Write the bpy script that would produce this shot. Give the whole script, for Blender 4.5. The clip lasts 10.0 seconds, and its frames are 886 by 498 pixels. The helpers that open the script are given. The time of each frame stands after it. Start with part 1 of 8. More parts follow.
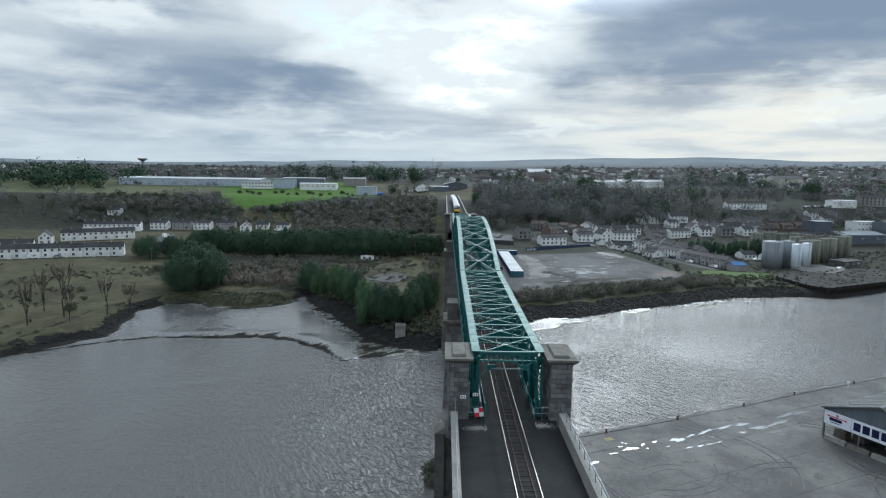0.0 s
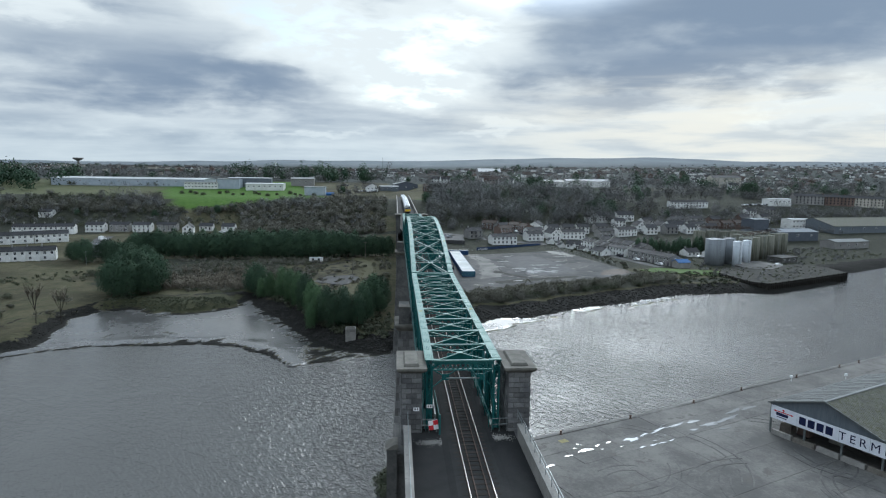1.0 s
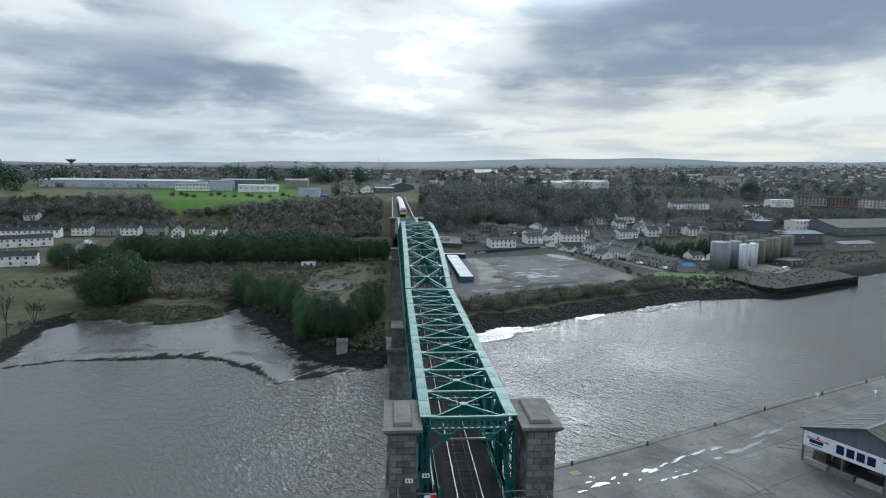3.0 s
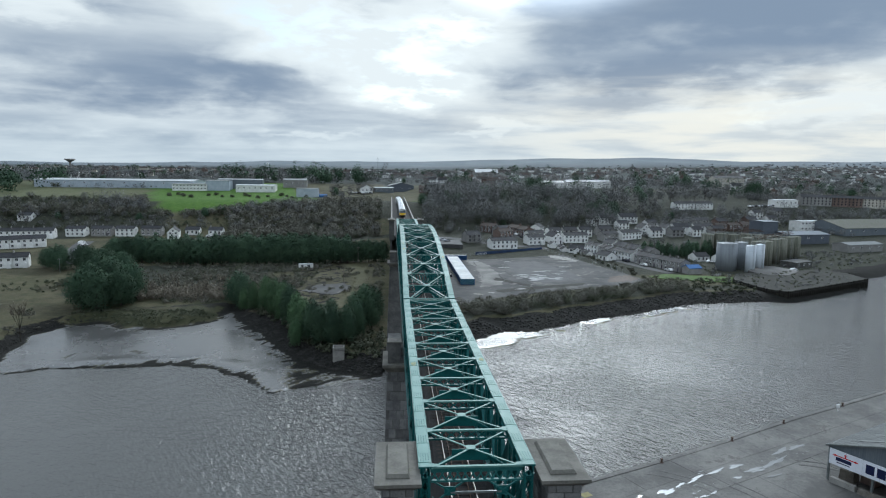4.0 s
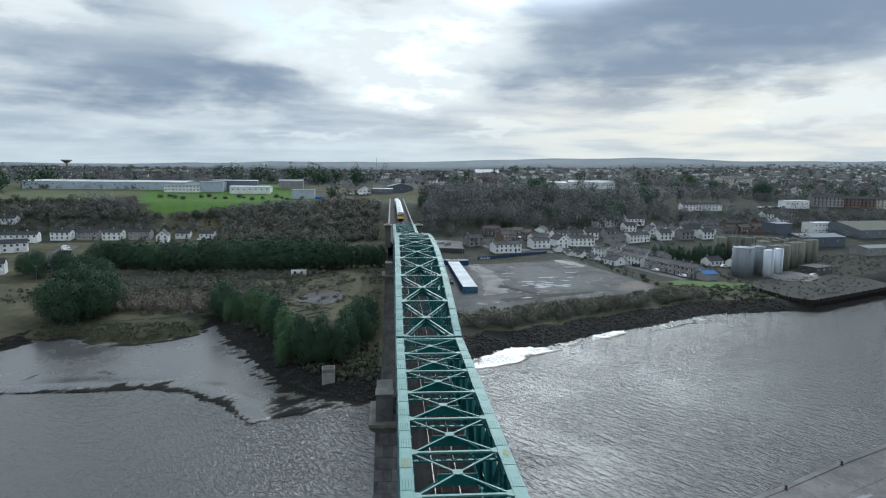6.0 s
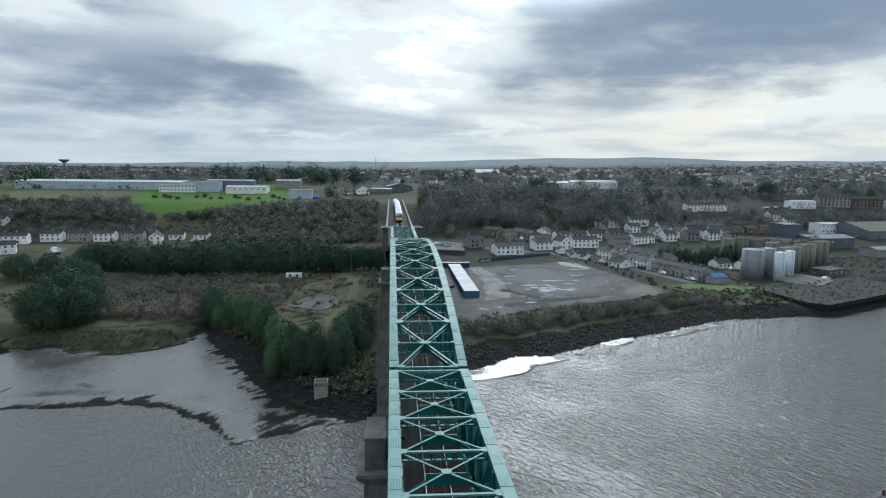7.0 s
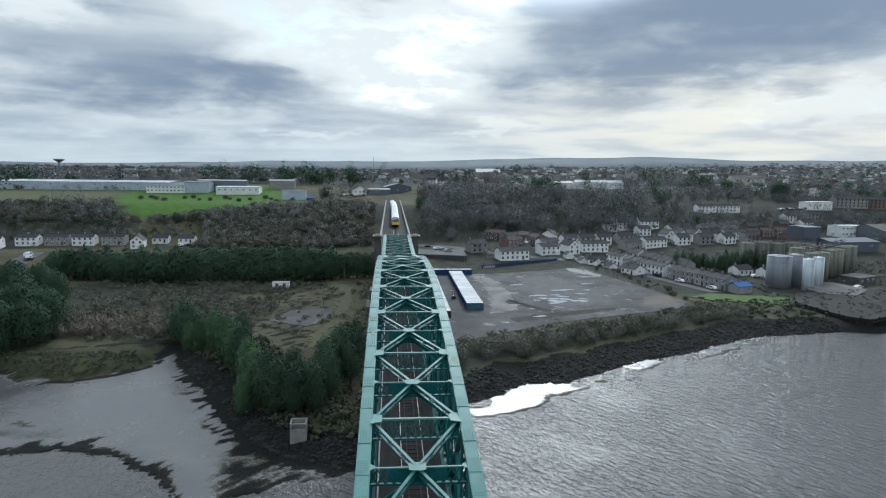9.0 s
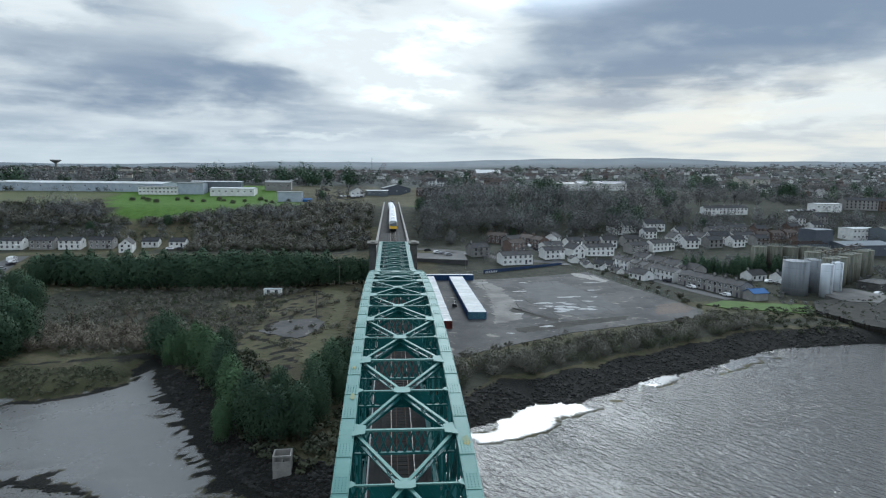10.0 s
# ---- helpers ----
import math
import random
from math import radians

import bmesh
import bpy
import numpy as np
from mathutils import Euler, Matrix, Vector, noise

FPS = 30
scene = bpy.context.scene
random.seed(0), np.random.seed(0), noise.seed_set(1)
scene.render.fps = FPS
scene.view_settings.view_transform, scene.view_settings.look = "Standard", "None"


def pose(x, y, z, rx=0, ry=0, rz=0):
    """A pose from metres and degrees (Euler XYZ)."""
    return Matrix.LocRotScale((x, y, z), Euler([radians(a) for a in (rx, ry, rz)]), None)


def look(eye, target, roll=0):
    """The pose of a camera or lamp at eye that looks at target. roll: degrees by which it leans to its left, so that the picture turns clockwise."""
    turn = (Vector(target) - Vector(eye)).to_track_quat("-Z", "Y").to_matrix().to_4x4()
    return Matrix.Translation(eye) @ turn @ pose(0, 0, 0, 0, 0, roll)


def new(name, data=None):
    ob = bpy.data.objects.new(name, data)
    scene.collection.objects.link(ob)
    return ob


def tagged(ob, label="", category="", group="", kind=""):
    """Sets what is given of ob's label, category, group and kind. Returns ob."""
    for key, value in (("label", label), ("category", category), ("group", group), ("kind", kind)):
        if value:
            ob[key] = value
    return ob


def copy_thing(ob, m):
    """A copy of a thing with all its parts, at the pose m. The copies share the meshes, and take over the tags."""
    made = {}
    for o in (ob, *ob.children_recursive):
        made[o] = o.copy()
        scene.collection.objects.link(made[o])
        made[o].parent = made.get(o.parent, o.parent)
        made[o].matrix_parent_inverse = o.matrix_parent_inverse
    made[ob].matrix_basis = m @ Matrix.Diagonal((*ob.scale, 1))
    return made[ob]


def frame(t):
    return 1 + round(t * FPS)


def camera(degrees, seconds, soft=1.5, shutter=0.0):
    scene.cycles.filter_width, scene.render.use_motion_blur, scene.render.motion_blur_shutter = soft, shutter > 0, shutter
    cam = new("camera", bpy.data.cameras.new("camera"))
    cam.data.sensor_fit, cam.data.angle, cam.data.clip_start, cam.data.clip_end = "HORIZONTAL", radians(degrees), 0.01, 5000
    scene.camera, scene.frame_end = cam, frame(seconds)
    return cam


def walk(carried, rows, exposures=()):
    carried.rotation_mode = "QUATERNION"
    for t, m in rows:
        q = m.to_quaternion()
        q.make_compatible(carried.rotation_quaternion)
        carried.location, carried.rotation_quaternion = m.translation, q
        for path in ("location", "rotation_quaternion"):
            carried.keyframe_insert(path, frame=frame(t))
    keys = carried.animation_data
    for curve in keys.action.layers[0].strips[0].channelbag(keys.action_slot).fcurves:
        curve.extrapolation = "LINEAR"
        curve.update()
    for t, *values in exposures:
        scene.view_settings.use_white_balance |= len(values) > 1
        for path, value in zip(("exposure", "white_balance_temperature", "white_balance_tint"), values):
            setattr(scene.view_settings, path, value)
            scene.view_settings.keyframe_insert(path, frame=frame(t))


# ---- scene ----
cam = camera(70.7, 10.0, soft=1.15)
PATH = [
    (0, (-5.572, -52.374, 51.546), (-5.576, -50.39, 51.291), 0.9),
    (0.5, (-5.595, -51.035, 51.47), (-5.483, -49.054, 51.216), 0.9),
    (1, (-5.539, -49.255, 51.419), (-5.386, -47.277, 51.166), 0.9),
    (1.5, (-5.4, -47.107, 51.444), (-5.237, -45.13, 51.192), 0.9),
    (2, (-5.204, -44.351, 51.531), (-5.04, -42.373, 51.279), 0.9),
    (2.5, (-5.043, -41.194, 51.568), (-4.879, -39.216, 51.318), 0.8),
    (4, (-4.511, -31.28, 51.58), (-4.347, -29.303, 51.329), 0.8),
    (4.5, (-4.257, -27.424, 51.71), (-4.093, -25.447, 51.459), 0.7),
    (5, (-4.009, -23.325, 51.734), (-3.844, -21.348, 51.483), 0.7),
    (5.5, (-3.74, -18.984, 51.744), (-3.576, -17.007, 51.494), 0.7),
    (7, (-2.897, -4.709, 51.634), (-2.732, -2.731, 51.383), 0.7),
    (7.5, (-2.504, 0.301, 51.644), (-2.338, 2.278, 51.392), 0.7),
    (8, (-2.151, 5.988, 51.628), (-1.985, 7.965, 51.376), 0.7),
    (8.5, (-1.699, 11.748, 51.588), (-1.533, 13.725, 51.336), 0.7),
    (9, (-1.32, 18.0, 51.659), (-1.154, 19.977, 51.407), 0.7),
    (9.5, (-1.065, 24.388, 51.731), (-0.898, 26.365, 51.479), 0.7),
    (10, (-0.631, 30.745, 51.624), (-0.463, 32.722, 51.375), 0.7),
]
walk(cam, [(t, look(eye, aim, roll)) for t, eye, aim, roll in PATH], [(0.0, 0.0, 6060.0, 4.0), (10.0, 0.0, 6060.0, 4.0)])

# ---- world and light ----
SUN_AZ, SUN_EL = radians(14), radians(32)
world = bpy.data.worlds.new("overcast_sky")
scene.world = world
world.use_nodes = True


class Net:
    """Short hand for node trees."""

    def __init__(self, tree):
        self.tree = tree
        tree.nodes.clear()

    def n(self, kind, **sets):
        node = self.tree.nodes.new("ShaderNode" + kind)
        for key, value in sets.items():
            if key in node.inputs:
                node.inputs[key].default_value = value
        return node

    def ln(self, a, b):
        self.tree.links.new(a, b)

    def put(self, value, socket):
        if hasattr(value, "is_output"):
            self.ln(value, socket)
        else:
            socket.default_value = value

    def math(self, op, a, b=0.0, c=0.0, clamp=False):
        node = self.tree.nodes.new("ShaderNodeMath")
        node.operation, node.use_clamp = op, clamp
        for v, s in zip((a, b, c), node.inputs):
            self.put(v, s)
        return node.outputs[0]

    def vec(self, op, a, b=(0, 0, 0)):
        node = self.tree.nodes.new("ShaderNodeVectorMath")
        node.operation = op
        self.put(a, node.inputs[0])
        self.put(b, node.inputs[1])
        return node.outputs["Value"] if op in ("LENGTH", "DISTANCE", "DOT_PRODUCT") else node.outputs[0]

    def noise(self, vector, scale, detail=4.0, rough=0.55, distort=0.0):
        node = self.n("TexNoise", Scale=scale, Detail=detail, Roughness=rough, Distortion=distort)
        if vector is not None:
            self.ln(vector, node.inputs["Vector"])
        return node.outputs["Fac"]

    def ramp(self, value, lo, hi, a=0.0, b=1.0, smooth=True):
        node = self.tree.nodes.new("ShaderNodeMapRange")
        node.interpolation_type = "SMOOTHSTEP" if smooth else "LINEAR"
        for v, s in zip((value, lo, hi, a, b), node.inputs):
            self.put(v, s)
        return node.outputs[0]

    def mix(self, fac, a, b, blend="MIX"):
        node = self.tree.nodes.new("ShaderNodeMix")
        node.data_type, node.blend_type = "RGBA", blend
        for v, s in ((fac, node.inputs[0]), (a, node.inputs[6]), (b, node.inputs[7])):
            self.put((*v, 1) if isinstance(v, tuple) and len(v) == 3 else v, s)
        return node.outputs[2]


def sky_world():
    w = Net(world.node_tree)
    d = w.vec("NORMALIZE", w.n("TexCoord").outputs["Generated"])
    parts = w.n("SeparateXYZ")
    w.ln(d, parts.inputs[0])
    dx, dy, dz = parts.outputs
    up = w.math("MAXIMUM", dz, 0.0)
    # the deck seen in perspective: banks grow long and thin towards the horizon
    flat = w.math("ADD", up, 0.12)
    plane = w.n("CombineXYZ", Z=3.3)
    w.ln(w.math("DIVIDE", dx, flat), plane.inputs[0])
    w.ln(w.math("DIVIDE", dy, flat), plane.inputs[1])
    bank = w.noise(w.vec("MULTIPLY", plane.outputs[0], (0.55, 1.25, 1)), 1.0, 5, 0.5, 0.3)
    puff = w.noise(w.vec("MULTIPLY", d, (1, 1, 2.8)), 9.0, 5, 0.5, 0.25)
    streak = w.noise(w.vec("MULTIPLY", d, (1, 1, 7.5)), 6.0, 5, 0.52, 0.2)
    wisp = w.noise(w.vec("MULTIPLY", d, (1, 1, 3.2)), 26.0, 4, 0.55, 0.4)
    az = w.math("DEGREES", w.math("ARCTAN2", dx, dy))
    el = w.math("DEGREES", w.math("ARCSINE", dz))
    az = w.math("ADD", az, w.math("MULTIPLY", w.math("SUBTRACT", puff, 0.5), 9.0))
    el = w.math("ADD", el, w.math("MULTIPLY", w.math("SUBTRACT", w.math("ADD", puff, w.math("MULTIPLY", wisp, 0.35)), 0.67), 5.0))
    thick = w.math("ADD", w.math("MULTIPLY", w.math("SUBTRACT", bank, 0.5), 0.55), w.math("MULTIPLY", w.math("SUBTRACT", streak, 0.5), w.ramp(up, 0.0, 0.16, 0.9, 0.22)))
    thick = w.math("ADD", thick, w.math("MULTIPLY", w.math("SUBTRACT", puff, 0.5), 0.45))
    thick = w.math("ADD", thick, w.math("MULTIPLY", w.math("SUBTRACT", wisp, 0.5), 0.13))
    thick = w.math("ADD", thick, 0.56)
    for a, e, wide, high, lean, amount in CLOUD_MASSES:
        u = w.math("MULTIPLY", w.math("SUBTRACT", az, a), 1.0 / wide)
        v = w.math("MULTIPLY", w.math("SUBTRACT", w.math("SUBTRACT", el, e), w.math("MULTIPLY", u, lean)), 1.0 / high)
        q = w.math("SQRT", w.math("ADD", w.math("MULTIPLY", u, u), w.math("MULTIPLY", v, v)))
        thick = w.math("ADD", thick, w.ramp(q, 0.15, 1.15, amount, 0.0))
    shade = w.ramp(thick, 0.18, 1.02)
    cloud = w.mix(shade, (0.775, 0.795, 0.805), (0.228, 0.282, 0.372))
    nishita = w.n("TexSky")
    nishita.sky_type, nishita.sun_disc = "NISHITA", False
    nishita.sun_elevation, nishita.sun_rotation = SUN_EL, SUN_AZ
    nishita.air_density, nishita.dust_density = 1.0, 1.5
    blue = w.vec("MULTIPLY", nishita.outputs[0], (0.12, 0.12, 0.12))
    gap = w.math("MULTIPLY", w.ramp(thick, 0.0, 0.30, 1.0, 0.0), w.ramp(w.math("ADD", puff, w.math("MULTIPLY", wisp, 0.4)), 0.62, 0.86, 0.0, 0.95))
    colour = w.mix(gap, cloud, w.mix(0.5, blue, (0.50, 0.70, 0.88)))
    # pale veil near the horizon, warm and bright where the deck breaks low over the river
    low = w.ramp(dz, 0.0, 0.105, 0.62, 0.0)
    colour = w.mix(low, colour, (0.545, 0.605, 0.655))
    a, e = radians(31), radians(3.4)
    gleam = w.ramp(w.vec("DISTANCE", w.vec("MULTIPLY", d, (1, 1, 5.0)), (math.sin(a) * math.cos(e), math.cos(a) * math.cos(e), 5.0 * math.sin(e))), 0.08, 0.62, 0.92, 0.0)
    colour = w.mix(w.math("MULTIPLY", gleam, w.ramp(streak, 0.36, 0.62, 1.0, 0.35)), colour, (0.84, 0.79, 0.71))
    # thinner deck round the sun
    sun = (math.sin(SUN_AZ) * math.cos(SUN_EL), math.cos(SUN_AZ) * math.cos(SUN_EL), math.sin(SUN_EL))
    glow = w.ramp(w.vec("DOT_PRODUCT", d, sun), 0.940, 1.0, 1.0, 7.4)
    # an overcast sky is brighter overhead than at the horizon
    glow = w.math("MULTIPLY", glow, w.ramp(up, 0.24, 1.0, 1.0, 2.1, False))
    colour = w.mix(w.ramp(up, 0.27, 0.6), colour, w.vec("MULTIPLY", colour, (0.965, 1.0, 1.055)))
    lit = w.vec("MULTIPLY", colour, (1, 1, 1))
    scale = lit.node
    scale.operation = "SCALE"
    w.ln(glow, scale.inputs["Scale"])
    back = w.n("Background", Strength=SKY_STRENGTH)
    w.ln(scale.outputs[0], back.inputs[0])
    w.ln(back.outputs[0], w.n("OutputWorld").inputs[0])


SKY_STRENGTH = 1.12
# banks of cloud: azimuth from the bridge's axis and elevation in degrees, half width, half height, lean, added thickness
CLOUD_MASSES = [(-17, 7.4, 19, 3.6, -0.3, 0.30), (-12, 7.8, 8, 2.0, -0.4, 0.13), (-27, 14.6, 10, 2.0, 0.0, 0.22), (-30, 9.6, 8, 1.6, 0.0, 0.08),
                (26, 11.5, 21, 6.0, 0.6, 0.34), (18, 8.2, 11, 1.9, 0.3, 0.16), (36, 13.0, 18, 5.0, 0.0, 0.16), (28, 8.6, 12, 1.6, 0.6, 0.12),
                (-4, 9.2, 11, 4.4, -1.4, -0.50), (3, 7.6, 8, 2.6, 0.2, -0.46), (5, 11.8, 9, 4.4, 0.4, -0.50), (-10, 13.6, 10, 3.2, -1.0, -0.46), (-27, 11.8, 7, 1.2, 0.0, -0.24),
                (36, 5.2, 18, 1.7, 0.4, -0.55), (10, 3.9, 5, 0.6, 0.0, -0.30), (-7, 3.2, 6, 0.5, 0.0, -0.25), (-18, 2.8, 14, 1.0, 0.0, 0.12), (-30, 3.6, 8, 0.8, 0.0, 0.10), (20, 5.4, 10, 0.9, 0.3, 0.14)]
sky_world()
sun_lamp = new("sun", bpy.data.lights.new("sun", "SUN"))
sun_lamp.data.energy, sun_lamp.data.angle, sun_lamp.data.color = 1.2, radians(22), (1.0, 0.96, 0.90)
sun_lamp.matrix_world = look((0, 0, 300), (-math.sin(SUN_AZ) * math.cos(SUN_EL), -math.cos(SUN_AZ) * math.cos(SUN_EL), 300 - math.sin(SUN_EL)))

# ---- materials ----


def material(name, c1, c2, rough=0.8, scale=0.4, fine=6.0, bump=0.3, metal=0.0, spots=None, vary=0.0, spec=0.22, stretch=(1, 1, 1), depth=0.03, crowns=False):
    """Two colours by a broad noise, broken by a fine one, with relief; spots: (colour, amount) of stains; vary: change from piece to piece; crowns: change from tree to tree."""
    m = bpy.data.materials.new(name)
    m.use_nodes = True
    w = Net(m.node_tree)
    where = w.vec("MULTIPLY", w.n("NewGeometry").outputs["Position"], stretch)
    broad = w.noise(where, scale, 5, 0.6, 0.2)
    grain = w.noise(where, fine, 4, 0.65)
    fac = w.ramp(w.math("ADD", w.math("MULTIPLY", broad, 0.65), w.math("MULTIPLY", grain, 0.35)), 0.36, 0.64)
    if max(c2) < 0.45:
        c1, c2 = tuple(0.64 * v for v in c1), tuple(0.64 * v for v in c2)
    colour = w.mix(fac, c1, c2)
    if spots:
        stain = w.noise(where, scale * 2.7, 6, 0.7, 0.6)
        edge = 0.72 - 0.3 * spots[1]
        colour = w.mix(w.ramp(stain, edge, edge + 0.1), colour, spots[0])
    if crowns:
        a = w.n("Attribute")
        a.attribute_name = "tint"
        hsv = w.n("HueSaturation")
        w.ln(w.math("ADD", a.outputs["Fac"], 1.0), hsv.inputs["Value"])
        w.ln(w.math("MULTIPLY_ADD", a.outputs["Fac"], -0.07, 0.5), hsv.inputs["Hue"])
        w.ln(w.math("MULTIPLY_ADD", a.outputs["Fac"], -0.5, 1.0), hsv.inputs["Saturation"])
        w.ln(colour, hsv.inputs["Color"])
        colour = hsv.outputs[0]
    if vary:
        rand = w.n("ObjectInfo").outputs["Random"]
        hsv = w.n("HueSaturation")
        w.ln(w.ramp(rand, 0, 1, 1 - vary, 1 + vary, False), hsv.inputs["Value"])
        w.ln(colour, hsv.inputs["Color"])
        colour = hsv.outputs[0]
    b = w.n("BsdfPrincipled", Metallic=metal)
    b.inputs["Specular IOR Level"].default_value = spec
    w.ln(colour, b.inputs["Base Color"])
    w.ln(w.ramp(grain, 0.2, 0.8, max(rough - 0.12, 0.02), min(rough + 0.12, 1), False), b.inputs["Roughness"])
    if bump:
        relief = w.n("Bump", Strength=bump, Distance=depth)
        w.ln(w.math("ADD", grain, broad), relief.inputs["Height"])
        w.ln(relief.outputs[0], b.inputs["Normal"])
    w.ln(b.outputs[0], w.n("OutputMaterial").inputs[0])
    return m


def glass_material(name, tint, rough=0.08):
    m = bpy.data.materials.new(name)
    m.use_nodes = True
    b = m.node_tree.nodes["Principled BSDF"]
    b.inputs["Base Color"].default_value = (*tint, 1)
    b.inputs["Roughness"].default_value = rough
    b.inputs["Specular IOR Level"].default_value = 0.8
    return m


def water_material():
    m = bpy.data.materials.new("river_water")
    m.use_nodes = True
    w = Net(m.node_tree)
    where = w.n("NewGeometry").outputs["Position"]
    turned = w.n("VectorRotate", Angle=radians(54))
    w.ln(where, turned.inputs["Vector"])
    long = w.vec("MULTIPLY", turned.outputs[0], (0.42, 1.0, 1))
    ripple = w.noise(long, 0.85, 3, 0.58, 0.5)
    chop = w.noise(w.vec("MULTIPLY", where, (0.6, 1.0, 1)), 3.6, 2, 0.55, 0.3)
    swell = w.noise(where, 0.03, 3, 0.5, 0.6)
    calm = w.ramp(swell, 0.34, 0.6, 0.72, 1.1)
    # the bay is sheltered
    spot = w.n("SeparateXYZ")
    w.ln(where, spot.inputs[0])
    calm = w.math("MULTIPLY", calm, w.math("MULTIPLY", w.ramp(spot.outputs[0], -70, -4, 0.45, 1.0), w.ramp(spot.outputs[0], 60, 190, 1.0, 0.8)))
    heave = w.noise(long, 2.1, 2, 0.5, 0.4)
    ripple = w.math("ADD", ripple, w.math("MULTIPLY", heave, 0.35))
    height = w.math("MULTIPLY", w.math("ADD", ripple, w.math("MULTIPLY", chop, 0.22)), calm)
    relief = w.n("Bump", Strength=1.0, Distance=WAVE)
    w.ln(height, relief.inputs["Height"])
    b = w.n("BsdfPrincipled", Roughness=0.06, IOR=1.34)
    silt = w.noise(where, 0.02, 3, 0.5)
    w.ln(w.mix(silt, (0.066, 0.065, 0.061), (0.090, 0.089, 0.084)), b.inputs["Base Color"])
    w.ln(relief.outputs[0], b.inputs["Normal"])
    w.ln(b.outputs[0], w.n("OutputMaterial").inputs[0])
    return m


WAVE = 0.56


def ground_material():
    """Grassland, with the mud, the stony shore, scrub and mown grass where the plan has them."""
    m = bpy.data.materials.new("ground")
    m.use_nodes = True
    w = Net(m.node_tree)
    where = w.n("NewGeometry").outputs["Position"]

    def zone(name):
        a = w.n("Attribute")
        a.attribute_name = name
        if name in ("lawn", "far", "field", "hills"):
            return a.outputs["Fac"]
        return w.ramp(w.math("ADD", a.outputs["Fac"], w.math("MULTIPLY", w.math("SUBTRACT", fray, 0.5), 1.1)), 0.36, 0.64)

    fray = w.noise(where, 0.9, 5, 0.7, 0.5)
    broad, mid, fine = w.noise(where, 0.035, 5, 0.6, 0.3), w.noise(where, 0.25, 5, 0.65, 0.4), w.noise(where, 2.5, 4, 0.7)
    pale = w.noise(where, 0.09, 6, 0.7, 0.8)
    rough_grass = w.mix(w.ramp(mid, 0.35, 0.65), (0.088, 0.092, 0.046), (0.150, 0.132, 0.080))
    rough_grass = w.mix(w.ramp(broad, 0.42, 0.62, 0, 0.7), rough_grass, (0.055, 0.05, 0.03))
    rough_grass = w.mix(w.ramp(pale, 0.5, 0.66, 0, 0.8), rough_grass, (0.155, 0.140, 0.082))
    rough_grass = w.mix(w.ramp(fine, 0.5, 0.7, 0, 0.6), rough_grass, (0.048, 0.054, 0.030))
    # bluer, greyer with distance: aerial haze is put into the base colour
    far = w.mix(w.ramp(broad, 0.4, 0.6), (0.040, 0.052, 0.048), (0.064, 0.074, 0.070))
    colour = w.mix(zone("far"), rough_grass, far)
    # the ridge carries its haze as a pale blue-grey base colour
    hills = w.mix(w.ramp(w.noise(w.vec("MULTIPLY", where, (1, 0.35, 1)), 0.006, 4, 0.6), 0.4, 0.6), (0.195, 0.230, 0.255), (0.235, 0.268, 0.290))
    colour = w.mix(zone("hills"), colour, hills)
    lawn = w.mix(w.ramp(mid, 0.3, 0.7), (0.07, 0.155, 0.02), (0.115, 0.215, 0.035))
    field = w.mix(w.ramp(broad, 0.3, 0.7), (0.125, 0.140, 0.072), (0.165, 0.168, 0.092))
    colour = w.mix(zone("field"), colour, field)
    colour = w.mix(zone("lawn"), colour, lawn)
    scrub = w.mix(w.ramp(mid, 0.35, 0.65), (0.040, 0.045, 0.033), (0.072, 0.074, 0.054))
    colour = w.mix(zone("scrub"), colour, scrub)
    marsh = w.mix(w.ramp(mid, 0.3, 0.7), (0.045, 0.052, 0.026), (0.080, 0.078, 0.040))
    colour = w.mix(zone("marsh"), colour, marsh)
    stone = w.mix(w.ramp(fine, 0.35, 0.65), (0.009, 0.009, 0.008), (0.030, 0.029, 0.025))
    colour = w.mix(zone("stone"), colour, stone)
    mud = w.mix(w.ramp(broad, 0.35, 0.65), (0.105, 0.103, 0.101), (0.150, 0.147, 0.143))
    wet = w.math("MULTIPLY", zone("mud"), 1.0)
    colour = w.mix(wet, colour, mud)
    colour = w.vec("MULTIPLY", colour, (0.60, 0.60, 0.60))
    b = w.n("BsdfPrincipled")
    w.ln(colour, b.inputs["Base Color"])
    sheen = w.ramp(w.math("ADD", w.math("MULTIPLY", mid, 0.3), broad), 0.45, 0.8, 0.15, 0.34)
    w.ln(w.ramp(wet, 0, 1, 0.12, 0.7, False), b.inputs["Specular IOR Level"])
    rough = w.n("Mix")
    w.ln(wet, rough.inputs[0])
    rough.inputs[2].default_value = 0.92
    w.ln(sheen, rough.inputs[3])
    w.ln(rough.outputs[0], b.inputs["Roughness"])
    relief = w.n("Bump", Distance=0.25)
    w.ln(w.ramp(wet, 0, 1, 0.8, 0.10, False), relief.inputs["Strength"])
    w.ln(w.math("ADD", fine, mid), relief.inputs["Height"])
    w.ln(relief.outputs[0], b.inputs["Normal"])
    w.ln(b.outputs[0], w.n("OutputMaterial").inputs[0])
    return m


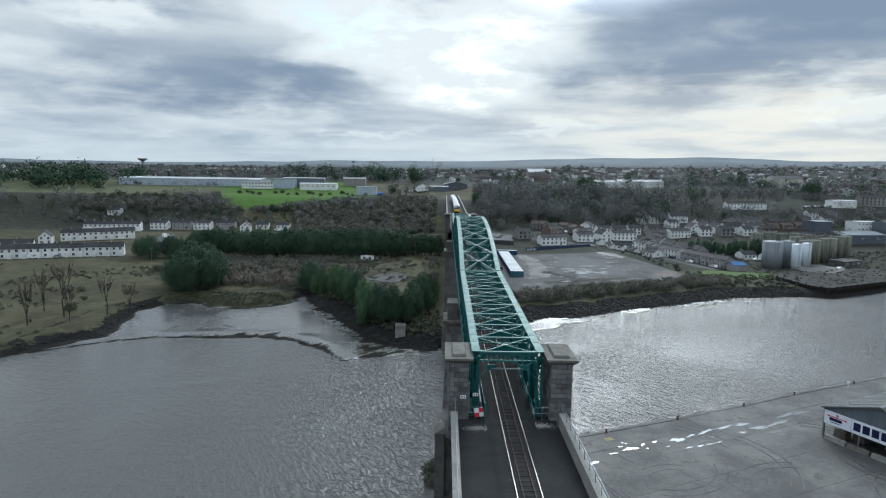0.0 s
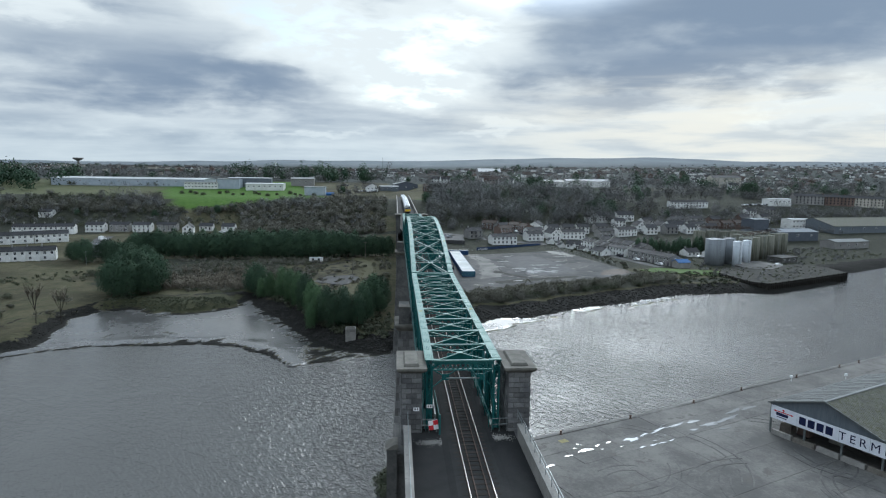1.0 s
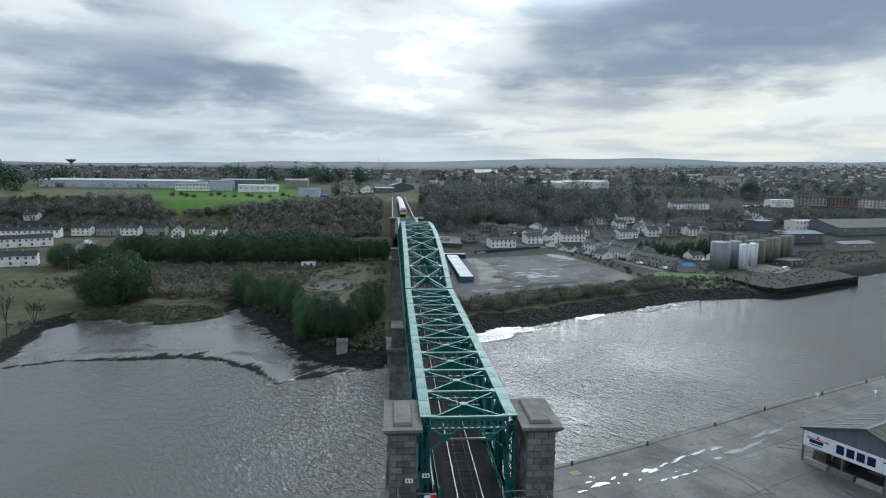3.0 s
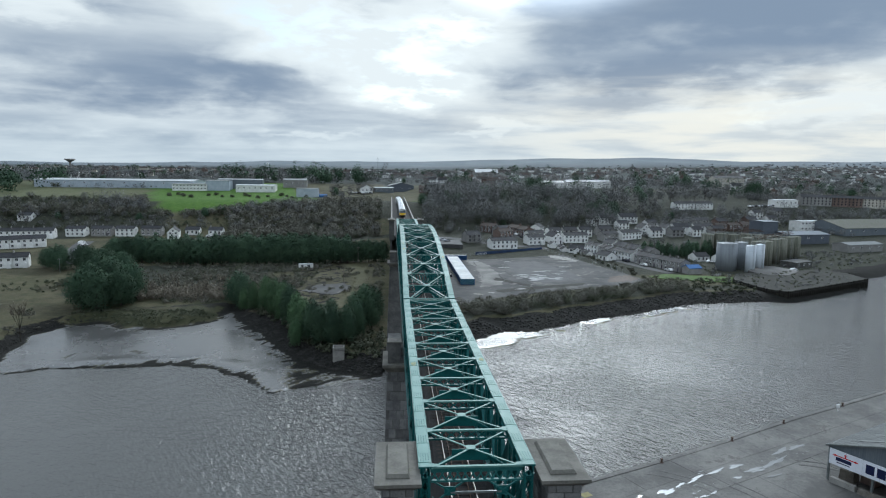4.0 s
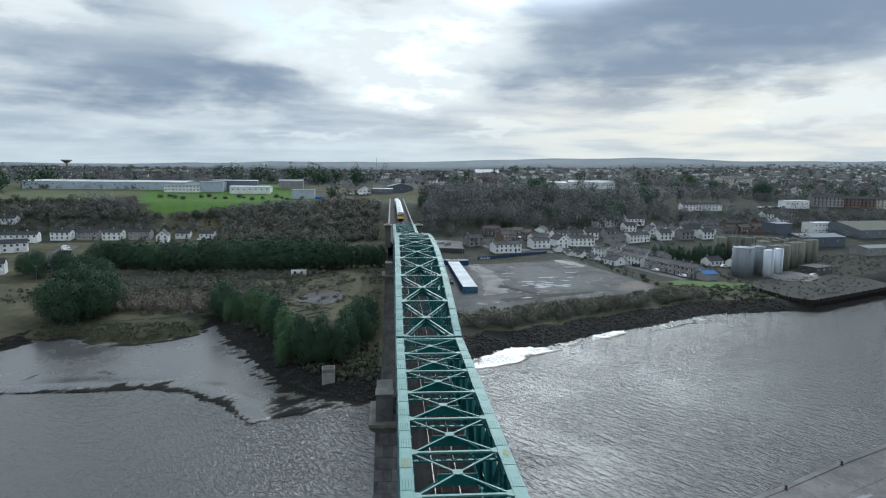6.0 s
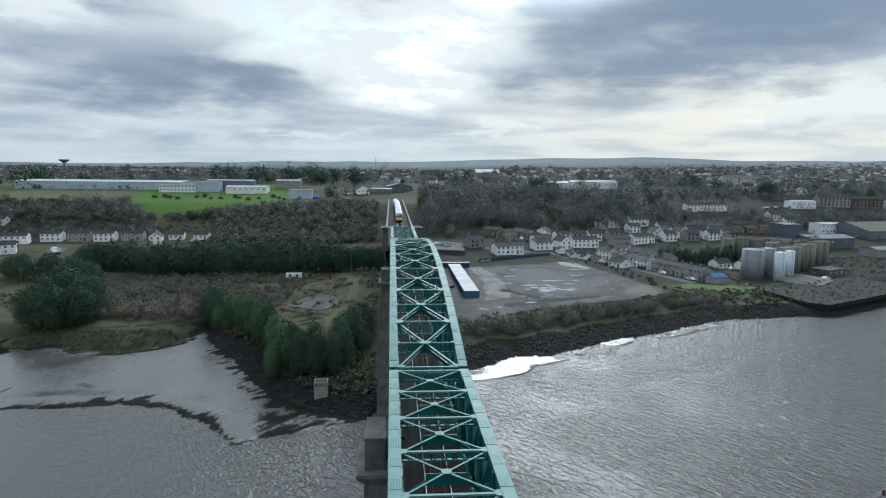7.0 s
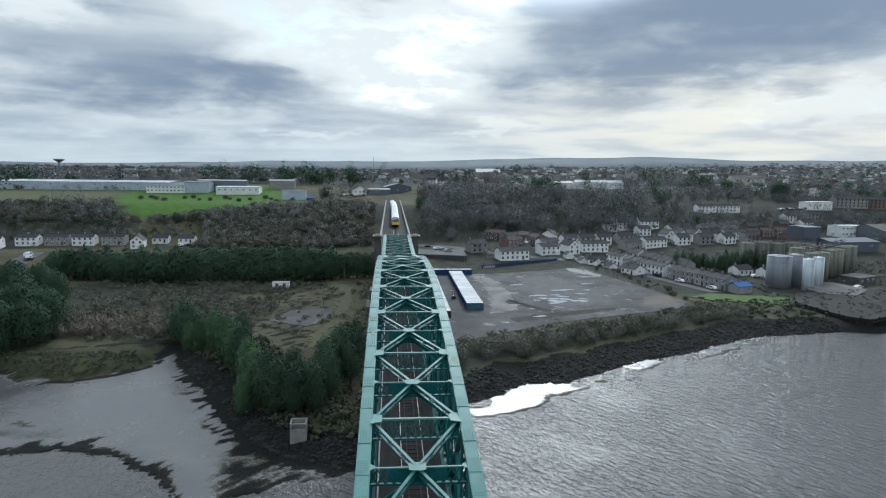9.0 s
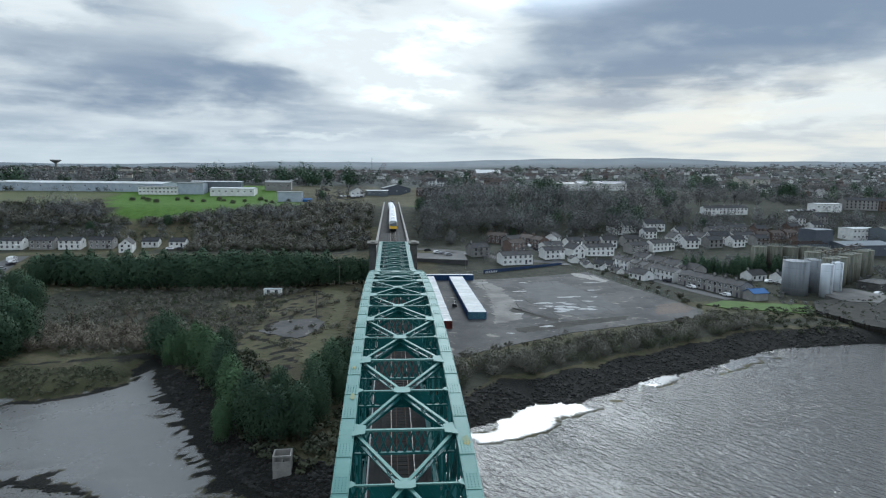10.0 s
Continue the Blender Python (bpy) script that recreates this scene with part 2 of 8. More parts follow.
M = {
    "ground": ground_material(),
    "water": water_material(),
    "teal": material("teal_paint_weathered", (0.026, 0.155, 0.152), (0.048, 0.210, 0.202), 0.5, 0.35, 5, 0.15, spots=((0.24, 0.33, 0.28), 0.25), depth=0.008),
    # deeper teal copy, shade of the truss sides and interior put into it
    "teal_dark": material("teal_paint_shaded", (0.012, 0.115, 0.115), (0.022, 0.165, 0.16), 0.45, 0.5, 6, 0.15, spots=((0.02, 0.06, 0.055), 0.35), depth=0.008),
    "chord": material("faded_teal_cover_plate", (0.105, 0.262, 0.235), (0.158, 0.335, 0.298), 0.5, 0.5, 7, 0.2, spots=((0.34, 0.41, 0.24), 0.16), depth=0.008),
    "yellow_lichen": material("yellow_primer_patch", (0.20, 0.33, 0.24), (0.44, 0.37, 0.12), 0.7, 2.2, 9),
    "stone": material("grey_ashlar", (0.15, 0.15, 0.155), (0.27, 0.265, 0.26), 0.85, 0.8, 9, 0.4, spots=((0.06, 0.06, 0.055), 0.3), vary=0.34),
    "stone_wall": material("grey_masonry", (0.10, 0.10, 0.10), (0.20, 0.195, 0.185), 0.85, 0.5, 3, 0.6, spots=((0.04, 0.042, 0.035), 0.4), depth=0.06),
    "cap": material("weathered_limestone_cap", (0.15, 0.142, 0.125), (0.25, 0.238, 0.21), 0.85, 0.7, 6, 0.4, spots=((0.12, 0.12, 0.08), 0.4)),
    "ballast": material("dark_ballast", (0.018, 0.019, 0.020), (0.040, 0.040, 0.040), 0.9, 0.25, 9, 0.7, spots=((0.07, 0.07, 0.065), 0.12), depth=0.04),
    "rail": material("worn_steel_rail", (0.26, 0.25, 0.24), (0.38, 0.37, 0.35), 0.35, 0.3, 4, 0.1, metal=0.9),
    "rust": material("rusty_steel", (0.055, 0.034, 0.024), (0.11, 0.07, 0.05), 0.7, 1.0, 8, 0.3),
    "sleeper": material("creosoted_timber", (0.024, 0.021, 0.019), (0.050, 0.042, 0.036), 0.85, 1.0, 6, 0.4, vary=0.3),
    "galv": material("galvanised_steel", (0.24, 0.27, 0.27), (0.36, 0.39, 0.39), 0.45, 1.0, 6, 0.1, metal=0.5),
    "concrete": material("quay_concrete", (0.105, 0.102, 0.098), (0.235, 0.225, 0.21), 0.75, 0.11, 2.2, 0.3, spots=((0.085, 0.080, 0.073), 0.55), vary=0.05, depth=0.02),
    "concrete_pale": material("pale_concrete", (0.30, 0.29, 0.27), (0.43, 0.41, 0.38), 0.85, 0.5, 5, 0.3, spots=((0.14, 0.13, 0.11), 0.35)),
    "asphalt": material("worn_yard_asphalt", (0.048, 0.049, 0.053), (0.125, 0.122, 0.117), 0.85, 0.07, 0.6, 0.3, spots=((0.185, 0.175, 0.155), 0.5), depth=0.02),
    "road": material("road_asphalt", (0.08, 0.08, 0.085), (0.12, 0.12, 0.12), 0.8, 0.2, 3, 0.2),
    # both puddle colours are raised to carry part of the sky's reflection
    "puddle_sky": glass_material("sky_pale_standing_water", (0.42, 0.42, 0.41), 0.03),
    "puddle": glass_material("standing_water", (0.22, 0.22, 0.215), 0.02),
    "white": material("white_render", (0.62, 0.62, 0.60), (0.78, 0.78, 0.76), 0.8, 0.4, 5, 0.15, vary=0.08),
    "cream": material("cream_render", (0.40, 0.375, 0.32), (0.50, 0.47, 0.41), 0.8, 0.4, 5, 0.15, vary=0.15),
    "grey_render": material("grey_pebbledash", (0.33, 0.32, 0.31), (0.445, 0.435, 0.415), 0.9, 0.4, 8, 0.3, vary=0.15),
    "brick": material("red_brick_wall", (0.19, 0.135, 0.115), (0.27, 0.195, 0.168), 0.85, 0.5, 6, 0.3, vary=0.2),
    "slate": material("slate_roof", (0.024, 0.025, 0.029), (0.052, 0.052, 0.057), 0.75, 0.6, 5, 0.4, spots=((0.08, 0.08, 0.07), 0.12), vary=0.25, spec=0.25),
    "tile_roof": material("brown_tile_roof", (0.05, 0.038, 0.032), (0.095, 0.072, 0.06), 0.8, 0.6, 5, 0.4, vary=0.25),
    "window": glass_material("dark_window_glass", (0.02, 0.024, 0.03)),
    "door": material("painted_door", (0.05, 0.05, 0.07), (0.10, 0.09, 0.10), 0.5, 1, 6, 0.1, vary=0.5),
    "clad_blue": material("pale_blue_cladding", (0.33, 0.38, 0.44), (0.43, 0.47, 0.52), 0.5, 0.3, 4, 0.1),
    "clad_grey": material("blue_grey_cladding", (0.17, 0.20, 0.23), (0.23, 0.26, 0.29), 0.5, 0.4, 4, 0.1, stretch=(3, 3, 0.5)),
    "roof_sheet": material("grey_roof_sheeting", (0.20, 0.215, 0.215), (0.29, 0.30, 0.295), 0.55, 0.25, 4, 0.15, spots=((0.13, 0.135, 0.12), 0.3)),
    "roof_moss": material("mossy_fibre_cement_roof", (0.16, 0.16, 0.14), (0.24, 0.235, 0.205), 0.9, 0.8, 5, 0.4, spots=((0.085, 0.09, 0.05), 0.75)),
    "rooflight": material("translucent_rooflight", (0.12, 0.13, 0.13), (0.18, 0.19, 0.185), 0.4, 1, 5, 0.1),
    "sign_white": material("sign_board_white", (0.66, 0.68, 0.74), (0.78, 0.80, 0.85), 0.5, 0.5, 6, 0.05),
    "navy": material("navy_lettering", (0.012, 0.018, 0.075), (0.02, 0.028, 0.10), 0.5, 1, 6, 0.05),
    "red": material("red_paint", (0.45, 0.02, 0.03), (0.6, 0.04, 0.05), 0.5, 1, 6, 0.05),
    "white_paint": material("white_paint", (0.72, 0.72, 0.72), (0.82, 0.82, 0.82), 0.5, 1, 6, 0.05),
    "black": material("black_steel", (0.015, 0.015, 0.016), (0.03, 0.03, 0.032), 0.6, 1, 6, 0.1),
    "box_blue": material("blue_container_steel", (0.025, 0.075, 0.20), (0.04, 0.11, 0.26), 0.5, 0.6, 5, 0.2, spots=((0.12, 0.06, 0.04), 0.15), vary=0.35),
    "box_teal": material("faded_turquoise_container_steel", (0.10, 0.26, 0.30), (0.16, 0.34, 0.37), 0.55, 0.6, 5, 0.2, spots=((0.16, 0.10, 0.07), 0.2)),
    "box_red": material("maroon_container_steel", (0.11, 0.022, 0.022), (0.17, 0.04, 0.035), 0.55, 0.6, 5, 0.2, vary=0.25),
    "box_roof": material("faded_container_roof", (0.33, 0.36, 0.38), (0.48, 0.48, 0.47), 0.6, 0.5, 4, 0.2, spots=((0.34, 0.19, 0.13), 0.35), vary=0.14),
    "silo": material("pale_steel_silo", (0.26, 0.285, 0.31), (0.36, 0.385, 0.41), 0.55, 0.3, 3, 0.1, metal=0.0, stretch=(2, 2, 0.15), spots=((0.27, 0.28, 0.28), 0.3)),
    "silo_white": material("white_steel_silo", (0.46, 0.50, 0.54), (0.55, 0.585, 0.62), 0.4, 0.3, 3, 0.1, stretch=(2, 2, 0.15)),
    "silo_concrete": material("stained_concrete_silo", (0.135, 0.14, 0.105), (0.30, 0.295, 0.245), 0.9, 0.5, 3, 0.3, stretch=(2, 2, 0.12), spots=((0.07, 0.075, 0.055), 0.6), vary=0.22),
    "shed_blue": material("slate_blue_cladding", (0.125, 0.145, 0.180), (0.160, 0.180, 0.215), 0.5, 0.5, 5, 0.1),
    "hoarding": material("blue_hoarding", (0.03, 0.06, 0.14), (0.05, 0.09, 0.19), 0.6, 0.5, 5, 0.1, vary=0.15),
    "tarp": material("bright_blue_sheet", (0.03, 0.13, 0.36), (0.05, 0.18, 0.44), 0.5, 1, 5, 0.1),
    "train_white": material("train_white_roof", (0.60, 0.62, 0.64), (0.74, 0.75, 0.76), 0.5, 0.4, 4, 0.05),
    "train_side": material("train_silver_green_side", (0.30, 0.34, 0.33), (0.40, 0.43, 0.42), 0.4, 0.5, 4, 0.05),
    "yellow": material("yellow_cab_front", (0.70, 0.42, 0.03), (0.80, 0.50, 0.05), 0.5, 1, 5, 0.05),
    "bark": material("grey_bark", (0.045, 0.038, 0.03), (0.085, 0.075, 0.06), 0.9, 2.0, 12, 0.4),
    # cool grey rather than brown, haze over the far woods put into it
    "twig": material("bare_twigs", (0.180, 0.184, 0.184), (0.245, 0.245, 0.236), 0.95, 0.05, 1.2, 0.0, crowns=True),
    "twig_pale": material("dry_pale_stems", (0.19, 0.165, 0.125), (0.29, 0.255, 0.20), 0.95, 0.3, 6, 0.0),
    "twig_brown": material("brown_bramble", (0.160, 0.156, 0.126), (0.230, 0.220, 0.180), 0.95, 0.06, 1.2, 0.0, crowns=True),
    "conifer": material("dark_evergreen_foliage", (0.048, 0.088, 0.056), (0.090, 0.148, 0.086), 0.85, 0.25, 1.5, 0.0, vary=0.22, spec=0.12, crowns=True),
    "evergreen": material("green_evergreen_foliage", (0.068, 0.128, 0.064), (0.128, 0.212, 0.104), 0.85, 0.25, 1.5, 0.0, vary=0.22, spec=0.12),
    "gorse": material("dull_scrub_foliage", (0.092, 0.106, 0.070), (0.155, 0.162, 0.110), 0.9, 0.15, 1.5, 0.0, vary=0.2, spec=0.12, crowns=True),
    "earth": material("rough_earth", (0.026, 0.027, 0.022), (0.062, 0.060, 0.050), 0.9, 0.25, 3, 0.5, spots=((0.10, 0.095, 0.08), 0.3), depth=0.1),
    "rock": material("wet_shore_rock", (0.012, 0.012, 0.011), (0.045, 0.043, 0.038), 0.8, 0.4, 5, 0.4, spots=((0.16, 0.155, 0.14), 0.12)),
    "timber": material("black_wharf_timber", (0.013, 0.012, 0.010), (0.04, 0.036, 0.03), 0.85, 0.8, 6, 0.5),
    "pole": material("weathered_pole_timber", (0.16, 0.14, 0.12), (0.26, 0.24, 0.21), 0.85, 1, 8, 0.3),
    "car_white": material("white_car_paint", (0.70, 0.70, 0.70), (0.78, 0.78, 0.78), 0.25, 1, 5, 0.0, vary=0.05),
    "car_dark": material("dark_car_paint", (0.03, 0.03, 0.04), (0.06, 0.06, 0.075), 0.25, 1, 5, 0.0, vary=0.6),
    "car_silver": material("silver_car_paint", (0.35, 0.36, 0.38), (0.42, 0.43, 0.45), 0.25, 1, 5, 0.0, vary=0.2),
    "tyre": material("tyre_rubber", (0.012, 0.012, 0.012), (0.02, 0.02, 0.02), 0.9, 1, 9, 0.2),
}

# ---- mesh helpers ----


class Shape:
    """Gathers vertices and faces of one mesh."""

    def __init__(self):
        self.v, self.f, self.m = [], [], []

    def add(self, verts, faces, slot=0):
        k = len(self.v)
        self.v.extend(tuple(p) for p in verts)
        self.f.extend(tuple(i + k for i in face) for face in faces)
        self.m.extend([slot] * len(faces))
        return self

    def box(self, x0, y0, z0, x1, y1, z1, slot=0):
        return self.hexa([(x0, y0, z0), (x1, y0, z0), (x1, y1, z0), (x0, y1, z0), (x0, y0, z1), (x1, y0, z1), (x1, y1, z1), (x0, y1, z1)], slot)

    def hexa(self, p, slot=0):
        return self.add(p, [(0, 3, 2, 1), (4, 5, 6, 7), (0, 1, 5, 4), (1, 2, 6, 5), (2, 3, 7, 6), (3, 0, 4, 7)], slot)

    def beam(self, a, b, wide, high, side=None, slot=0):
        """A bar from a to b, wide across and high along its upper side."""
        a, b = Vector(a), Vector(b)
        along = (b - a).normalized()
        across = Vector(side) if side else along.cross(Vector((0, 0, 1)))
        if across.length < 1e-4:
            across = Vector((1, 0, 0))
        across = (across - across.dot(along) * along).normalized()
        over = across.cross(along)
        x, z = across * wide / 2, over * high / 2
        return self.hexa([a - x - z, a + x - z, b + x - z, b - x - z, a - x + z, a + x + z, b + x + z, b - x + z], slot)

    def tube(self, a, b, r0, r1=None, sides=8, slot=0, caps=True):
        a, b = Vector(a), Vector(b)
        r1 = r0 if r1 is None else r1
        along = (b - a).normalized()
        u = along.cross(Vector((0, 0, 1)) if abs(along.z) < 0.9 else Vector((1, 0, 0))).normalized()
        w = along.cross(u)
        ring = [u * math.cos(2 * math.pi * i / sides) + w * math.sin(2 * math.pi * i / sides) for i in range(sides)]
        faces = [(i, (i + 1) % sides, sides + (i + 1) % sides, sides + i) for i in range(sides)]
        if caps:
            faces += [tuple(range(sides))[::-1], tuple(range(sides, 2 * sides))]
        return self.add([a + q * r0 for q in ring] + [b + q * r1 for q in ring], faces, slot)

    def prism(self, outline, z0, z1, slot=0):
        """An outline in plan, counter-clockwise, raised from z0 to z1."""
        k = len(outline)
        faces = [tuple(range(k))[::-1], tuple(range(k, 2 * k))] + [(i, (i + 1) % k, k + (i + 1) % k, k + i) for i in range(k)]
        return self.add([(x, y, z0) for x, y in outline] + [(x, y, z1) for x, y in outline], faces, slot)

    def mesh(self, name, *mats):
        me = bpy.data.meshes.new(name)
        me.from_pydata(self.v, [], self.f)
        for m in mats:
            me.materials.append(m)
        if len(mats) > 1:
            me.polygons.foreach_set("material_index", self.m)
        me.update()
        return me


def part(name, shape, mat, parent, label="", kind=""):
    me = shape if isinstance(shape, bpy.types.Mesh) else shape.mesh(name, *(mat if isinstance(mat, tuple) else (mat,)))
    ob = new(name, me)
    ob.parent = parent
    return tagged(ob, label, kind=kind)


def thing(name, label, category, at=(0, 0, 0), turn=0.0, group="", kind=""):
    ob = new(name)
    ob.empty_display_size = 0.3
    ob.matrix_world = pose(*at, 0, 0, turn)
    return tagged(ob, label, category, group, kind)


def solid(name, shape, mat, label, category, group="", kind=""):
    ob = new(name, shape.mesh(name, *(mat if isinstance(mat, tuple) else (mat,))))
    return tagged(ob, label, category, group, kind)


def smooth(a, b, v):
    u = np.clip((np.asarray(v, float) - a) / (b - a), 0, 1)
    return u * u * (3 - 2 * u)

# ---- the ground ----
# shore of the far bank, from the bay round the wooded spit, under the bridge and upriver
SHORE = [(-420, -300), (-190, 20), (-150, 78), (-124, 108), (-116, 119), (-108, 129), (-111, 146), (-114, 163), (-109, 173), (-99, 179), (-88, 170), (-79, 170), (-71, 174), (-65, 179),
         (-64, 190), (-60, 196), (-56, 184), (-49, 170), (-41, 158), (-33, 142), (-27, 132), (-20, 126), (-10, 121), (-2, 127), (6, 140), (18, 152),
         (32, 163), (41, 163), (54, 171), (66, 179), (82, 185), (96, 193), (114, 203), (128, 205), (148, 208), (158, 205), (207, 231), (219, 257), (238, 263), (270, 280), (340, 312), (700, 470), (2500, 930), (5200, 1500)]
LAND_S = SHORE + [(5200, 5200), (-5200, 5200), (-5200, -300)]
MUD_EDGE = [(-126, 104), (-112, 116), (-102, 123), (-94, 128), (-82, 129), (-70, 129), (-57, 130), (-50, 126), (-41, 119), (-34, 109), (-31, 108), (-27, 111), (-20, 114), (-12, 117), (-4, 121)]
MUD = MUD_EDGE + [(-10, 130), (-40, 165), (-60, 200), (-110, 185), (-125, 150)]
QUAY_EDGE = [(-8, 44), (20, 55.5), (40, 64), (56, 71.4), (72, 79.3), (104, 93.5), (119, 100), (330, 192)]
LAND_N = [(900, 440)] + QUAY_EDGE[::-1] + [(-9, 20), (-11, -60), (-60, -160), (-300, -420), (-2000, -1800), (5200, -1800), (5200, 440)]
LAWN = [(-232, 600), (-203, 490), (-176, 446), (-160, 440), (-122, 452), (-84, 464), (-62, 466), (-66, 500), (-90, 545), (-115, 640)]


def inside_distance(xs, ys, outline):
    """Distance to an outline, positive inside it."""
    pts = np.array(outline, float)
    best, inside = np.full(xs.shape, 1e9), np.zeros(xs.shape, bool)
    for (x0, y0), (x1, y1) in zip(pts, np.roll(pts, -1, 0)):
        ex, ey = x1 - x0, y1 - y0
        u = np.clip(((xs - x0) * ex + (ys - y0) * ey) / (ex * ex + ey * ey), 0, 1)
        best = np.minimum(best, np.hypot(xs - x0 - u * ex, ys - y0 - u * ey))
        if ey:
            inside ^= ((y0 > ys) != (y1 > ys)) & (xs < ex * (ys - y0) / ey + x0)
    return np.where(inside, best, -best)


def wobble(x, y, size, seed=0.0):
    """A smooth uneven field of about -1 to 1."""
    a, b = x / size + seed, y / size - 1.7 * seed
    s = np.sin(1.3 * a + 2.1 * np.sin(0.7 * b + seed)) + np.sin(1.7 * b + 1.9 * np.sin(0.9 * a - seed)) + 0.6 * np.sin(2.9 * a - 2.3 * b) + 0.5 * np.sin(4.7 * b + 3.9 * a + 1)
    return s / 3


def land(x, y, outline=LAND_S):
    """Distance inside a shore that is frayed a little."""
    fray = smooth(360, 300, np.hypot(x, y - 120))
    return inside_distance(x + fray * (1.1 * wobble(x, y, 3.1, 0.7) + 0.5 * wobble(x, y, 1.1, 2.9)), y + fray * (1.1 * wobble(y, x, 2.7, 1.9) + 0.5 * wobble(y, x, 1.0, 0.2)), outline)


def spit_zone(x, y, d):
    """Where wet sand lies bare off the far shore."""
    bar = np.exp(-((x - 27) ** 2 + (y - 152) ** 2) / 110)
    return smooth(-0.12, 0.2, wobble(x, y, 8.5, 7.7) + 0.9 * bar) * smooth(-8 - 9 * bar, -2 - 6 * bar, d)


def ground_height(x, y):
    x, y = np.asarray(x, float), np.asarray(y, float)
    d = land(x, y)
    wide = 5.5 + 9 * smooth(10, 30, x) * (1 - smooth(120, 150, x)) + 3 * smooth(-60, -40, x) * (1 - smooth(-5, 10, x))
    bank = np.where(d > 0, 2.6 * np.clip(d / wide, 0, 1) ** 0.8, np.maximum(d * 0.3, -2.5))
    flat = bank + np.where(d > 0, 0.22 * wobble(x, y, 3.0, 2.0) * np.clip(d / 4, 0, 1) * np.clip((wide * 1.2 - d) / 4, 0, 1), 0)
    lag = y - 42 * smooth(30, 160, x) - 25 * smooth(300, 600, x)
    left = smooth(20, -40, x)
    rise = (5.5 - 3.8 * left) * smooth(300, 385, lag) + (17.5 + 4.5 * left) * smooth(388, 478, lag) + 9 * smooth(480, 640, lag) + 7 * smooth(640, 1500, lag)
    az = np.degrees(np.arctan2(x, np.maximum(y, 1)))
    rise = rise + (y > 0) * (13 * smooth(720, 1500, y) * smooth(2, 14, az) + 16 * smooth(1300, 2300, y) * smooth(16, 32, az))
    ridge = 26 + 38 * smooth(-24, -4, az) + 28 * smooth(2, 16, az) - 30 * smooth(20, 34, az) + 8 * wobble(az, az * 0, 4.0, 0.4)
    rise = rise + ridge * smooth(2400, 4600, np.hypot(x, y)) * (y > 0) + 3.0 * wobble(x, y, 190, 0.8) * smooth(620, 1000, y)
    # cutting of the railway through the hill
    cut = smooth(16, 6, np.abs(x - 0.3)) * smooth(395, 430, y) * smooth(760, 640, y)
    south = flat + np.where(d > 0, rise, 0)
    south = south * (1 - cut) + np.minimum(south, 29.6) * cut
    dm = land(x, y, MUD)
    mud = np.where(dm > 0, -0.07 + 0.17 * smooth(0.4, 1.6, dm) + 0.62 * smooth(2, 5.5, dm) * smooth(12, 6, dm) * (0.6 + 0.4 * wobble(x, y, 9, 5.5)) * smooth(-28, -42, x) + 0.035 * wobble(x, y, 5.0, 1.1) + 0.02 * wobble(x, y, 1.7, 3.1) + 0.14 * smooth(20, 40, dm), -9)
    spit = spit_zone(x, y, d) * smooth(8, 14, x) * smooth(140, 130, x)
    mud = np.maximum(mud, np.where(spit > 0.3, 0.014 + 0.004 * (spit - 0.3), -9))
    dn = inside_distance(x, y, LAND_N)
    north = np.where(dn > 0.6, 3.6, -2.5)
    return np.maximum(np.maximum(south, np.where(d < 1.0, mud, -9)), north)


def axis(steps):
    out = [steps[0][0]]
    for start, stop, first, last in steps:
        while out[-1] < stop - 1e-6:
            u = (out[-1] - start) / (stop - start)
            out.append(min(out[-1] + first * (last / first) ** u, stop))
    return np.array(out)


GRID = []


def height_at(x, y, layer=2):
    """The ground's height at one place, from the built sheet; layer 3: the distance inside the shore."""
    xs, ys, z = GRID[0], GRID[1], GRID[layer]
    i, j = min(max(int(np.searchsorted(xs, x)) - 1, 0), len(xs) - 2), min(max(int(np.searchsorted(ys, y)) - 1, 0), len(ys) - 2)
    u, w = (x - xs[i]) / (xs[i + 1] - xs[i]), (y - ys[j]) / (ys[j + 1] - ys[j])
    return float((z[j, i] * (1 - u) + z[j, i + 1] * u) * (1 - w) + (z[j + 1, i] * (1 - u) + z[j + 1, i + 1] * u) * w)


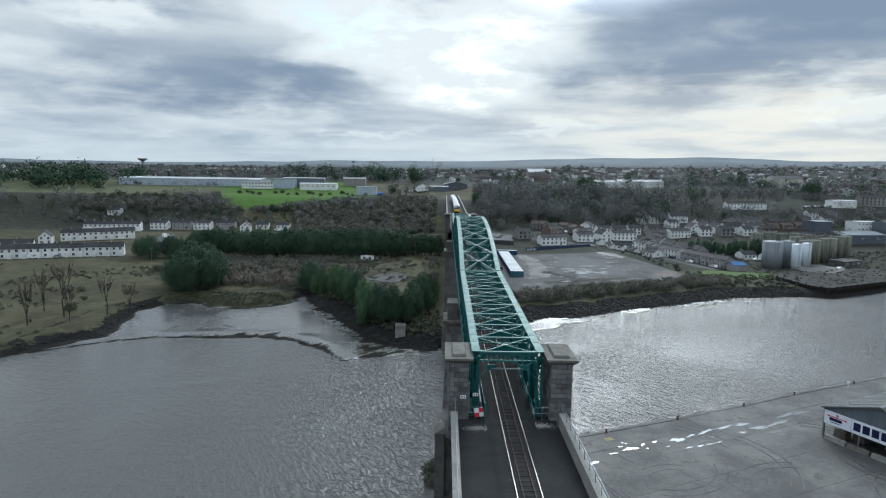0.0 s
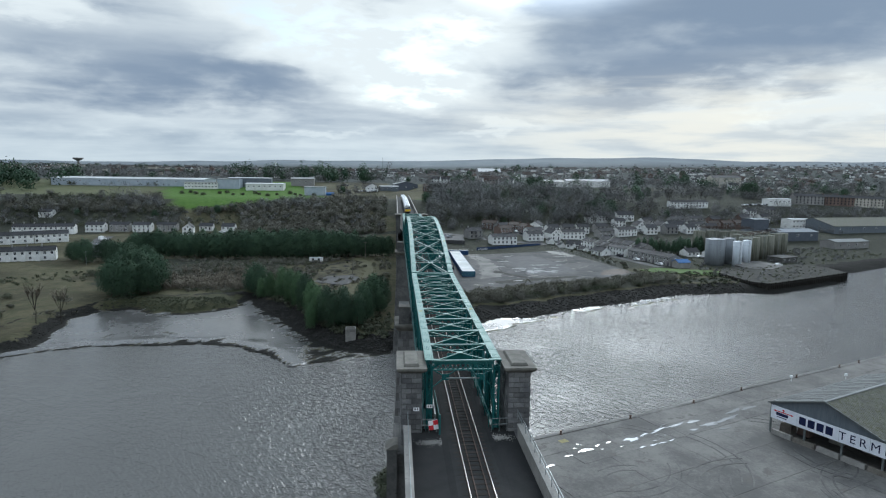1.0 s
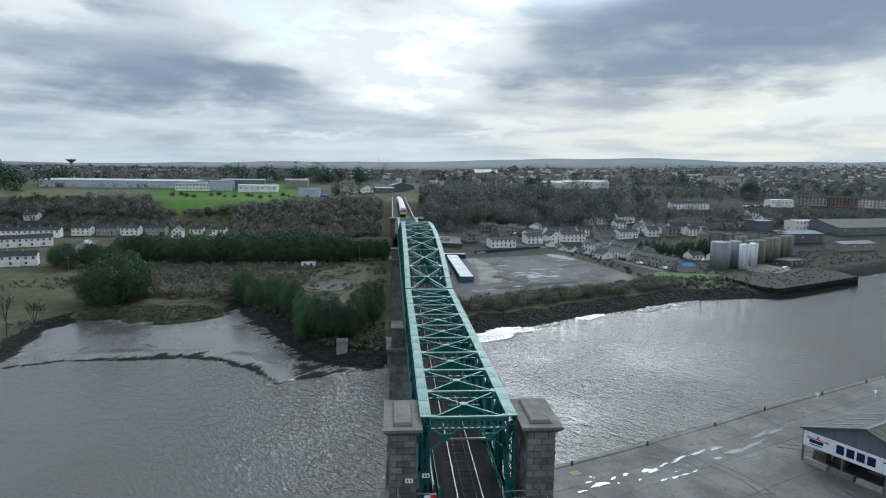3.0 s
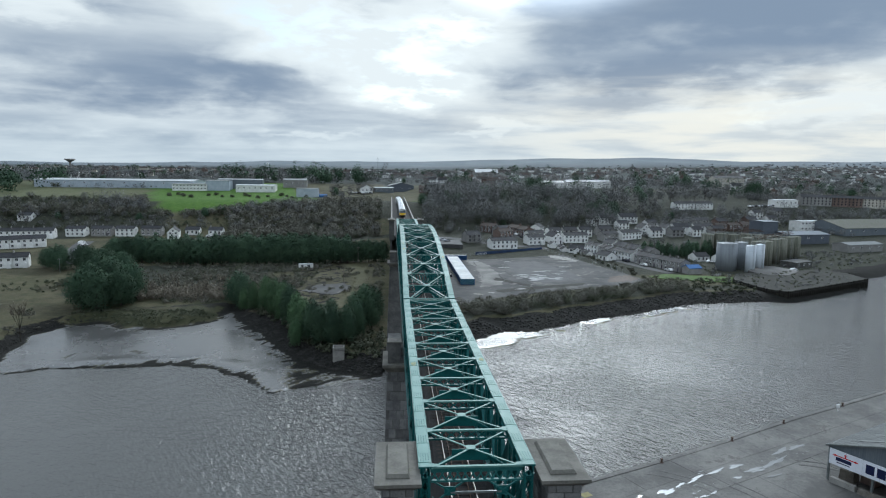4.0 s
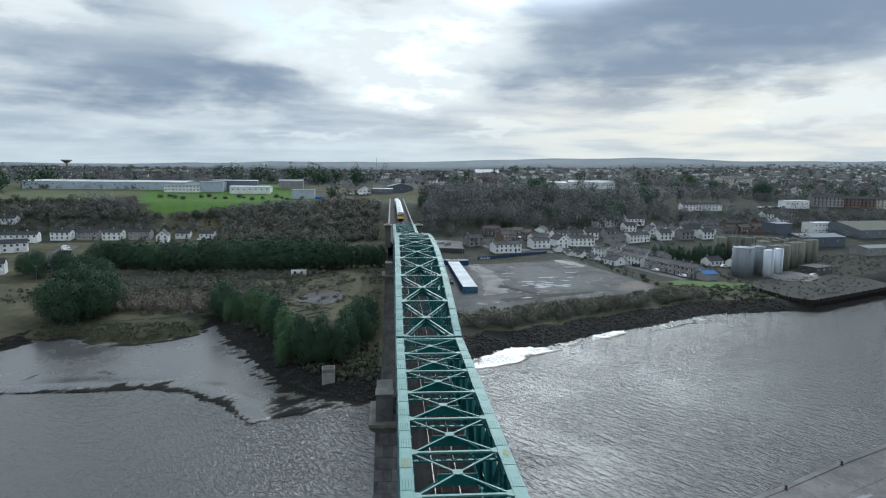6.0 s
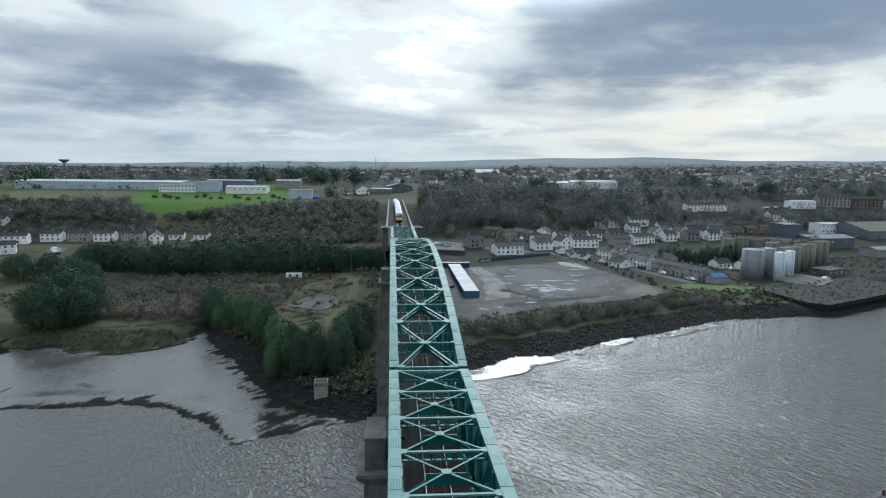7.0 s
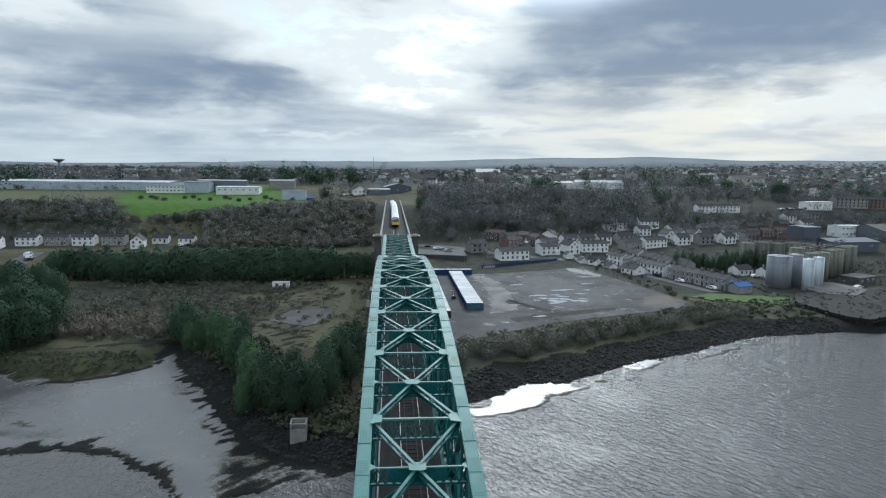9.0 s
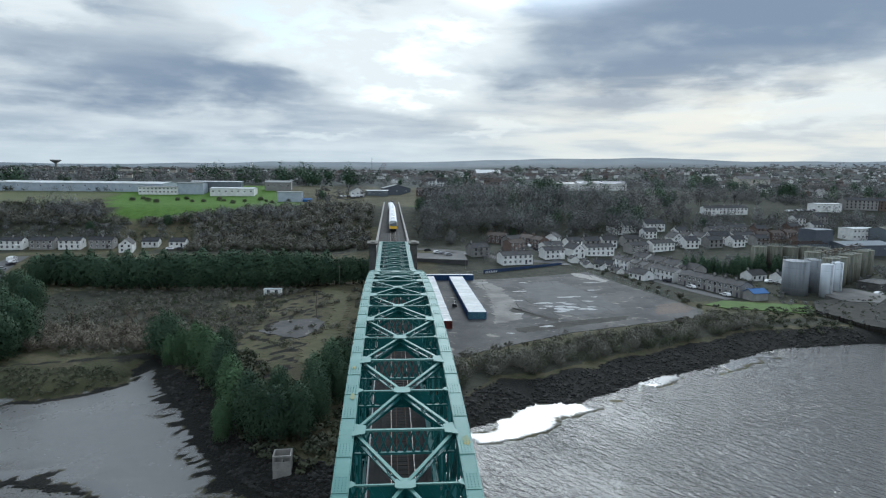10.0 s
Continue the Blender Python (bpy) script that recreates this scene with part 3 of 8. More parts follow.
def build_ground():
    xs = axis([(-5000, -170, 420, 11), (-170, -132, 3, 1.3), (-132, 132, 1.45, 1.45), (132, 230, 2, 5), (230, 5000, 9, 420)])
    ys = axis([(-1500, -60, 200, 12), (-60, 95, 6, 2.5), (95, 210, 1.45, 1.45), (210, 480, 2.5, 6), (480, 4900, 9, 200)])
    gx, gy = np.meshgrid(xs, ys)
    x, y = gx.ravel(), gy.ravel()
    z = ground_height(x, y)
    nx, ny = len(xs), len(ys)
    i = np.arange(nx * ny).reshape(ny, nx)
    faces = np.stack([i[:-1, :-1], i[:-1, 1:], i[1:, 1:], i[1:, :-1]], -1).reshape(-1, 4)
    GRID.extend([xs, ys, z.reshape(ny, nx), land(x, y).reshape(ny, nx)])
    me = bpy.data.meshes.new("ground")
    me.from_pydata(np.stack([x, y, z], 1).tolist(), [], faces.tolist())
    d, dm = land(x, y), land(x, y, MUD)
    rough = wobble(x, y, 5.0, 3.0)
    marsh = smooth(-112, -106, x) * smooth(-60, -64, x) * smooth(155, 165, y) * smooth(16, 12, d) * smooth(0.2, 0.8, d)
    reach = 4 - 3.4 * smooth(-112, -106, x) * smooth(-60, -64, x) * smooth(150, 160, y) + 8.5 * smooth(8, 26, x) + 5 * smooth(-58, -40, x) * (1 - smooth(-4, 8, x)) + 2.0 * rough
    stone = smooth(0.5, -1.5, d - reach) * smooth(-3.0, -1.0, d)
    streaks = smooth(-0.25, 0.35, wobble(x, y, 2.2, 4.4) + 0.6 * wobble(x, y, 6, 5.5))
    stone = np.maximum(stone, 0.75 * smooth(-38, -26, x) * smooth(0.1, 0.8, dm) * smooth(1.0, -0.5, d) * (0.55 + 0.45 * streaks) * (x < 0))
    scarp = smooth(-92, -70, x) * smooth(-33, -42, x)
    stone = np.maximum(stone, 0.85 * smooth(0.3, 1.2, dm) * np.maximum(smooth(2.8 + 1.6 * scarp, 1.4 + 1.6 * scarp, dm), scarp * smooth(9.0, 3.5, dm) * streaks) * smooth(-26, -34, x))
    stone = np.maximum(stone, 0.7 * smooth(0.16, 0.0, np.abs(wobble(x, y, 13, 2.7) + 0.25 * wobble(x, y, 3, 1.7))) * smooth(9, 14, dm) * smooth(-58, -66, x) * smooth(-118, -110, x) * smooth(152, 142, y))
    stone = np.maximum(stone, smooth(-9.0, -2.0, d) * smooth(-62, -52, x) * smooth(-14, -30, x) * (wobble(x, y, 1.9, 6.1) > 0.22))
    spit = spit_zone(x, y, d) * smooth(1.5, -0.5, d) * smooth(8, 14, x) * smooth(140, 130, x)
    stone = stone * (1 - spit)
    mud = smooth(-1, 0.4, dm) * smooth(1.0, -0.5, d - 1.2 * wobble(x, y, 4, 1.0)) * (1 - stone)
    zones = {
        "mud": np.maximum(mud * (1 - 0.1 * smooth(-34, -26, x)), 0.8 * spit),
        "stone": stone,
        "scrub": np.clip(smooth(0.5, 3, d - reach) * smooth(14, 8, d - reach) * (x > 10) + smooth(372, 395, y) * (y < 480) * (wobble(x, y, 60, 2.2) > -0.3) * smooth(2, -2, inside_distance(x, y, LAWN))
                         + smooth(15, 30, x) * smooth(255, 262, y) * smooth(640, 600, y)
                         + smooth(200, 215, y) * smooth(292, 280, y) * smooth(-45, -75, x) * smooth(-140, -120, x), 0, 1),
        "marsh": marsh,
        "lawn": np.maximum(smooth(-2, 2, inside_distance(x, y, LAWN)), 0.45 * smooth(10, 13, x) * smooth(20 + (y - 400) * 0.10, 16 + (y - 400) * 0.10, x) * smooth(392, 404, y) * smooth(500, 480, y)),
        "field": smooth(455, 475, y) * smooth(640, 600, y) * smooth(-215, -225, x) * smooth(-620, -600, x),
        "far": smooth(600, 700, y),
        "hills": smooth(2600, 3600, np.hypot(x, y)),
    }
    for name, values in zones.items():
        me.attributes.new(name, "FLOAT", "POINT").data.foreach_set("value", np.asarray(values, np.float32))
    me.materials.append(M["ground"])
    me.polygons.foreach_set("use_smooth", [True] * len(me.polygons))
    tagged(new("ground", me), "winter grassland, muddy tidal bank and wooded hills", "ground", kind="structure")


build_ground()
solid("water", Shape().add([(-3000, -1500, 0), (5000, -1500, 0), (5000, 2200, 0), (-3000, 2200, 0)], [(0, 1, 2, 3)]), M["water"], "grey rippled tidal river water", "water", kind="structure")


def offset_line(line, off):
    """A line in plan, moved to its right by off."""
    out = []
    for k, (x, y) in enumerate(line):
        a, b = line[max(k - 1, 0)], line[min(k + 1, len(line) - 1)]
        ex, ey = b[0] - a[0], b[1] - a[1]
        s = math.hypot(ex, ey)
        out.append((x + ey / s * off, y - ex / s * off))
    return out


# ---- quay ----
def build_quay():
    quay = thing("quay", "worn grey concrete quay with damp patches and slab joints", "quay", kind="structure")
    back = [(330, -160), (-10, -160)]
    part("quay_wall", Shape().prism((offset_line(QUAY_EDGE, 0.25) + back)[::-1], -3, 4.26), M["concrete"], quay)
    edge = Shape()
    inner = offset_line(QUAY_EDGE, 0.9)
    for a, b, c, d in zip(QUAY_EDGE, QUAY_EDGE[1:], inner[1:], inner):
        edge.hexa([(*d, 3.6), (*c, 3.6), (*b, 3.6), (*a, 3.6), (*d, 4.36), (*c, 4.36), (*b, 4.36), (*a, 4.36)])
    part("coping", edge, M["concrete"], quay)
    # bays of paving that follow the edge
    rng = random.Random(8)
    along, into = Vector((0.909, 0.416, 0)), Vector((0.416, -0.909, 0))
    row = 1.2
    while row < 60:
        deep = rng.choice((5.2, 6.8, 9.0))
        u = -rng.uniform(0, 14)
        while u < 118:
            long = rng.choice((11, 14, 18, 24))
            base = Vector((14, 52.4, 4.2)) + into * row + along * u
            if base.x > 8.5:
                p, q = along * (long - 0.05), into * (deep - 0.05)
                lift = Vector((0, 0, 0.10 + rng.uniform(0, 0.03)))
                low = [base, base + q, base + p + q, base + p]
                part("slab", Shape().hexa([*low, *[v + lift for v in low]]), M["concrete"], quay)
            u += long
        row += deep
    # bollards along the edge
    for k, (x, y) in enumerate([(39.9, 63.0), (56.2, 70.5), (70.5, 77.6), (88.5, 85.6), (104.3, 92.6), (112, 96), (24.5, 56.4), (135, 105.9)]):
        b = thing("mooring_bollard", "rusty dark iron mooring bollard on the quay edge", "bollard", (x, y, 4.32), group="bollards on the quay edge")
        part("base", Shape().tube((0, 0, 0), (0, 0, 0.08), 0.34, 0.32, 12), M["rust"], b)
        part("post", Shape().tube((0, 0, 0.08), (0, 0, 0.5), 0.18, 0.14, 12), M["rust"], b)
        part("head", Shape().tube((0, 0, 0.5), (0, 0, 0.72), 0.25, 0.21, 12), M["rust"], b)
    for x, y in [(85.5, 83.0), (99.5, 84.0)]:
        s = thing("life_ring_post", "white life ring post on the quay", "life ring post", (x, y, 4.31), group="life ring posts")
        part("post", Shape().tube((0, 0, 0), (0, 0, 1.1), 0.06, 0.05, 8), M["white_paint"], s)
        part("box", Shape().box(-0.3, -0.12, 0.75, 0.3, 0.12, 1.35), M["white_paint"], s)


def pool(name, x, y, z, size_x, size_y, turn, seed, label):
    rng = random.Random(seed)
    pts, k = [], 22
    ph = [rng.uniform(0, 6.28) for _ in range(4)]
    for i in range(k):
        a = 2 * math.pi * i / k
        r = 1 + 0.28 * math.sin(2 * a + ph[0]) + 0.22 * math.sin(3 * a + ph[1]) + 0.16 * math.sin(5 * a + ph[2]) + 0.12 * math.sin(8 * a + ph[3])
        px, py = r * size_x / 2 * math.cos(a), r * size_y / 2 * math.sin(a)
        c, s = math.cos(radians(turn)), math.sin(radians(turn))
        pts.append((x + px * c - py * s, y + px * s + py * c))
    solid(name, Shape().prism(pts, z - 0.03, z), M["puddle" if z > 4 else "puddle_sky"], label, "puddle", "puddles")


build_quay()
# chains of puddles in the ruts of the quay: place, length, width
pool_rng = random.Random(12)
rut = [(27.1, 49.8, 2.4, 0.9), (36.6, 53.7, 3.0, 1.2), (39.6, 55.6, 2.0, 0.5), (43.0, 57.4, 4.2, 0.6), (47.2, 59.4, 4.0, 0.6), (51.5, 61.0, 3.6, 0.8), (54.0, 59.6, 4.6, 1.0), (58.4, 61.8, 4.8, 1.1), (62.4, 66.0, 3.8, 1.0), (66.1, 67.4, 3.2, 1.1),
       (37.4, 50.6, 1.6, 0.4), (39.6, 51.3, 2.0, 0.45), (41.6, 52.1, 1.6, 0.45), (43.6, 53.0, 1.4, 0.4), (19.0, 44.2, 2.2, 0.9), (29.6, 51.5, 1.2, 0.4), (32.0, 52.6, 1.4, 0.35), (23.5, 47.8, 1.2, 0.4), (49.8, 57.3, 2.0, 0.6), (61.0, 63.4, 3.0, 0.35), (56.0, 57.6, 3.0, 0.35)]
for k in range(24):
    u = pool_rng.random()
    rut.append((24 + 44 * u, 48.6 + 18.4 * u + pool_rng.gauss(0, 2.0), pool_rng.uniform(0.3, 1.0), pool_rng.uniform(0.12, 0.3)))
for k, (x, y, long, wide) in enumerate(rut):
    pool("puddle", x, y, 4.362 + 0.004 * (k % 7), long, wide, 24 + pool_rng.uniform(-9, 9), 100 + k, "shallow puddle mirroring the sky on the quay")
marks, mark_rng = Shape(), random.Random(3)
for k in range(26):
    cx, cy, r = mark_rng.uniform(28, 74), mark_rng.uniform(18, 50), mark_rng.uniform(5, 15)
    start, sweep = mark_rng.uniform(0, 6.28), mark_rng.uniform(0.6, 1.8)
    for off in (0.0, 1.7):
        n = 14
        for i in range(n):
            a, b = start + sweep * i / n, start + sweep * (i + 1) / n
            q = [(cx + (r + off + e) * math.cos(t), cy + (r + off + e) * math.sin(t), 0) for t, e in ((a, -0.13), (a, 0.13), (b, 0.13), (b, -0.13))]
            if min(x for x, _, _ in q) > 12 and all(x * -0.416 + y * 0.909 < 40 for x, y, _ in q):
                marks.hexa([(x, y, 4.32) for x, y, _ in q] + [(x, y, 4.347) for x, y, _ in q])
solid("tyre_marks", marks, material("scuffed_concrete", (0.080, 0.078, 0.076), (0.185, 0.178, 0.168), 0.75, 0.25, 2.2, 0.2), "dark curved tyre marks on the quay", "tyre marks", kind="stuff")
sign = thing("ground_marking", "faded yellow painted square on the quay", "road marking", (24.2, 53.5, 4.352), 24)
part("paint", Shape().box(-0.8, -0.6, 0.0, 0.8, 0.6, 0.012), material("faded_yellow_paint", (0.30, 0.27, 0.13), (0.42, 0.37, 0.18), 0.8, 1.5, 8), sign)

# ---- yard on the far bank ----
YARD = [(14, 187), (27, 197), (55, 214), (81, 224), (106, 233), (112, 243), (108.5, 264), (101, 299), (94, 345), (83, 341), (44, 320), (12, 309), (8, 250)]
solid("yard", Shape().prism(YARD, 2.1, 2.72), M["asphalt"], "cracked grey asphalt of an empty yard", "yard", kind="structure")
for k, (x, y, a, b) in enumerate([(61.5, 246.5, 7.5, 2.6), (70.5, 246.5, 5.4, 2.4), (49.4, 222, 4.4, 1.2), (69, 268, 8.5, 1.6), (52.5, 280, 5.0, 1.5), (57, 257, 5.5, 2), (62.5, 251, 6, 1.6), (66, 255, 5, 1.3),
                                  (40, 300, 4, 1.5), (44, 240, 3, 0.8), (75, 260, 4, 1.2), (84, 282, 6, 1.0), (58, 300, 4, 1), (36, 214, 2.5, 0.7), (90, 300, 7, 1.6), (54, 248, 2.5, 1.0), (60, 243, 5, 1.6), (66, 249.5, 4, 1.8), (57.5, 251.5, 4, 1.4), (64, 258, 3, 1.2), (73, 250, 3, 1.2), (48, 262, 3, 1.0), (80, 268, 3, 0.8)]):
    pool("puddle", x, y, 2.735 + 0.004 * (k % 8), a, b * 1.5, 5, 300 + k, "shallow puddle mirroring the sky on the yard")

# ---- the viaduct ----
DECK, TRACK_X = 30.3, 0.3
LEFT, RIGHT = -3.05, 3.24
SPANS = [(0.0, 43.0, 9, False), (43.7, 124.3, 10, True), (125.0, 168.0, 9, False)]


def top_of(y, arched):
    return 36.0 + (5.0 * (1 - ((y - 84.0) / 40.3) ** 2) if arched else 0.0)


def laced(a, b, wide, deep, side, bars, plate=0.03):
    """A riveted member of two flat plates with zigzag lacing between them. wide: across `side`; deep: between the plates."""
    s = Shape()
    a, b = Vector(a), Vector(b)
    along = (b - a).normalized()
    across = Vector(side).normalized()
    over = across.cross(along).normalized()
    for sign in (-1, 1):
        off = over * sign * deep / 2
        s.beam(a + off, b + off, wide, plate, across)
        for edge in (-1, 1):
            lip = across * edge * (wide / 2 - 0.03) + over * sign * (deep / 2 - 0.06)
            s.beam(a + lip, b + lip, 0.06, 0.09, across)
    for k in range(bars):
        p, q = a.lerp(b, k / bars), a.lerp(b, (k + 1) / bars)
        s1 = 1 if k % 2 else -1
        for edge in (-1, 1):
            face = across * edge * (wide / 2)
            s.beam(p + over * s1 * deep / 2 + face, q - over * s1 * deep / 2 + face, 0.02, 0.07, across)
            s.beam(p - over * s1 * deep / 2 + face, q + over * s1 * deep / 2 + face, 0.02, 0.07, across)
    return s


def lattice_frame(x0, x1, y, z_top, high, n):
    """A cross frame over the track: two flat rails with crossing bars."""
    s = Shape()
    s.beam((x0, y, z_top - high), (x1, y, z_top - high), 0.18, 0.10, (0, 1, 0))
    for k in range(n):
        a, b = x0 + (x1 - x0) * k / n, x0 + (x1 - x0) * (k + 1) / n
        s.beam((a, y - 0.03, z_top), (b, y - 0.03, z_top - high), 0.02, 0.08, (0, 1, 0))
        s.beam((a, y + 0.03, z_top - high), (b, y + 0.03, z_top), 0.02, 0.08, (0, 1, 0))
    return s


def build_girder(y0, y1, panels, arched, label):
    g = thing("truss_girder", label, "bridge girder", (0, y0, DECK), group="truss spans of the viaduct")
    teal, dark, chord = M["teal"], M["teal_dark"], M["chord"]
    step = (y1 - y0) / panels
    ys = [y0 + step * k for k in range(panels + 1)]

    def put(name, shape, mat, parent=g, lab=""):
        shape.v = [(x, y - y0, z - DECK) for x, y, z in shape.v] if parent == g else shape.v
        return part(name, shape, mat, parent, lab)

    half = 0.36
    inner_l, inner_r = LEFT + half, RIGHT - half
    fine = 2 if arched else 1
    knots = [y0 + step * k / fine for k in range(panels * fine + 1)]
    for x in (inner_l, inner_r):
        for a, b in zip(knots, knots[1:]):
            za, zb = top_of(a, arched), top_of(b, arched)
            # riveted trough: two webs with edge angles under a top plate
            side = [(half, -0.045), (half, -0.12), (half - 0.10, -0.12), (half - 0.10, -0.545), (half - 0.04, -0.545), (half - 0.04, -0.595), (half - 0.20, -0.595), (half - 0.20, -0.545), (half - 0.14, -0.545), (half - 0.14, -0.09)]
            prof = side + [(-u, v) for u, v in side[::-1]]
            n = len(prof)
            webs = Shape().add([(x + u, a, za + v) for u, v in prof] + [(x + u, b, zb + v) for u, v in prof], [tuple(range(n)), tuple(range(n, 2 * n))[::-1]] + [((i + 1) % n, i, i + n, (i + 1) % n + n) for i in range(n)])
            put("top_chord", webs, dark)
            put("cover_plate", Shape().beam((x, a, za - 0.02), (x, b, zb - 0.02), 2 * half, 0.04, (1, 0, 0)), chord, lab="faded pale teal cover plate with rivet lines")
        # splice plates and rivet heads on the cover
        rivets = Shape()
        for k in range(panels):
            for du in ((0.12, 0.42, 0.72) if arched else (0.1, 0.6)):
                yy = ys[k] + step * du
                zz = top_of(yy, arched)
                dz = (top_of(yy + 0.5, arched) - zz) * 2
                put("splice_plate", Shape().beam((x, yy, zz + 0.012), (x, yy + 1.1, zz + 0.012 + dz * 1.1), 2 * half - 0.04, 0.02, (1, 0, 0)), chord)
                for i in range(6):
                    for j in range(4):
                        u, w = 0.12 + 0.17 * i, -0.22 + 0.145 * j
                        c = (x + w, yy + u, zz + 0.022 + dz * u)
                        rivets.add([(c[0] - 0.02, c[1] - 0.02, c[2]), (c[0] + 0.02, c[1] - 0.02, c[2]), (c[0] + 0.02, c[1] + 0.02, c[2] + dz * 0.04), (c[0] - 0.02, c[1] + 0.02, c[2] + dz * 0.04), (c[0], c[1], c[2] + 0.035)],
                                   [(0, 1, 4), (1, 2, 4), (2, 3, 4), (3, 0, 4)])
        for a, b in zip(knots, knots[1:]):
            za, zb = top_of(a, arched), top_of(b, arched)
            m = max(int((b - a) / 0.22), 1)
            for k in range(m):
                u = (k + 0.5) / m
                for s in (-1, 1):
                    c = (x + s * (half - 0.05), a + (b - a) * u, za + (zb - za) * u)
                    rivets.add([(c[0] - 0.02, c[1] - 0.02, c[2]), (c[0] + 0.02, c[1] - 0.02, c[2]), (c[0] + 0.02, c[1] + 0.02, c[2]), (c[0] - 0.02, c[1] + 0.02, c[2]), (c[0], c[1], c[2] + 0.03)],
                               [(0, 1, 4), (1, 2, 4), (2, 3, 4), (3, 0, 4)])
        tagged(put("rivets", rivets, teal), kind="stuff")
        low = Shape()
        for s in (-1, 1):
            low.beam((x + s * 0.24, y0, DECK - 0.45), (x + s * 0.24, y1, DECK - 0.45), 0.04, 0.6, (1, 0, 0))
            low.beam((x + s * 0.24, y0, DECK - 0.17), (x + s * 0.24, y1, DECK - 0.17), 0.16, 0.04, (1, 0, 0))
        low.beam((x, y0, DECK - 0.76), (x, y1, DECK - 0.76), 0.66, 0.03, (1, 0, 0))
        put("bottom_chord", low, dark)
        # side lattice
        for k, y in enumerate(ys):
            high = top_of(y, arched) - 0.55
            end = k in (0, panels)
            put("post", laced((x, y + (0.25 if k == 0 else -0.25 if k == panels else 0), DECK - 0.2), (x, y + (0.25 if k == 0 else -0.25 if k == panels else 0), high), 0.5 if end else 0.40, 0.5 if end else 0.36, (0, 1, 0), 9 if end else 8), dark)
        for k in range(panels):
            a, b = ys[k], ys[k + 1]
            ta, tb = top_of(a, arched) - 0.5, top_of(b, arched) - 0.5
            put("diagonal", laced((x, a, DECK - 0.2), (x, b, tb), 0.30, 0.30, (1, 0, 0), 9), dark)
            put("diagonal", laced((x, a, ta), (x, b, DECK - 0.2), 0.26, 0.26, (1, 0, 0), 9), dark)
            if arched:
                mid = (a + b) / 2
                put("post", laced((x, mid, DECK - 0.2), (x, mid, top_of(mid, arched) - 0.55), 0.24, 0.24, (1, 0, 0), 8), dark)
            s = Shape()
            s.box(x - 0.27, a - 0.55, DECK - 0.6, x - 0.24, a + 0.55, DECK + 0.5)
            s.box(x + 0.24, a - 0.55, DECK - 0.6, x + 0.27, a + 0.55, DECK + 0.5)
            put("gusset_plate", s, dark)
    # struts across the top, crossed bracing and its plates
    for k, y in enumerate(ys):
        z = top_of(y, arched) - 0.10
        yy = y + (0.12 if k == 0 else -0.12 if k == panels else 0)
        strut = put("cross_strut", Shape().beam((inner_l + half, yy, z), (inner_r - half, yy, z), 0.18, 0.10, (0, 1, 0)), M["chord"])
        if arched or k in (0, panels):
            put("lattice_strut", lattice_frame(inner_l + 0.3, inner_r - 0.3, yy, z - 0.02, 1.15 if arched else 0.75, 12), teal)
        else:
            put("lattice_strut", lattice_frame(inner_l + 0.3, inner_r - 0.3, yy, z - 0.02, 0.5, 8), dark)
        for s, x in ((1, inner_l), (-1, inner_r)):
            wide = 0.62 if arched else 0.42
            long = 0.72 if arched else 0.34
            xa = x + s * (half - 0.10)
            lo, hi = max(yy - long, y0), min(yy + long, y1)
            cut = Shape().hexa([(xa, lo, z + 0.03), (xa + s * wide, lo + long * 0.35, z + 0.03), (xa + s * wide, hi - long * 0.35, z + 0.03), (xa, hi, z + 0.03),
                                (xa, lo, z + 0.07), (xa + s * wide, lo + long * 0.35, z + 0.07), (xa + s * wide, hi - long * 0.35, z + 0.07), (xa, hi, z + 0.07)])
            put("gusset_plate", cut, M["chord"])
    for k in range(panels):
        a, b = ys[k], ys[k + 1]
        mid = (a + b) / 2
        za, zb, zm = (top_of(v, arched) - 0.13 for v in (a, b, mid))
        xl, xr = inner_l + half - 0.05, inner_r - half + 0.05
        thick = 0.17 if arched else 0.10
        for p, q in (((xl, a, za), (0.02, mid, zm)), ((0.02, mid, zm), (xr, b, zb)), ((xr, a, za), (0.02, mid, zm)), ((0.02, mid, zm), (xl, b, zb))):
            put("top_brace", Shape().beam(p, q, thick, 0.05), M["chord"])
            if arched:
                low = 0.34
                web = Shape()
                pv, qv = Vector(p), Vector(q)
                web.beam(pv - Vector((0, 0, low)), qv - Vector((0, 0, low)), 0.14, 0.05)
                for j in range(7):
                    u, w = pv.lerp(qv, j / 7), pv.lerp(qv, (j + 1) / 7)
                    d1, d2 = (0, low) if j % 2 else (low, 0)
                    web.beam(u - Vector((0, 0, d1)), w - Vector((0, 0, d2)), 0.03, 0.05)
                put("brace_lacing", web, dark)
        r = 0.44 if arched else 0.27
        plate = Shape().prism([(0.02 + r * 1.0, mid - r * 0.75), (0.02 + r, mid + r * 0.75), (0.02 + r * 0.6, mid + r), (0.02 - r * 0.6, mid + r), (0.02 - r, mid + r * 0.75), (0.02 - r, mid - r * 0.75), (0.02 - r * 0.6, mid - r), (0.02 + r * 0.6, mid - r)], zm + 0.025, zm + 0.06)
        put("crossing_plate", plate, M["chord"])
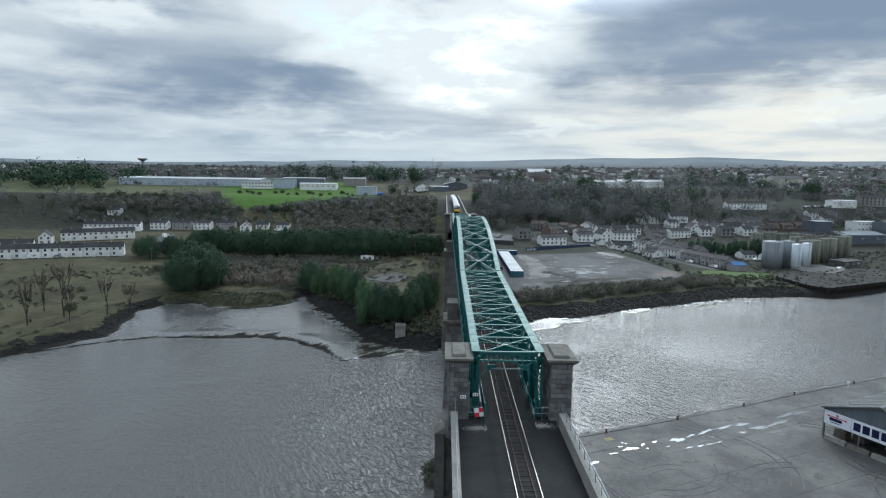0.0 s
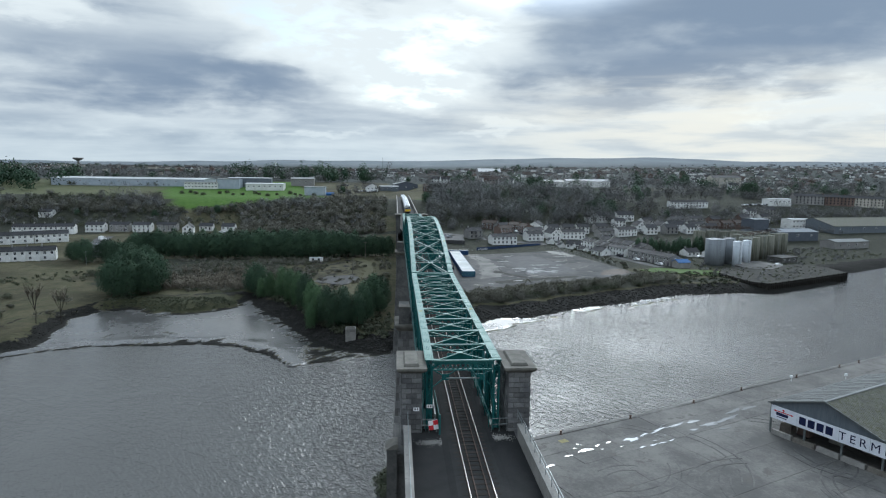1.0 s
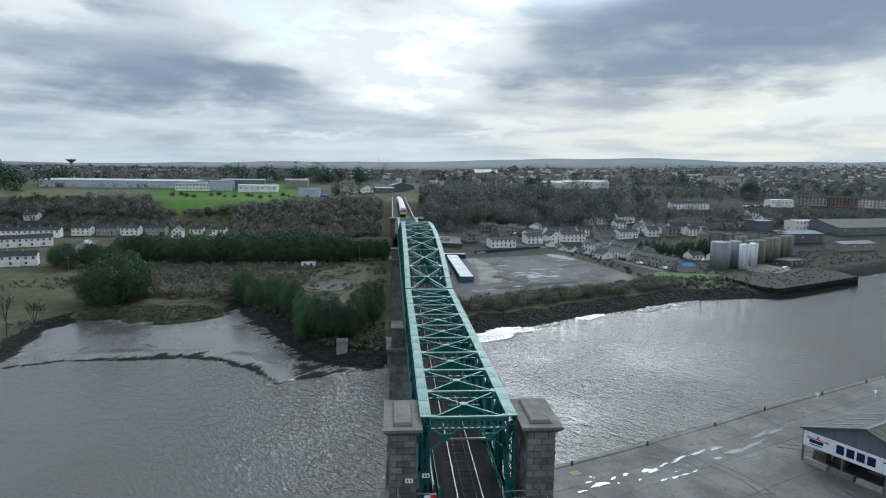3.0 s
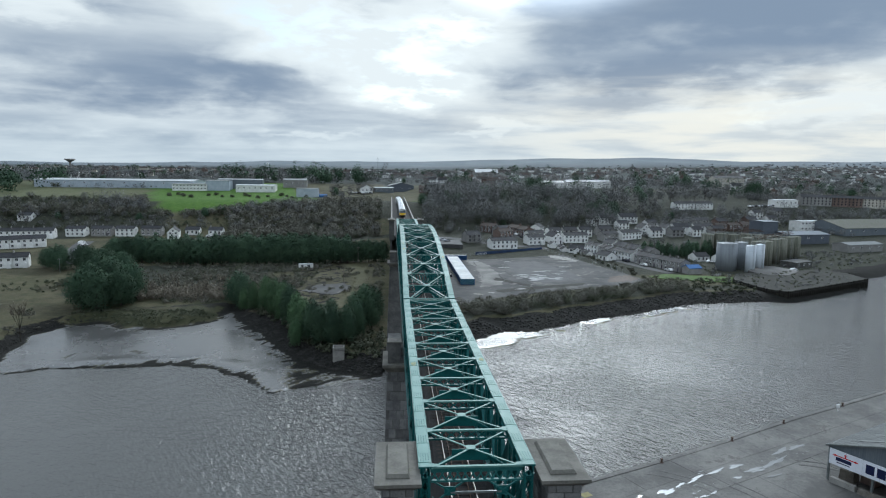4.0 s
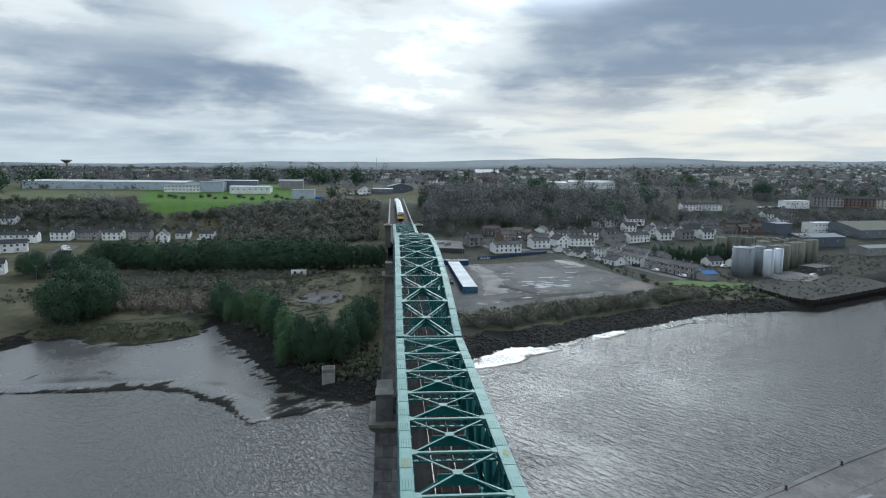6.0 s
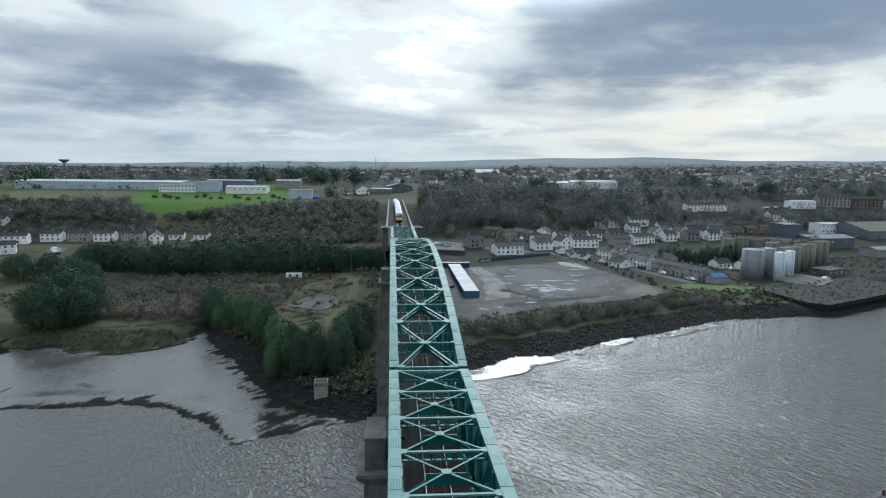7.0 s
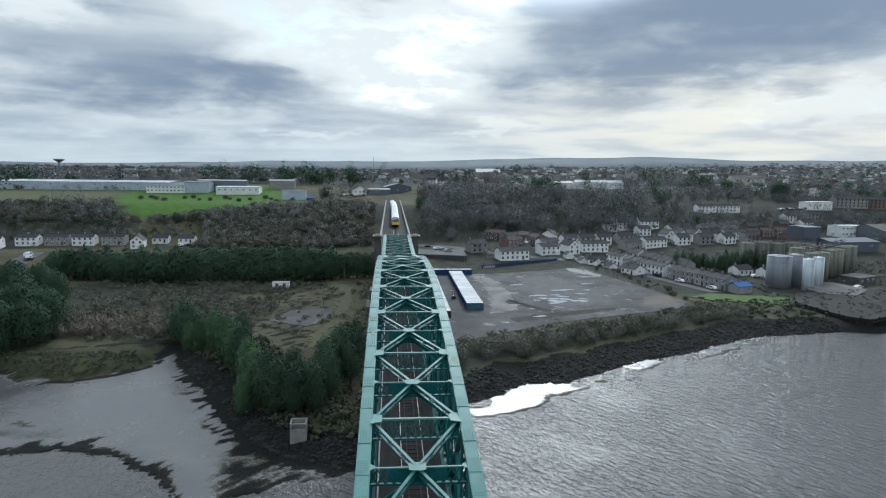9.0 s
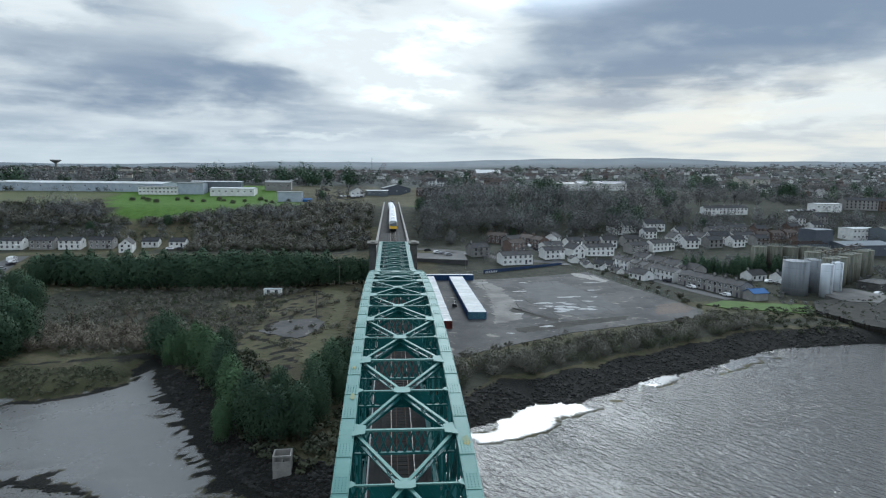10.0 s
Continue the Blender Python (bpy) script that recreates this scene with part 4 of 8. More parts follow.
        if arched:
            put("cross_strut", Shape().beam((xl, mid, zm + 0.0), (xr, mid, zm + 0.0), 0.11, 0.06, (0, 1, 0)), M["chord"])
            for s, x in ((1, xl - 0.05), (-1, xr + 0.05)):
                put("gusset_plate", Shape().prism([(x, mid - 0.42), (x + s * 0.34, mid - 0.1), (x + s * 0.34, mid + 0.1), (x, mid + 0.42)][::s], zm + 0.035, zm + 0.07), M["chord"])
            # crossed sway bracing below the plate
            put("sway_plate", Shape().box(-0.45, mid - 0.02, zm - 0.95, 0.49, mid + 0.02, zm - 0.05), dark)
            for s in (-1, 1):
                web = [(0.02 + s * 0.47, zm - 0.06), (0.02 + s * 1.5, zm - 0.06), (0.02 + s * 1.5, zm - 0.7), (0.02 + s * 1.1, zm - 0.75), (0.02 + s * 0.47, zm - 0.80)]
                put("web_plate", Shape().add([(x, mid - 0.015, z) for x, z in web] + [(x, mid + 0.015, z) for x, z in web], [(0, 1, 2, 3, 4), (9, 8, 7, 6, 5)] + [((i + 1) % 5, i, i + 5, (i + 1) % 5 + 5) for i in range(5)]), dark)
            put("lattice_strut", lattice_frame(inner_l + 0.3, inner_r - 0.3, mid, zm - 0.06, 0.8, 12), dark)
            for s in (-1, 1):
                put("knee_brace", laced((0.02, mid, zm - 0.5), (0.02 + s * 2.55, mid, zm - 2.4), 0.16, 0.2, (0, 1, 0), 7), dark)
        else:
            put("sway_plate", Shape().box(-1.05, mid - 0.02, zm - 0.72, 1.09, mid + 0.02, zm - 0.05), dark)
            for s in (-1, 1):
                put("sway_brace", laced((0.02 + s * 1.0, mid, zm - 0.5), (0.02 + s * 2.6, mid, zm - 1.5), 0.12, 0.16, (0, 1, 0), 6), dark)
            put("knee_brace", laced((xl, mid, zm - 0.1), (xl + 0.05, mid, DECK + 0.2), 0.18, 0.18, (0, 1, 0), 8), dark)
            put("knee_brace", laced((xr, mid, zm - 0.1), (xr - 0.05, mid, DECK + 0.2), 0.18, 0.18, (0, 1, 0), 8), dark)
    # portal bracing at both ends
    for y in (y0 + 0.3, y1 - 0.3):
        if not arched:
            for s, x in ((1, inner_l), (-1, inner_r)):
                c = Vector((x + s * 1.35, y, 34.45))
                for tip in ((x + s * 0.3, y, 35.1), (x + s * 0.3, y, 33.6), (x + s * 2.3, y, 35.1)):
                    put("portal_brace", Shape().beam(c, tip, 0.10, 0.07, (0, 1, 0)), teal)
                put("portal_plate", Shape().prism([(c.x - 0.3, c.y - 0.03), (c.x + 0.3, c.y - 0.03), (c.x + 0.3, c.y + 0.03), (c.x - 0.3, c.y + 0.03)], c.z - 0.25, c.z + 0.25), dark)
            put("portal_tie", Shape().beam((inner_l + 1.4, y, 34.35), (inner_r - 1.4, y, 34.35), 0.09, 0.10, (0, 1, 0)), M["galv"])
            put("portal_girder", Shape().box(inner_l + 0.3, y - 0.12, 35.56, inner_r - 0.3, y - 0.09, 35.86), teal)
    # floor
    floor = Shape().box(inner_l + 0.35, y0, DECK - 0.45, inner_r - 0.35, y1, DECK - 0.18)
    put("floor_plate", floor, M["ballast"], lab="dark sooty deck floor")
    for k in range(panels * 2 + 1):
        y = y0 + (y1 - y0) * k / (panels * 2)
        put("cross_girder", Shape().box(inner_l, max(y - 0.12, y0), DECK - 0.95, inner_r, min(y + 0.12, y1), DECK - 0.46), dark)
    # walkway rails inside the trusses
    for x in (inner_l + 0.55, inner_r - 0.55):
        rail = Shape()
        rail.beam((x, y0 + 0.1, DECK + 1.0), (x, y1 - 0.1, DECK + 1.0), 0.10, 0.08, (1, 0, 0))
        rail.beam((x, y0 + 0.1, DECK + 0.5), (x, y1 - 0.1, DECK + 0.5), 0.05, 0.05, (1, 0, 0))
        for k in range(panels * 2 + 1):
            y = y0 + 0.15 + (y1 - y0 - 0.3) * k / (panels * 2)
            rail.beam((x, y, DECK - 0.2), (x, y, DECK + 1.0), 0.06, 0.06, (1, 0, 0))
        put("walkway_rail", rail, M["galv"] if x < 0 else dark, lab="pale steel walkway rail" if x < 0 else "teal walkway rail")
    return g


def primer_patch(x, y, arched, long, wide, seed):
    rng = random.Random(seed)
    z, dz = top_of(y, arched), top_of(y + 0.5, arched) - top_of(y - 0.5, arched)
    rim = [(x + wide * math.cos(a) * rng.uniform(0.6, 1.1), long * math.sin(a) * rng.uniform(0.6, 1.1)) for a in (2 * math.pi * k / 14 for k in range(14))]
    s = Shape().add([(px, y + py, z + 0.026 + dz * py) for px, py in rim] + [(px, y + py, z + 0.034 + dz * py) for px, py in rim], [tuple(range(14))[::-1], tuple(range(14, 28))] + [(i, (i + 1) % 14, 14 + (i + 1) % 14, 14 + i) for i in range(14)])
    solid("primer_patch", s, M["yellow_lichen"], "flaking yellow primer on the bridge chord", "paint patch", "primer patches")


for spot in ((-2.70, 17.6, False, 0.62, 0.24, 1), (2.95, 18.6, False, 0.55, 0.2, 2), (2.96, 58.6, True, 0.5, 0.2, 3), (-2.62, 63.0, True, 0.4, 0.16, 4), (-2.72, 66.5, True, 0.3, 0.12, 5)):
    primer_patch(*spot)
build_girder(*SPANS[0], "flat-topped teal steel lattice girder on stone piers")
build_girder(*SPANS[1], "hog-backed teal steel lattice girder of the main span")
build_girder(*SPANS[2], "flat-topped teal steel lattice girder near the far bank")


def ashlar(parent, x0, y0, z0, x1, y1, z1, course, long, seed, faces="nwse", name="block"):
    """Faces a body with single blocks, courses broken by half a block. Pieces share a few meshes."""
    rng = random.Random(seed)
    store = {}

    def piece(w, h, t):
        key = (round(w, 2), round(h, 2))
        if key not in store:
            b = 0.02
            store[key] = Shape().add([(-w / 2, 0, -h / 2), (w / 2, 0, -h / 2), (w / 2, 0, h / 2), (-w / 2, 0, h / 2), (-w / 2 + b, -t, -h / 2 + b), (w / 2 - b, -t, -h / 2 + b), (w / 2 - b, -t, h / 2 - b), (-w / 2 + b, -t, h / 2 - b)],
                                     [(4, 5, 6, 7), (0, 1, 5, 4), (1, 2, 6, 5), (2, 3, 7, 6), (3, 0, 4, 7)]).mesh(name, M["stone"])
        return store[key]

    rows = max(int(round((z1 - z0) / course)), 1)
    h = (z1 - z0) / rows
    for face, turn, ax, ay, span, sx, sy in (("s", 0, x0, y0, x1 - x0, 1, 0), ("e", 90, x1, y0, y1 - y0, 0, 1), ("n", 180, x1, y1, x1 - x0, -1, 0), ("w", -90, x0, y1, y1 - y0, 0, -1)):
        if face not in faces:
            continue
        cols = max(int(round(span / long)), 1)
        w = span / cols
        for r in range(rows):
            cuts = [w * k for k in range(cols + 1)] if r % 2 == 0 else [0] + [w * (k + 0.5) for k in range(cols)] + [span]
            for a, b in zip(cuts, cuts[1:]):
                m = (a + b) / 2
                ob = new(name, piece(b - a - 0.03, h - 0.03, 0.05))
                ob.parent = parent
                proud = rng.uniform(-0.012, 0.012)
                nx, ny = math.sin(radians(turn)), -math.cos(radians(turn))
                ob.matrix_basis = pose(ax + sx * m + nx * proud, ay + sy * m + ny * proud, z0 + h * (r + 0.5), 0, 0, turn)


def build_tower(x0, x1, y0, y1, detail, label):
    t = thing("stone_tower", label, "bridge tower", (0, 0, 0), group="stone towers of the viaduct")
    part("core", Shape().box(x0 + 0.03, y0 + 0.03, DECK - 1.2, x1 - 0.03, y1 - 0.03, 35.3), M["stone_wall"], t)
    part("cornice", Shape().hexa([(x0 - 0.1, y0 - 0.1, 35.15), (x1 + 0.1, y0 - 0.1, 35.15), (x1 + 0.1, y1 + 0.1, 35.15), (x0 - 0.1, y1 + 0.1, 35.15), (x0 - 0.42, y0 - 0.42, 35.42), (x1 + 0.42, y0 - 0.42, 35.42), (x1 + 0.42, y1 + 0.42, 35.42), (x0 - 0.42, y1 + 0.42, 35.42)]), M["cap"], t)
    part("slab_edge", Shape().box(x0 - 0.42, y0 - 0.42, 35.42, x1 + 0.42, y1 + 0.42, 35.60), M["cap"], t)
    cx, cy, hx, hy = (x0 + x1) / 2, (y0 + y1) / 2, (x1 - x0) / 2, (y1 - y0) / 2
    part("cap_stone", Shape().box(cx - hx * 0.78, cy - hy * 0.9, 35.60, cx + hx * 0.78, cy + hy * 0.9, 35.66).hexa(
        [(cx - hx * 0.78, cy - hy * 0.9, 35.66), (cx + hx * 0.78, cy - hy * 0.9, 35.66), (cx + hx * 0.78, cy + hy * 0.9, 35.66), (cx - hx * 0.78, cy + hy * 0.9, 35.66),
         (cx - hx * 0.66, cy - hy * 0.84, 35.82), (cx + hx * 0.66, cy - hy * 0.84, 35.82), (cx + hx * 0.66, cy + hy * 0.84, 35.82), (cx - hx * 0.66, cy + hy * 0.84, 35.82)]), M["cap"], t, "lichen-stained pyramid cap stone")
    if detail:
        ashlar(t, x0, y0, DECK - 1.2, x1, y1, 35.15, 0.42, 0.85, int(x0 * 10))
    return t


build_tower(-4.95, -3.35, -0.7, 3.6, True, "grey ashlar tower with a weathered cap beside the near girder")
build_tower(3.75, 5.55, -0.7, 3.6, True, "grey ashlar tower with a weathered cap beside the near girder")
build_tower(-5.35, -3.75, 168.4, 172.4, False, "grey ashlar tower with a pale cap at the far abutment")
build_tower(3.75, 5.35, 168.4, 172.4, False, "grey ashlar tower with a pale cap at the far abutment")


def build_pier(y0, y1, base, label, blocks):
    p = thing("stone_pier", label, "bridge pier", (0, 0, 0), group="river piers")
    s = Shape()
    s.hexa([(-6.0, y0 - 0.7, base), (6.0, y0 - 0.7, base), (6.0, y1 + 0.7, base), (-6.0, y1 + 0.7, base), (-4.95, y0, 27.6), (4.95, y0, 27.6), (4.95, y1, 27.6), (-4.95, y1, 27.6)])
    part("shaft", s, M["stone_wall"], p)
    part("ledge", Shape().box(-5.55, y0 - 0.6, 28.3, 5.55, y1 + 0.6, 28.6).hexa([(-5.0, y0, 27.6), (5.0, y0, 27.6), (5.0, y1, 27.6), (-5.0, y1, 27.6), (-5.55, y0 - 0.6, 28.3), (5.55, y0 - 0.6, 28.3), (5.55, y1 + 0.6, 28.3), (-5.55, y1 + 0.6, 28.3)]), M["cap"], p)
    for x in (-4.9, 3.35):
        part("bearing_block", Shape().box(x, y0 + 0.2, 28.6, x + 1.55, y1 - 0.2, 31.1), M["stone_wall"], p)
        part("block_cap", Shape().box(x - 0.06, y0 + 0.1, 31.1, x + 1.61, y0 + 1.9, 31.22), M["cap"], p)
    part("bearing_shelf", Shape().box(-3.3, y0 + 0.2, 28.6, 3.3, y1 - 0.2, 29.3), M["stone_wall"], p)
    if blocks:
        # courses of the shaft seen from above
        for k in range(26):
            z = base + (27.6 - base) * k / 26
            u = k / 26
            xx, ya = 6.0 - 1.05 * u, y0 - 0.7 * (1 - u)
            n = 12
            for j in range(n):
                a = -xx + 2 * xx * (j + 0.5 * (k % 2)) / n
                b = min(a + 2 * xx / n - 0.05, xx)
                if b - a > 0.2:
                    part("block", Shape().box(a, ya - 0.06 - 0.03 * ((j * 7 + k * 3) % 3), z + 0.03, b, ya + 0.1, z + (27.6 - base) / 26 - 0.03), M["stone"], p)


build_pier(41.0, 45.8, -3, "tall grey stone pier standing in the river", True)
build_pier(122.4, 127.0, -1, "tall grey stone pier standing on the far shore", False)
abut = thing("stone_abutment", "tall grey masonry pier carrying the near towers", "bridge pier")
part("shaft", Shape().hexa([(-6.3, -3.2, -2), (6.3, -3.2, -2), (6.3, 5.4, -2), (-6.3, 5.4, -2), (-5.5, -2.2, 27.5), (5.9, -2.2, 27.5), (5.9, 4.4, 27.5), (-5.5, 4.4, 27.5)]), M["stone_wall"], abut)
part("upper", Shape().box(-5.5, -2.2, 27.5, 5.9, 4.0, 29.0), M["stone_wall"], abut)
part("buttress", Shape().box(-6.1, -2.6, 20, -5.3, -1.2, 29.6), M["stone_wall"], abut)
part("buttress_cap", Shape().hexa([(-6.2, -2.7, 29.6), (-5.2, -2.7, 29.6), (-5.2, -1.1, 29.6), (-6.2, -1.1, 29.6), (-5.5, -2.6, 30.0), (-5.25, -2.6, 30.0), (-5.25, -1.2, 30.0), (-5.5, -1.2, 30.0)]), M["cap"], abut)


def arcade(name, y_start, count, pitch, label, ground):
    """A row of semicircular arches with piers, spandrels, deck and parapets."""
    v = thing(name, label, "viaduct", (0, y_start, 0), kind="structure")
    way = 1 if pitch > 0 else -1
    pitch = abs(pitch)
    r = (pitch - 2.6) / 2
    for k in range(count):
        a, b = way * k * pitch, way * (k + 1) * pitch
        lo, hi = min(a, b), max(a, b)
        mid = (lo + hi) / 2
        for x in (-4.6, 4.6):
            s = Shape()
            n = 16
            for i in range(n):
                t0, t1 = math.pi * i / n, math.pi * (i + 1) / n
                p0, p1 = (mid - r * math.cos(t0), 17.5 + r * math.sin(t0)), (mid - r * math.cos(t1), 17.5 + r * math.sin(t1))
                s.add([(x, p0[0], p0[1]), (x, p1[0], p1[1]), (x, p1[0], 29.0), (x, p0[0], 29.0)], [(0, 1, 2, 3)])
            part("spandrel", s, M["stone_wall"], v)
            ring = Shape()
            for i in range(n):
                t0, t1 = math.pi * i / n, math.pi * (i + 1) / n
                ring.hexa([(x - 0.1, mid - q * math.cos(t), 17.5 + q * math.sin(t)) for q, t in ((r, t0), (r + 0.8, t0), (r + 0.8, t1), (r, t1))] + [(x + 0.1, mid - q * math.cos(t), 17.5 + q * math.sin(t)) for q, t in ((r, t0), (r + 0.8, t0), (r + 0.8, t1), (r, t1))])
            part("arch_ring", ring, M["stone"], v)
        s = Shape()
        n = 16
        for i in range(n):
            t0, t1 = math.pi * i / n, math.pi * (i + 1) / n
            s.add([(-4.6, mid - r * math.cos(t0), 17.5 + r * math.sin(t0)), (4.6, mid - r * math.cos(t0), 17.5 + r * math.sin(t0)), (4.6, mid - r * math.cos(t1), 17.5 + r * math.sin(t1)), (-4.6, mid - r * math.cos(t1), 17.5 + r * math.sin(t1))], [(0, 1, 2, 3)])
        part("vault", s, M["stone_wall"], v)
        part("pier", Shape().box(-4.75, hi - 1.45 if way > 0 else lo - 1.45, ground, 4.75, hi + 1.45 if way > 0 else lo + 1.45, 17.5), M["stone_wall"], v)
        part("pier_strip", Shape().box(-5.0, (hi if way > 0 else lo) - 0.9, ground, 5.0, (hi if way > 0 else lo) + 0.9, 29.2), M["stone_wall"], v)
    total = way * count * pitch
    lo, hi = min(0, total), max(0, total)
    part("deck_slab", Shape().box(-4.7, lo, 29.0, 4.7, hi, DECK - 0.22), M["stone_wall"], v)
    for x in (-4.75, 4.3):
        part("parapet", Shape().box(x, lo, DECK - 0.3, x + 0.45, hi, DECK + 0.95), M["concrete_pale"], v)
        part("parapet_coping", Shape().box(x - 0.06, lo, DECK + 0.95, x + 0.51, hi, DECK + 1.1), M["concrete_pale"], v)
    part("trackbed", Shape().box(-4.3, lo, DECK - 0.22, 4.3, hi, DECK - 0.17), M["ballast"], v)
    return v


arcade("viaduct_far", 172.4, 12, 21.4, "grey masonry arches carrying the railway over the far bank", 0)
arcade("viaduct_near", -2.2, 8, -21.4, "grey masonry arches carrying the railway behind the quay", 2)
for y0, y1 in ((168.0, 172.4), (-2.2, 0.0)):
    solid("trackbed", Shape().box(-3.3 if y0 > 0 else -4.3, y0, DECK - 0.5, 3.3 if y0 > 0 else 4.3, y1, DECK - 0.17), M["ballast"], "dark ballast between the bridge towers", "track bed", kind="structure")


# ---- railway track ----
def build_track():
    y0, y1 = -170.0, 470.0
    t = thing("railway_track", "single railway track with polished rails and rusty inner guard rails", "railway track", (TRACK_X, 0, DECK), kind="structure")
    for x in (-0.83, 0.83):
        s = Shape()
        s.box(x - 0.028, y0, 0.10, x + 0.028, y1, 0.14)
        part("rail_head", s, M["rail"], t, "polished running rail")
        part("rail_web", Shape().box(x - 0.06, y0, -0.02, x + 0.06, y1, 0.02).box(x - 0.012, y0, 0.02, x + 0.012, y1, 0.10), M["rust"], t)
    for x in (-0.40, 0.40):
        part("guard_rail", Shape().box(x - 0.035, -60, 0.06, x + 0.035, 240, 0.10).box(x - 0.012, -60, -0.02, x + 0.012, 240, 0.06), M["rust"], t)
    for x, w, z in ((-1.62, 0.72, -0.028), (0.90, 0.72, -0.028), (-0.76, 0.32, -0.03), (0.44, 0.32, -0.03), (-0.36, 0.72, -0.045)):
        part("ballast_strip", Shape().box(x, y0, -0.17, x + w, y1, z), M["ballast"], t)
    for e in (-1, 1):
        part("ballast_shoulder", Shape().add([(e * 1.62, y0, -0.03), (e * 2.1, y0, -0.165), (e * 2.1, y1, -0.165), (e * 1.62, y1, -0.03)], [(0, 1, 2, 3)[::-e]]), M["ballast"], t)
    mesh = Shape().box(-1.3, -0.125, -0.16, 1.3, 0.125, -0.02).mesh("sleeper", M["sleeper"])
    rest = Shape()
    n = 0
    y = y0
    while y < y1:
        if -45 < y < 150:
            ob = new("sleeper", mesh)
            ob.parent = t
            ob.location = (0.02 * math.sin(y * 7), y, 0)
            n += 1
        else:
            rest.box(-1.3, y - 0.125, -0.16, 1.3, y + 0.125, -0.02)
        y += 0.68
    part("sleepers", rest, M["sleeper"], t, kind="stuff")


build_track()
# gravel patches beside the track
for x, y in ((-2.6, -2.6), (2.9, -1.9)):
    rng = random.Random(int(x * 10))
    s = Shape()
    for k in range(900):
        a, r = rng.uniform(0, 6.28), abs(rng.gauss(0, 1))
        cx, cy, q = x + r * 0.75 * math.cos(a), y + r * 0.33 * math.sin(a), rng.uniform(0.015, 0.035)
        s.add([(cx - q, cy - q, DECK - 0.17), (cx + q, cy - q, DECK - 0.17), (cx + q, cy + q, DECK - 0.17), (cx - q, cy + q, DECK - 0.17), (cx, cy, DECK - 0.17 + q)], [(0, 1, 4), (1, 2, 4), (2, 3, 4), (3, 0, 4)])
    solid("gravel_patch", s, M["concrete_pale"], "pale spilt gravel on the dark ballast", "gravel", kind="stuff")

# rails, posts and signs at the near end
def handrail(name, pts, posts, high, label):
    h = thing(name, label, "handrail")
    for z in (high, high * 0.55):
        for a, b in zip(pts, pts[1:]):
            part("bar", Shape().tube((a[0], a[1], a[2] + z), (b[0], b[1], b[2] + z), 0.03, sides=6), M["galv"], h)
    for a, b in zip(pts, pts[1:]):
        for k in range(posts):
            u = k / max(posts - 1, 1)
            p = Vector(a).lerp(Vector(b), u)
            part("post", Shape().tube(p, p + Vector((0, 0, high)), 0.028, sides=6), M["galv"], h)


handrail("handrail", [(-4.52, -22, DECK + 1.1), (-4.45, -1.2, DECK + 1.1)], 11, 0.75, "thin galvanised handrail on the stone parapet")
handrail("handrail", [(4.52, -22, DECK + 1.1), (4.52, -0.9, DECK + 0.9)], 14, 0.85, "thin galvanised handrail on the stone parapet")
handrail("gate_rail", [(2.4, -0.9, DECK - 0.1), (3.7, -0.8, DECK - 0.1)], 3, 1.1, "low galvanised barrier at the foot of the portal")
handrail("gate_rail", [(-3.3, -0.9, DECK - 0.1), (-2.1, -0.9, DECK - 0.1)], 3, 1.1, "low galvanised barrier at the foot of the portal")
part_of = thing("walkway_fence", "teal steel fence along the walkway entrance", "fence", (-1.85, 0, DECK))
part("panel", Shape().beam((0, -1.1, 0.6), (-0.1, 4.5, 1.0), 0.06, 1.1, (1, 0, 0)), M["teal"], part_of)
part("post", Shape().box(-0.06, -1.2, -0.2, 0.06, -1.05, 1.5), M["teal"], part_of)
board = thing("checker_board", "red and white chequered marker board on the bridge portal", "marker board", (-2.36, -0.98, DECK + 0.56), turn=4)
board.matrix_world = board.matrix_world @ pose(0, 0, 0, 0, -7, 0) @ Matrix.Diagonal((0.86, 1, 0.86, 1))
part("back", Shape().box(-0.46, 0.0, -0.46, 0.46, 0.03, 0.46), M["white_paint"], board)
for x, z, m in ((-0.45, 0.0, "white_paint"), (0.0, 0.0, "red"), (-0.45, -0.45, "red"), (0.0, -0.45, "white_paint")):
    part("square", Shape().box(x, -0.02, z, x + 0.45, 0.0, z + 0.45), M[m], board)
for x, y, z in ((-3.75, -0.80, DECK + 1.85), (-2.65, -0.2, DECK + 1.85)):
    plate = thing("bridge_plate", "small white plate with dark marks on the bridge", "sign", (x, y, z), group="bridge plates")
    part("board", Shape().box(-0.24, -0.02, -0.14, 0.24, 0.0, 0.14), M["white_paint"], plate)
    for dx in (-0.1, 0.1):
        part("mark", Shape().box(dx - 0.05, -0.03, -0.08, dx + 0.05, -0.02, 0.08), M["black"], plate)

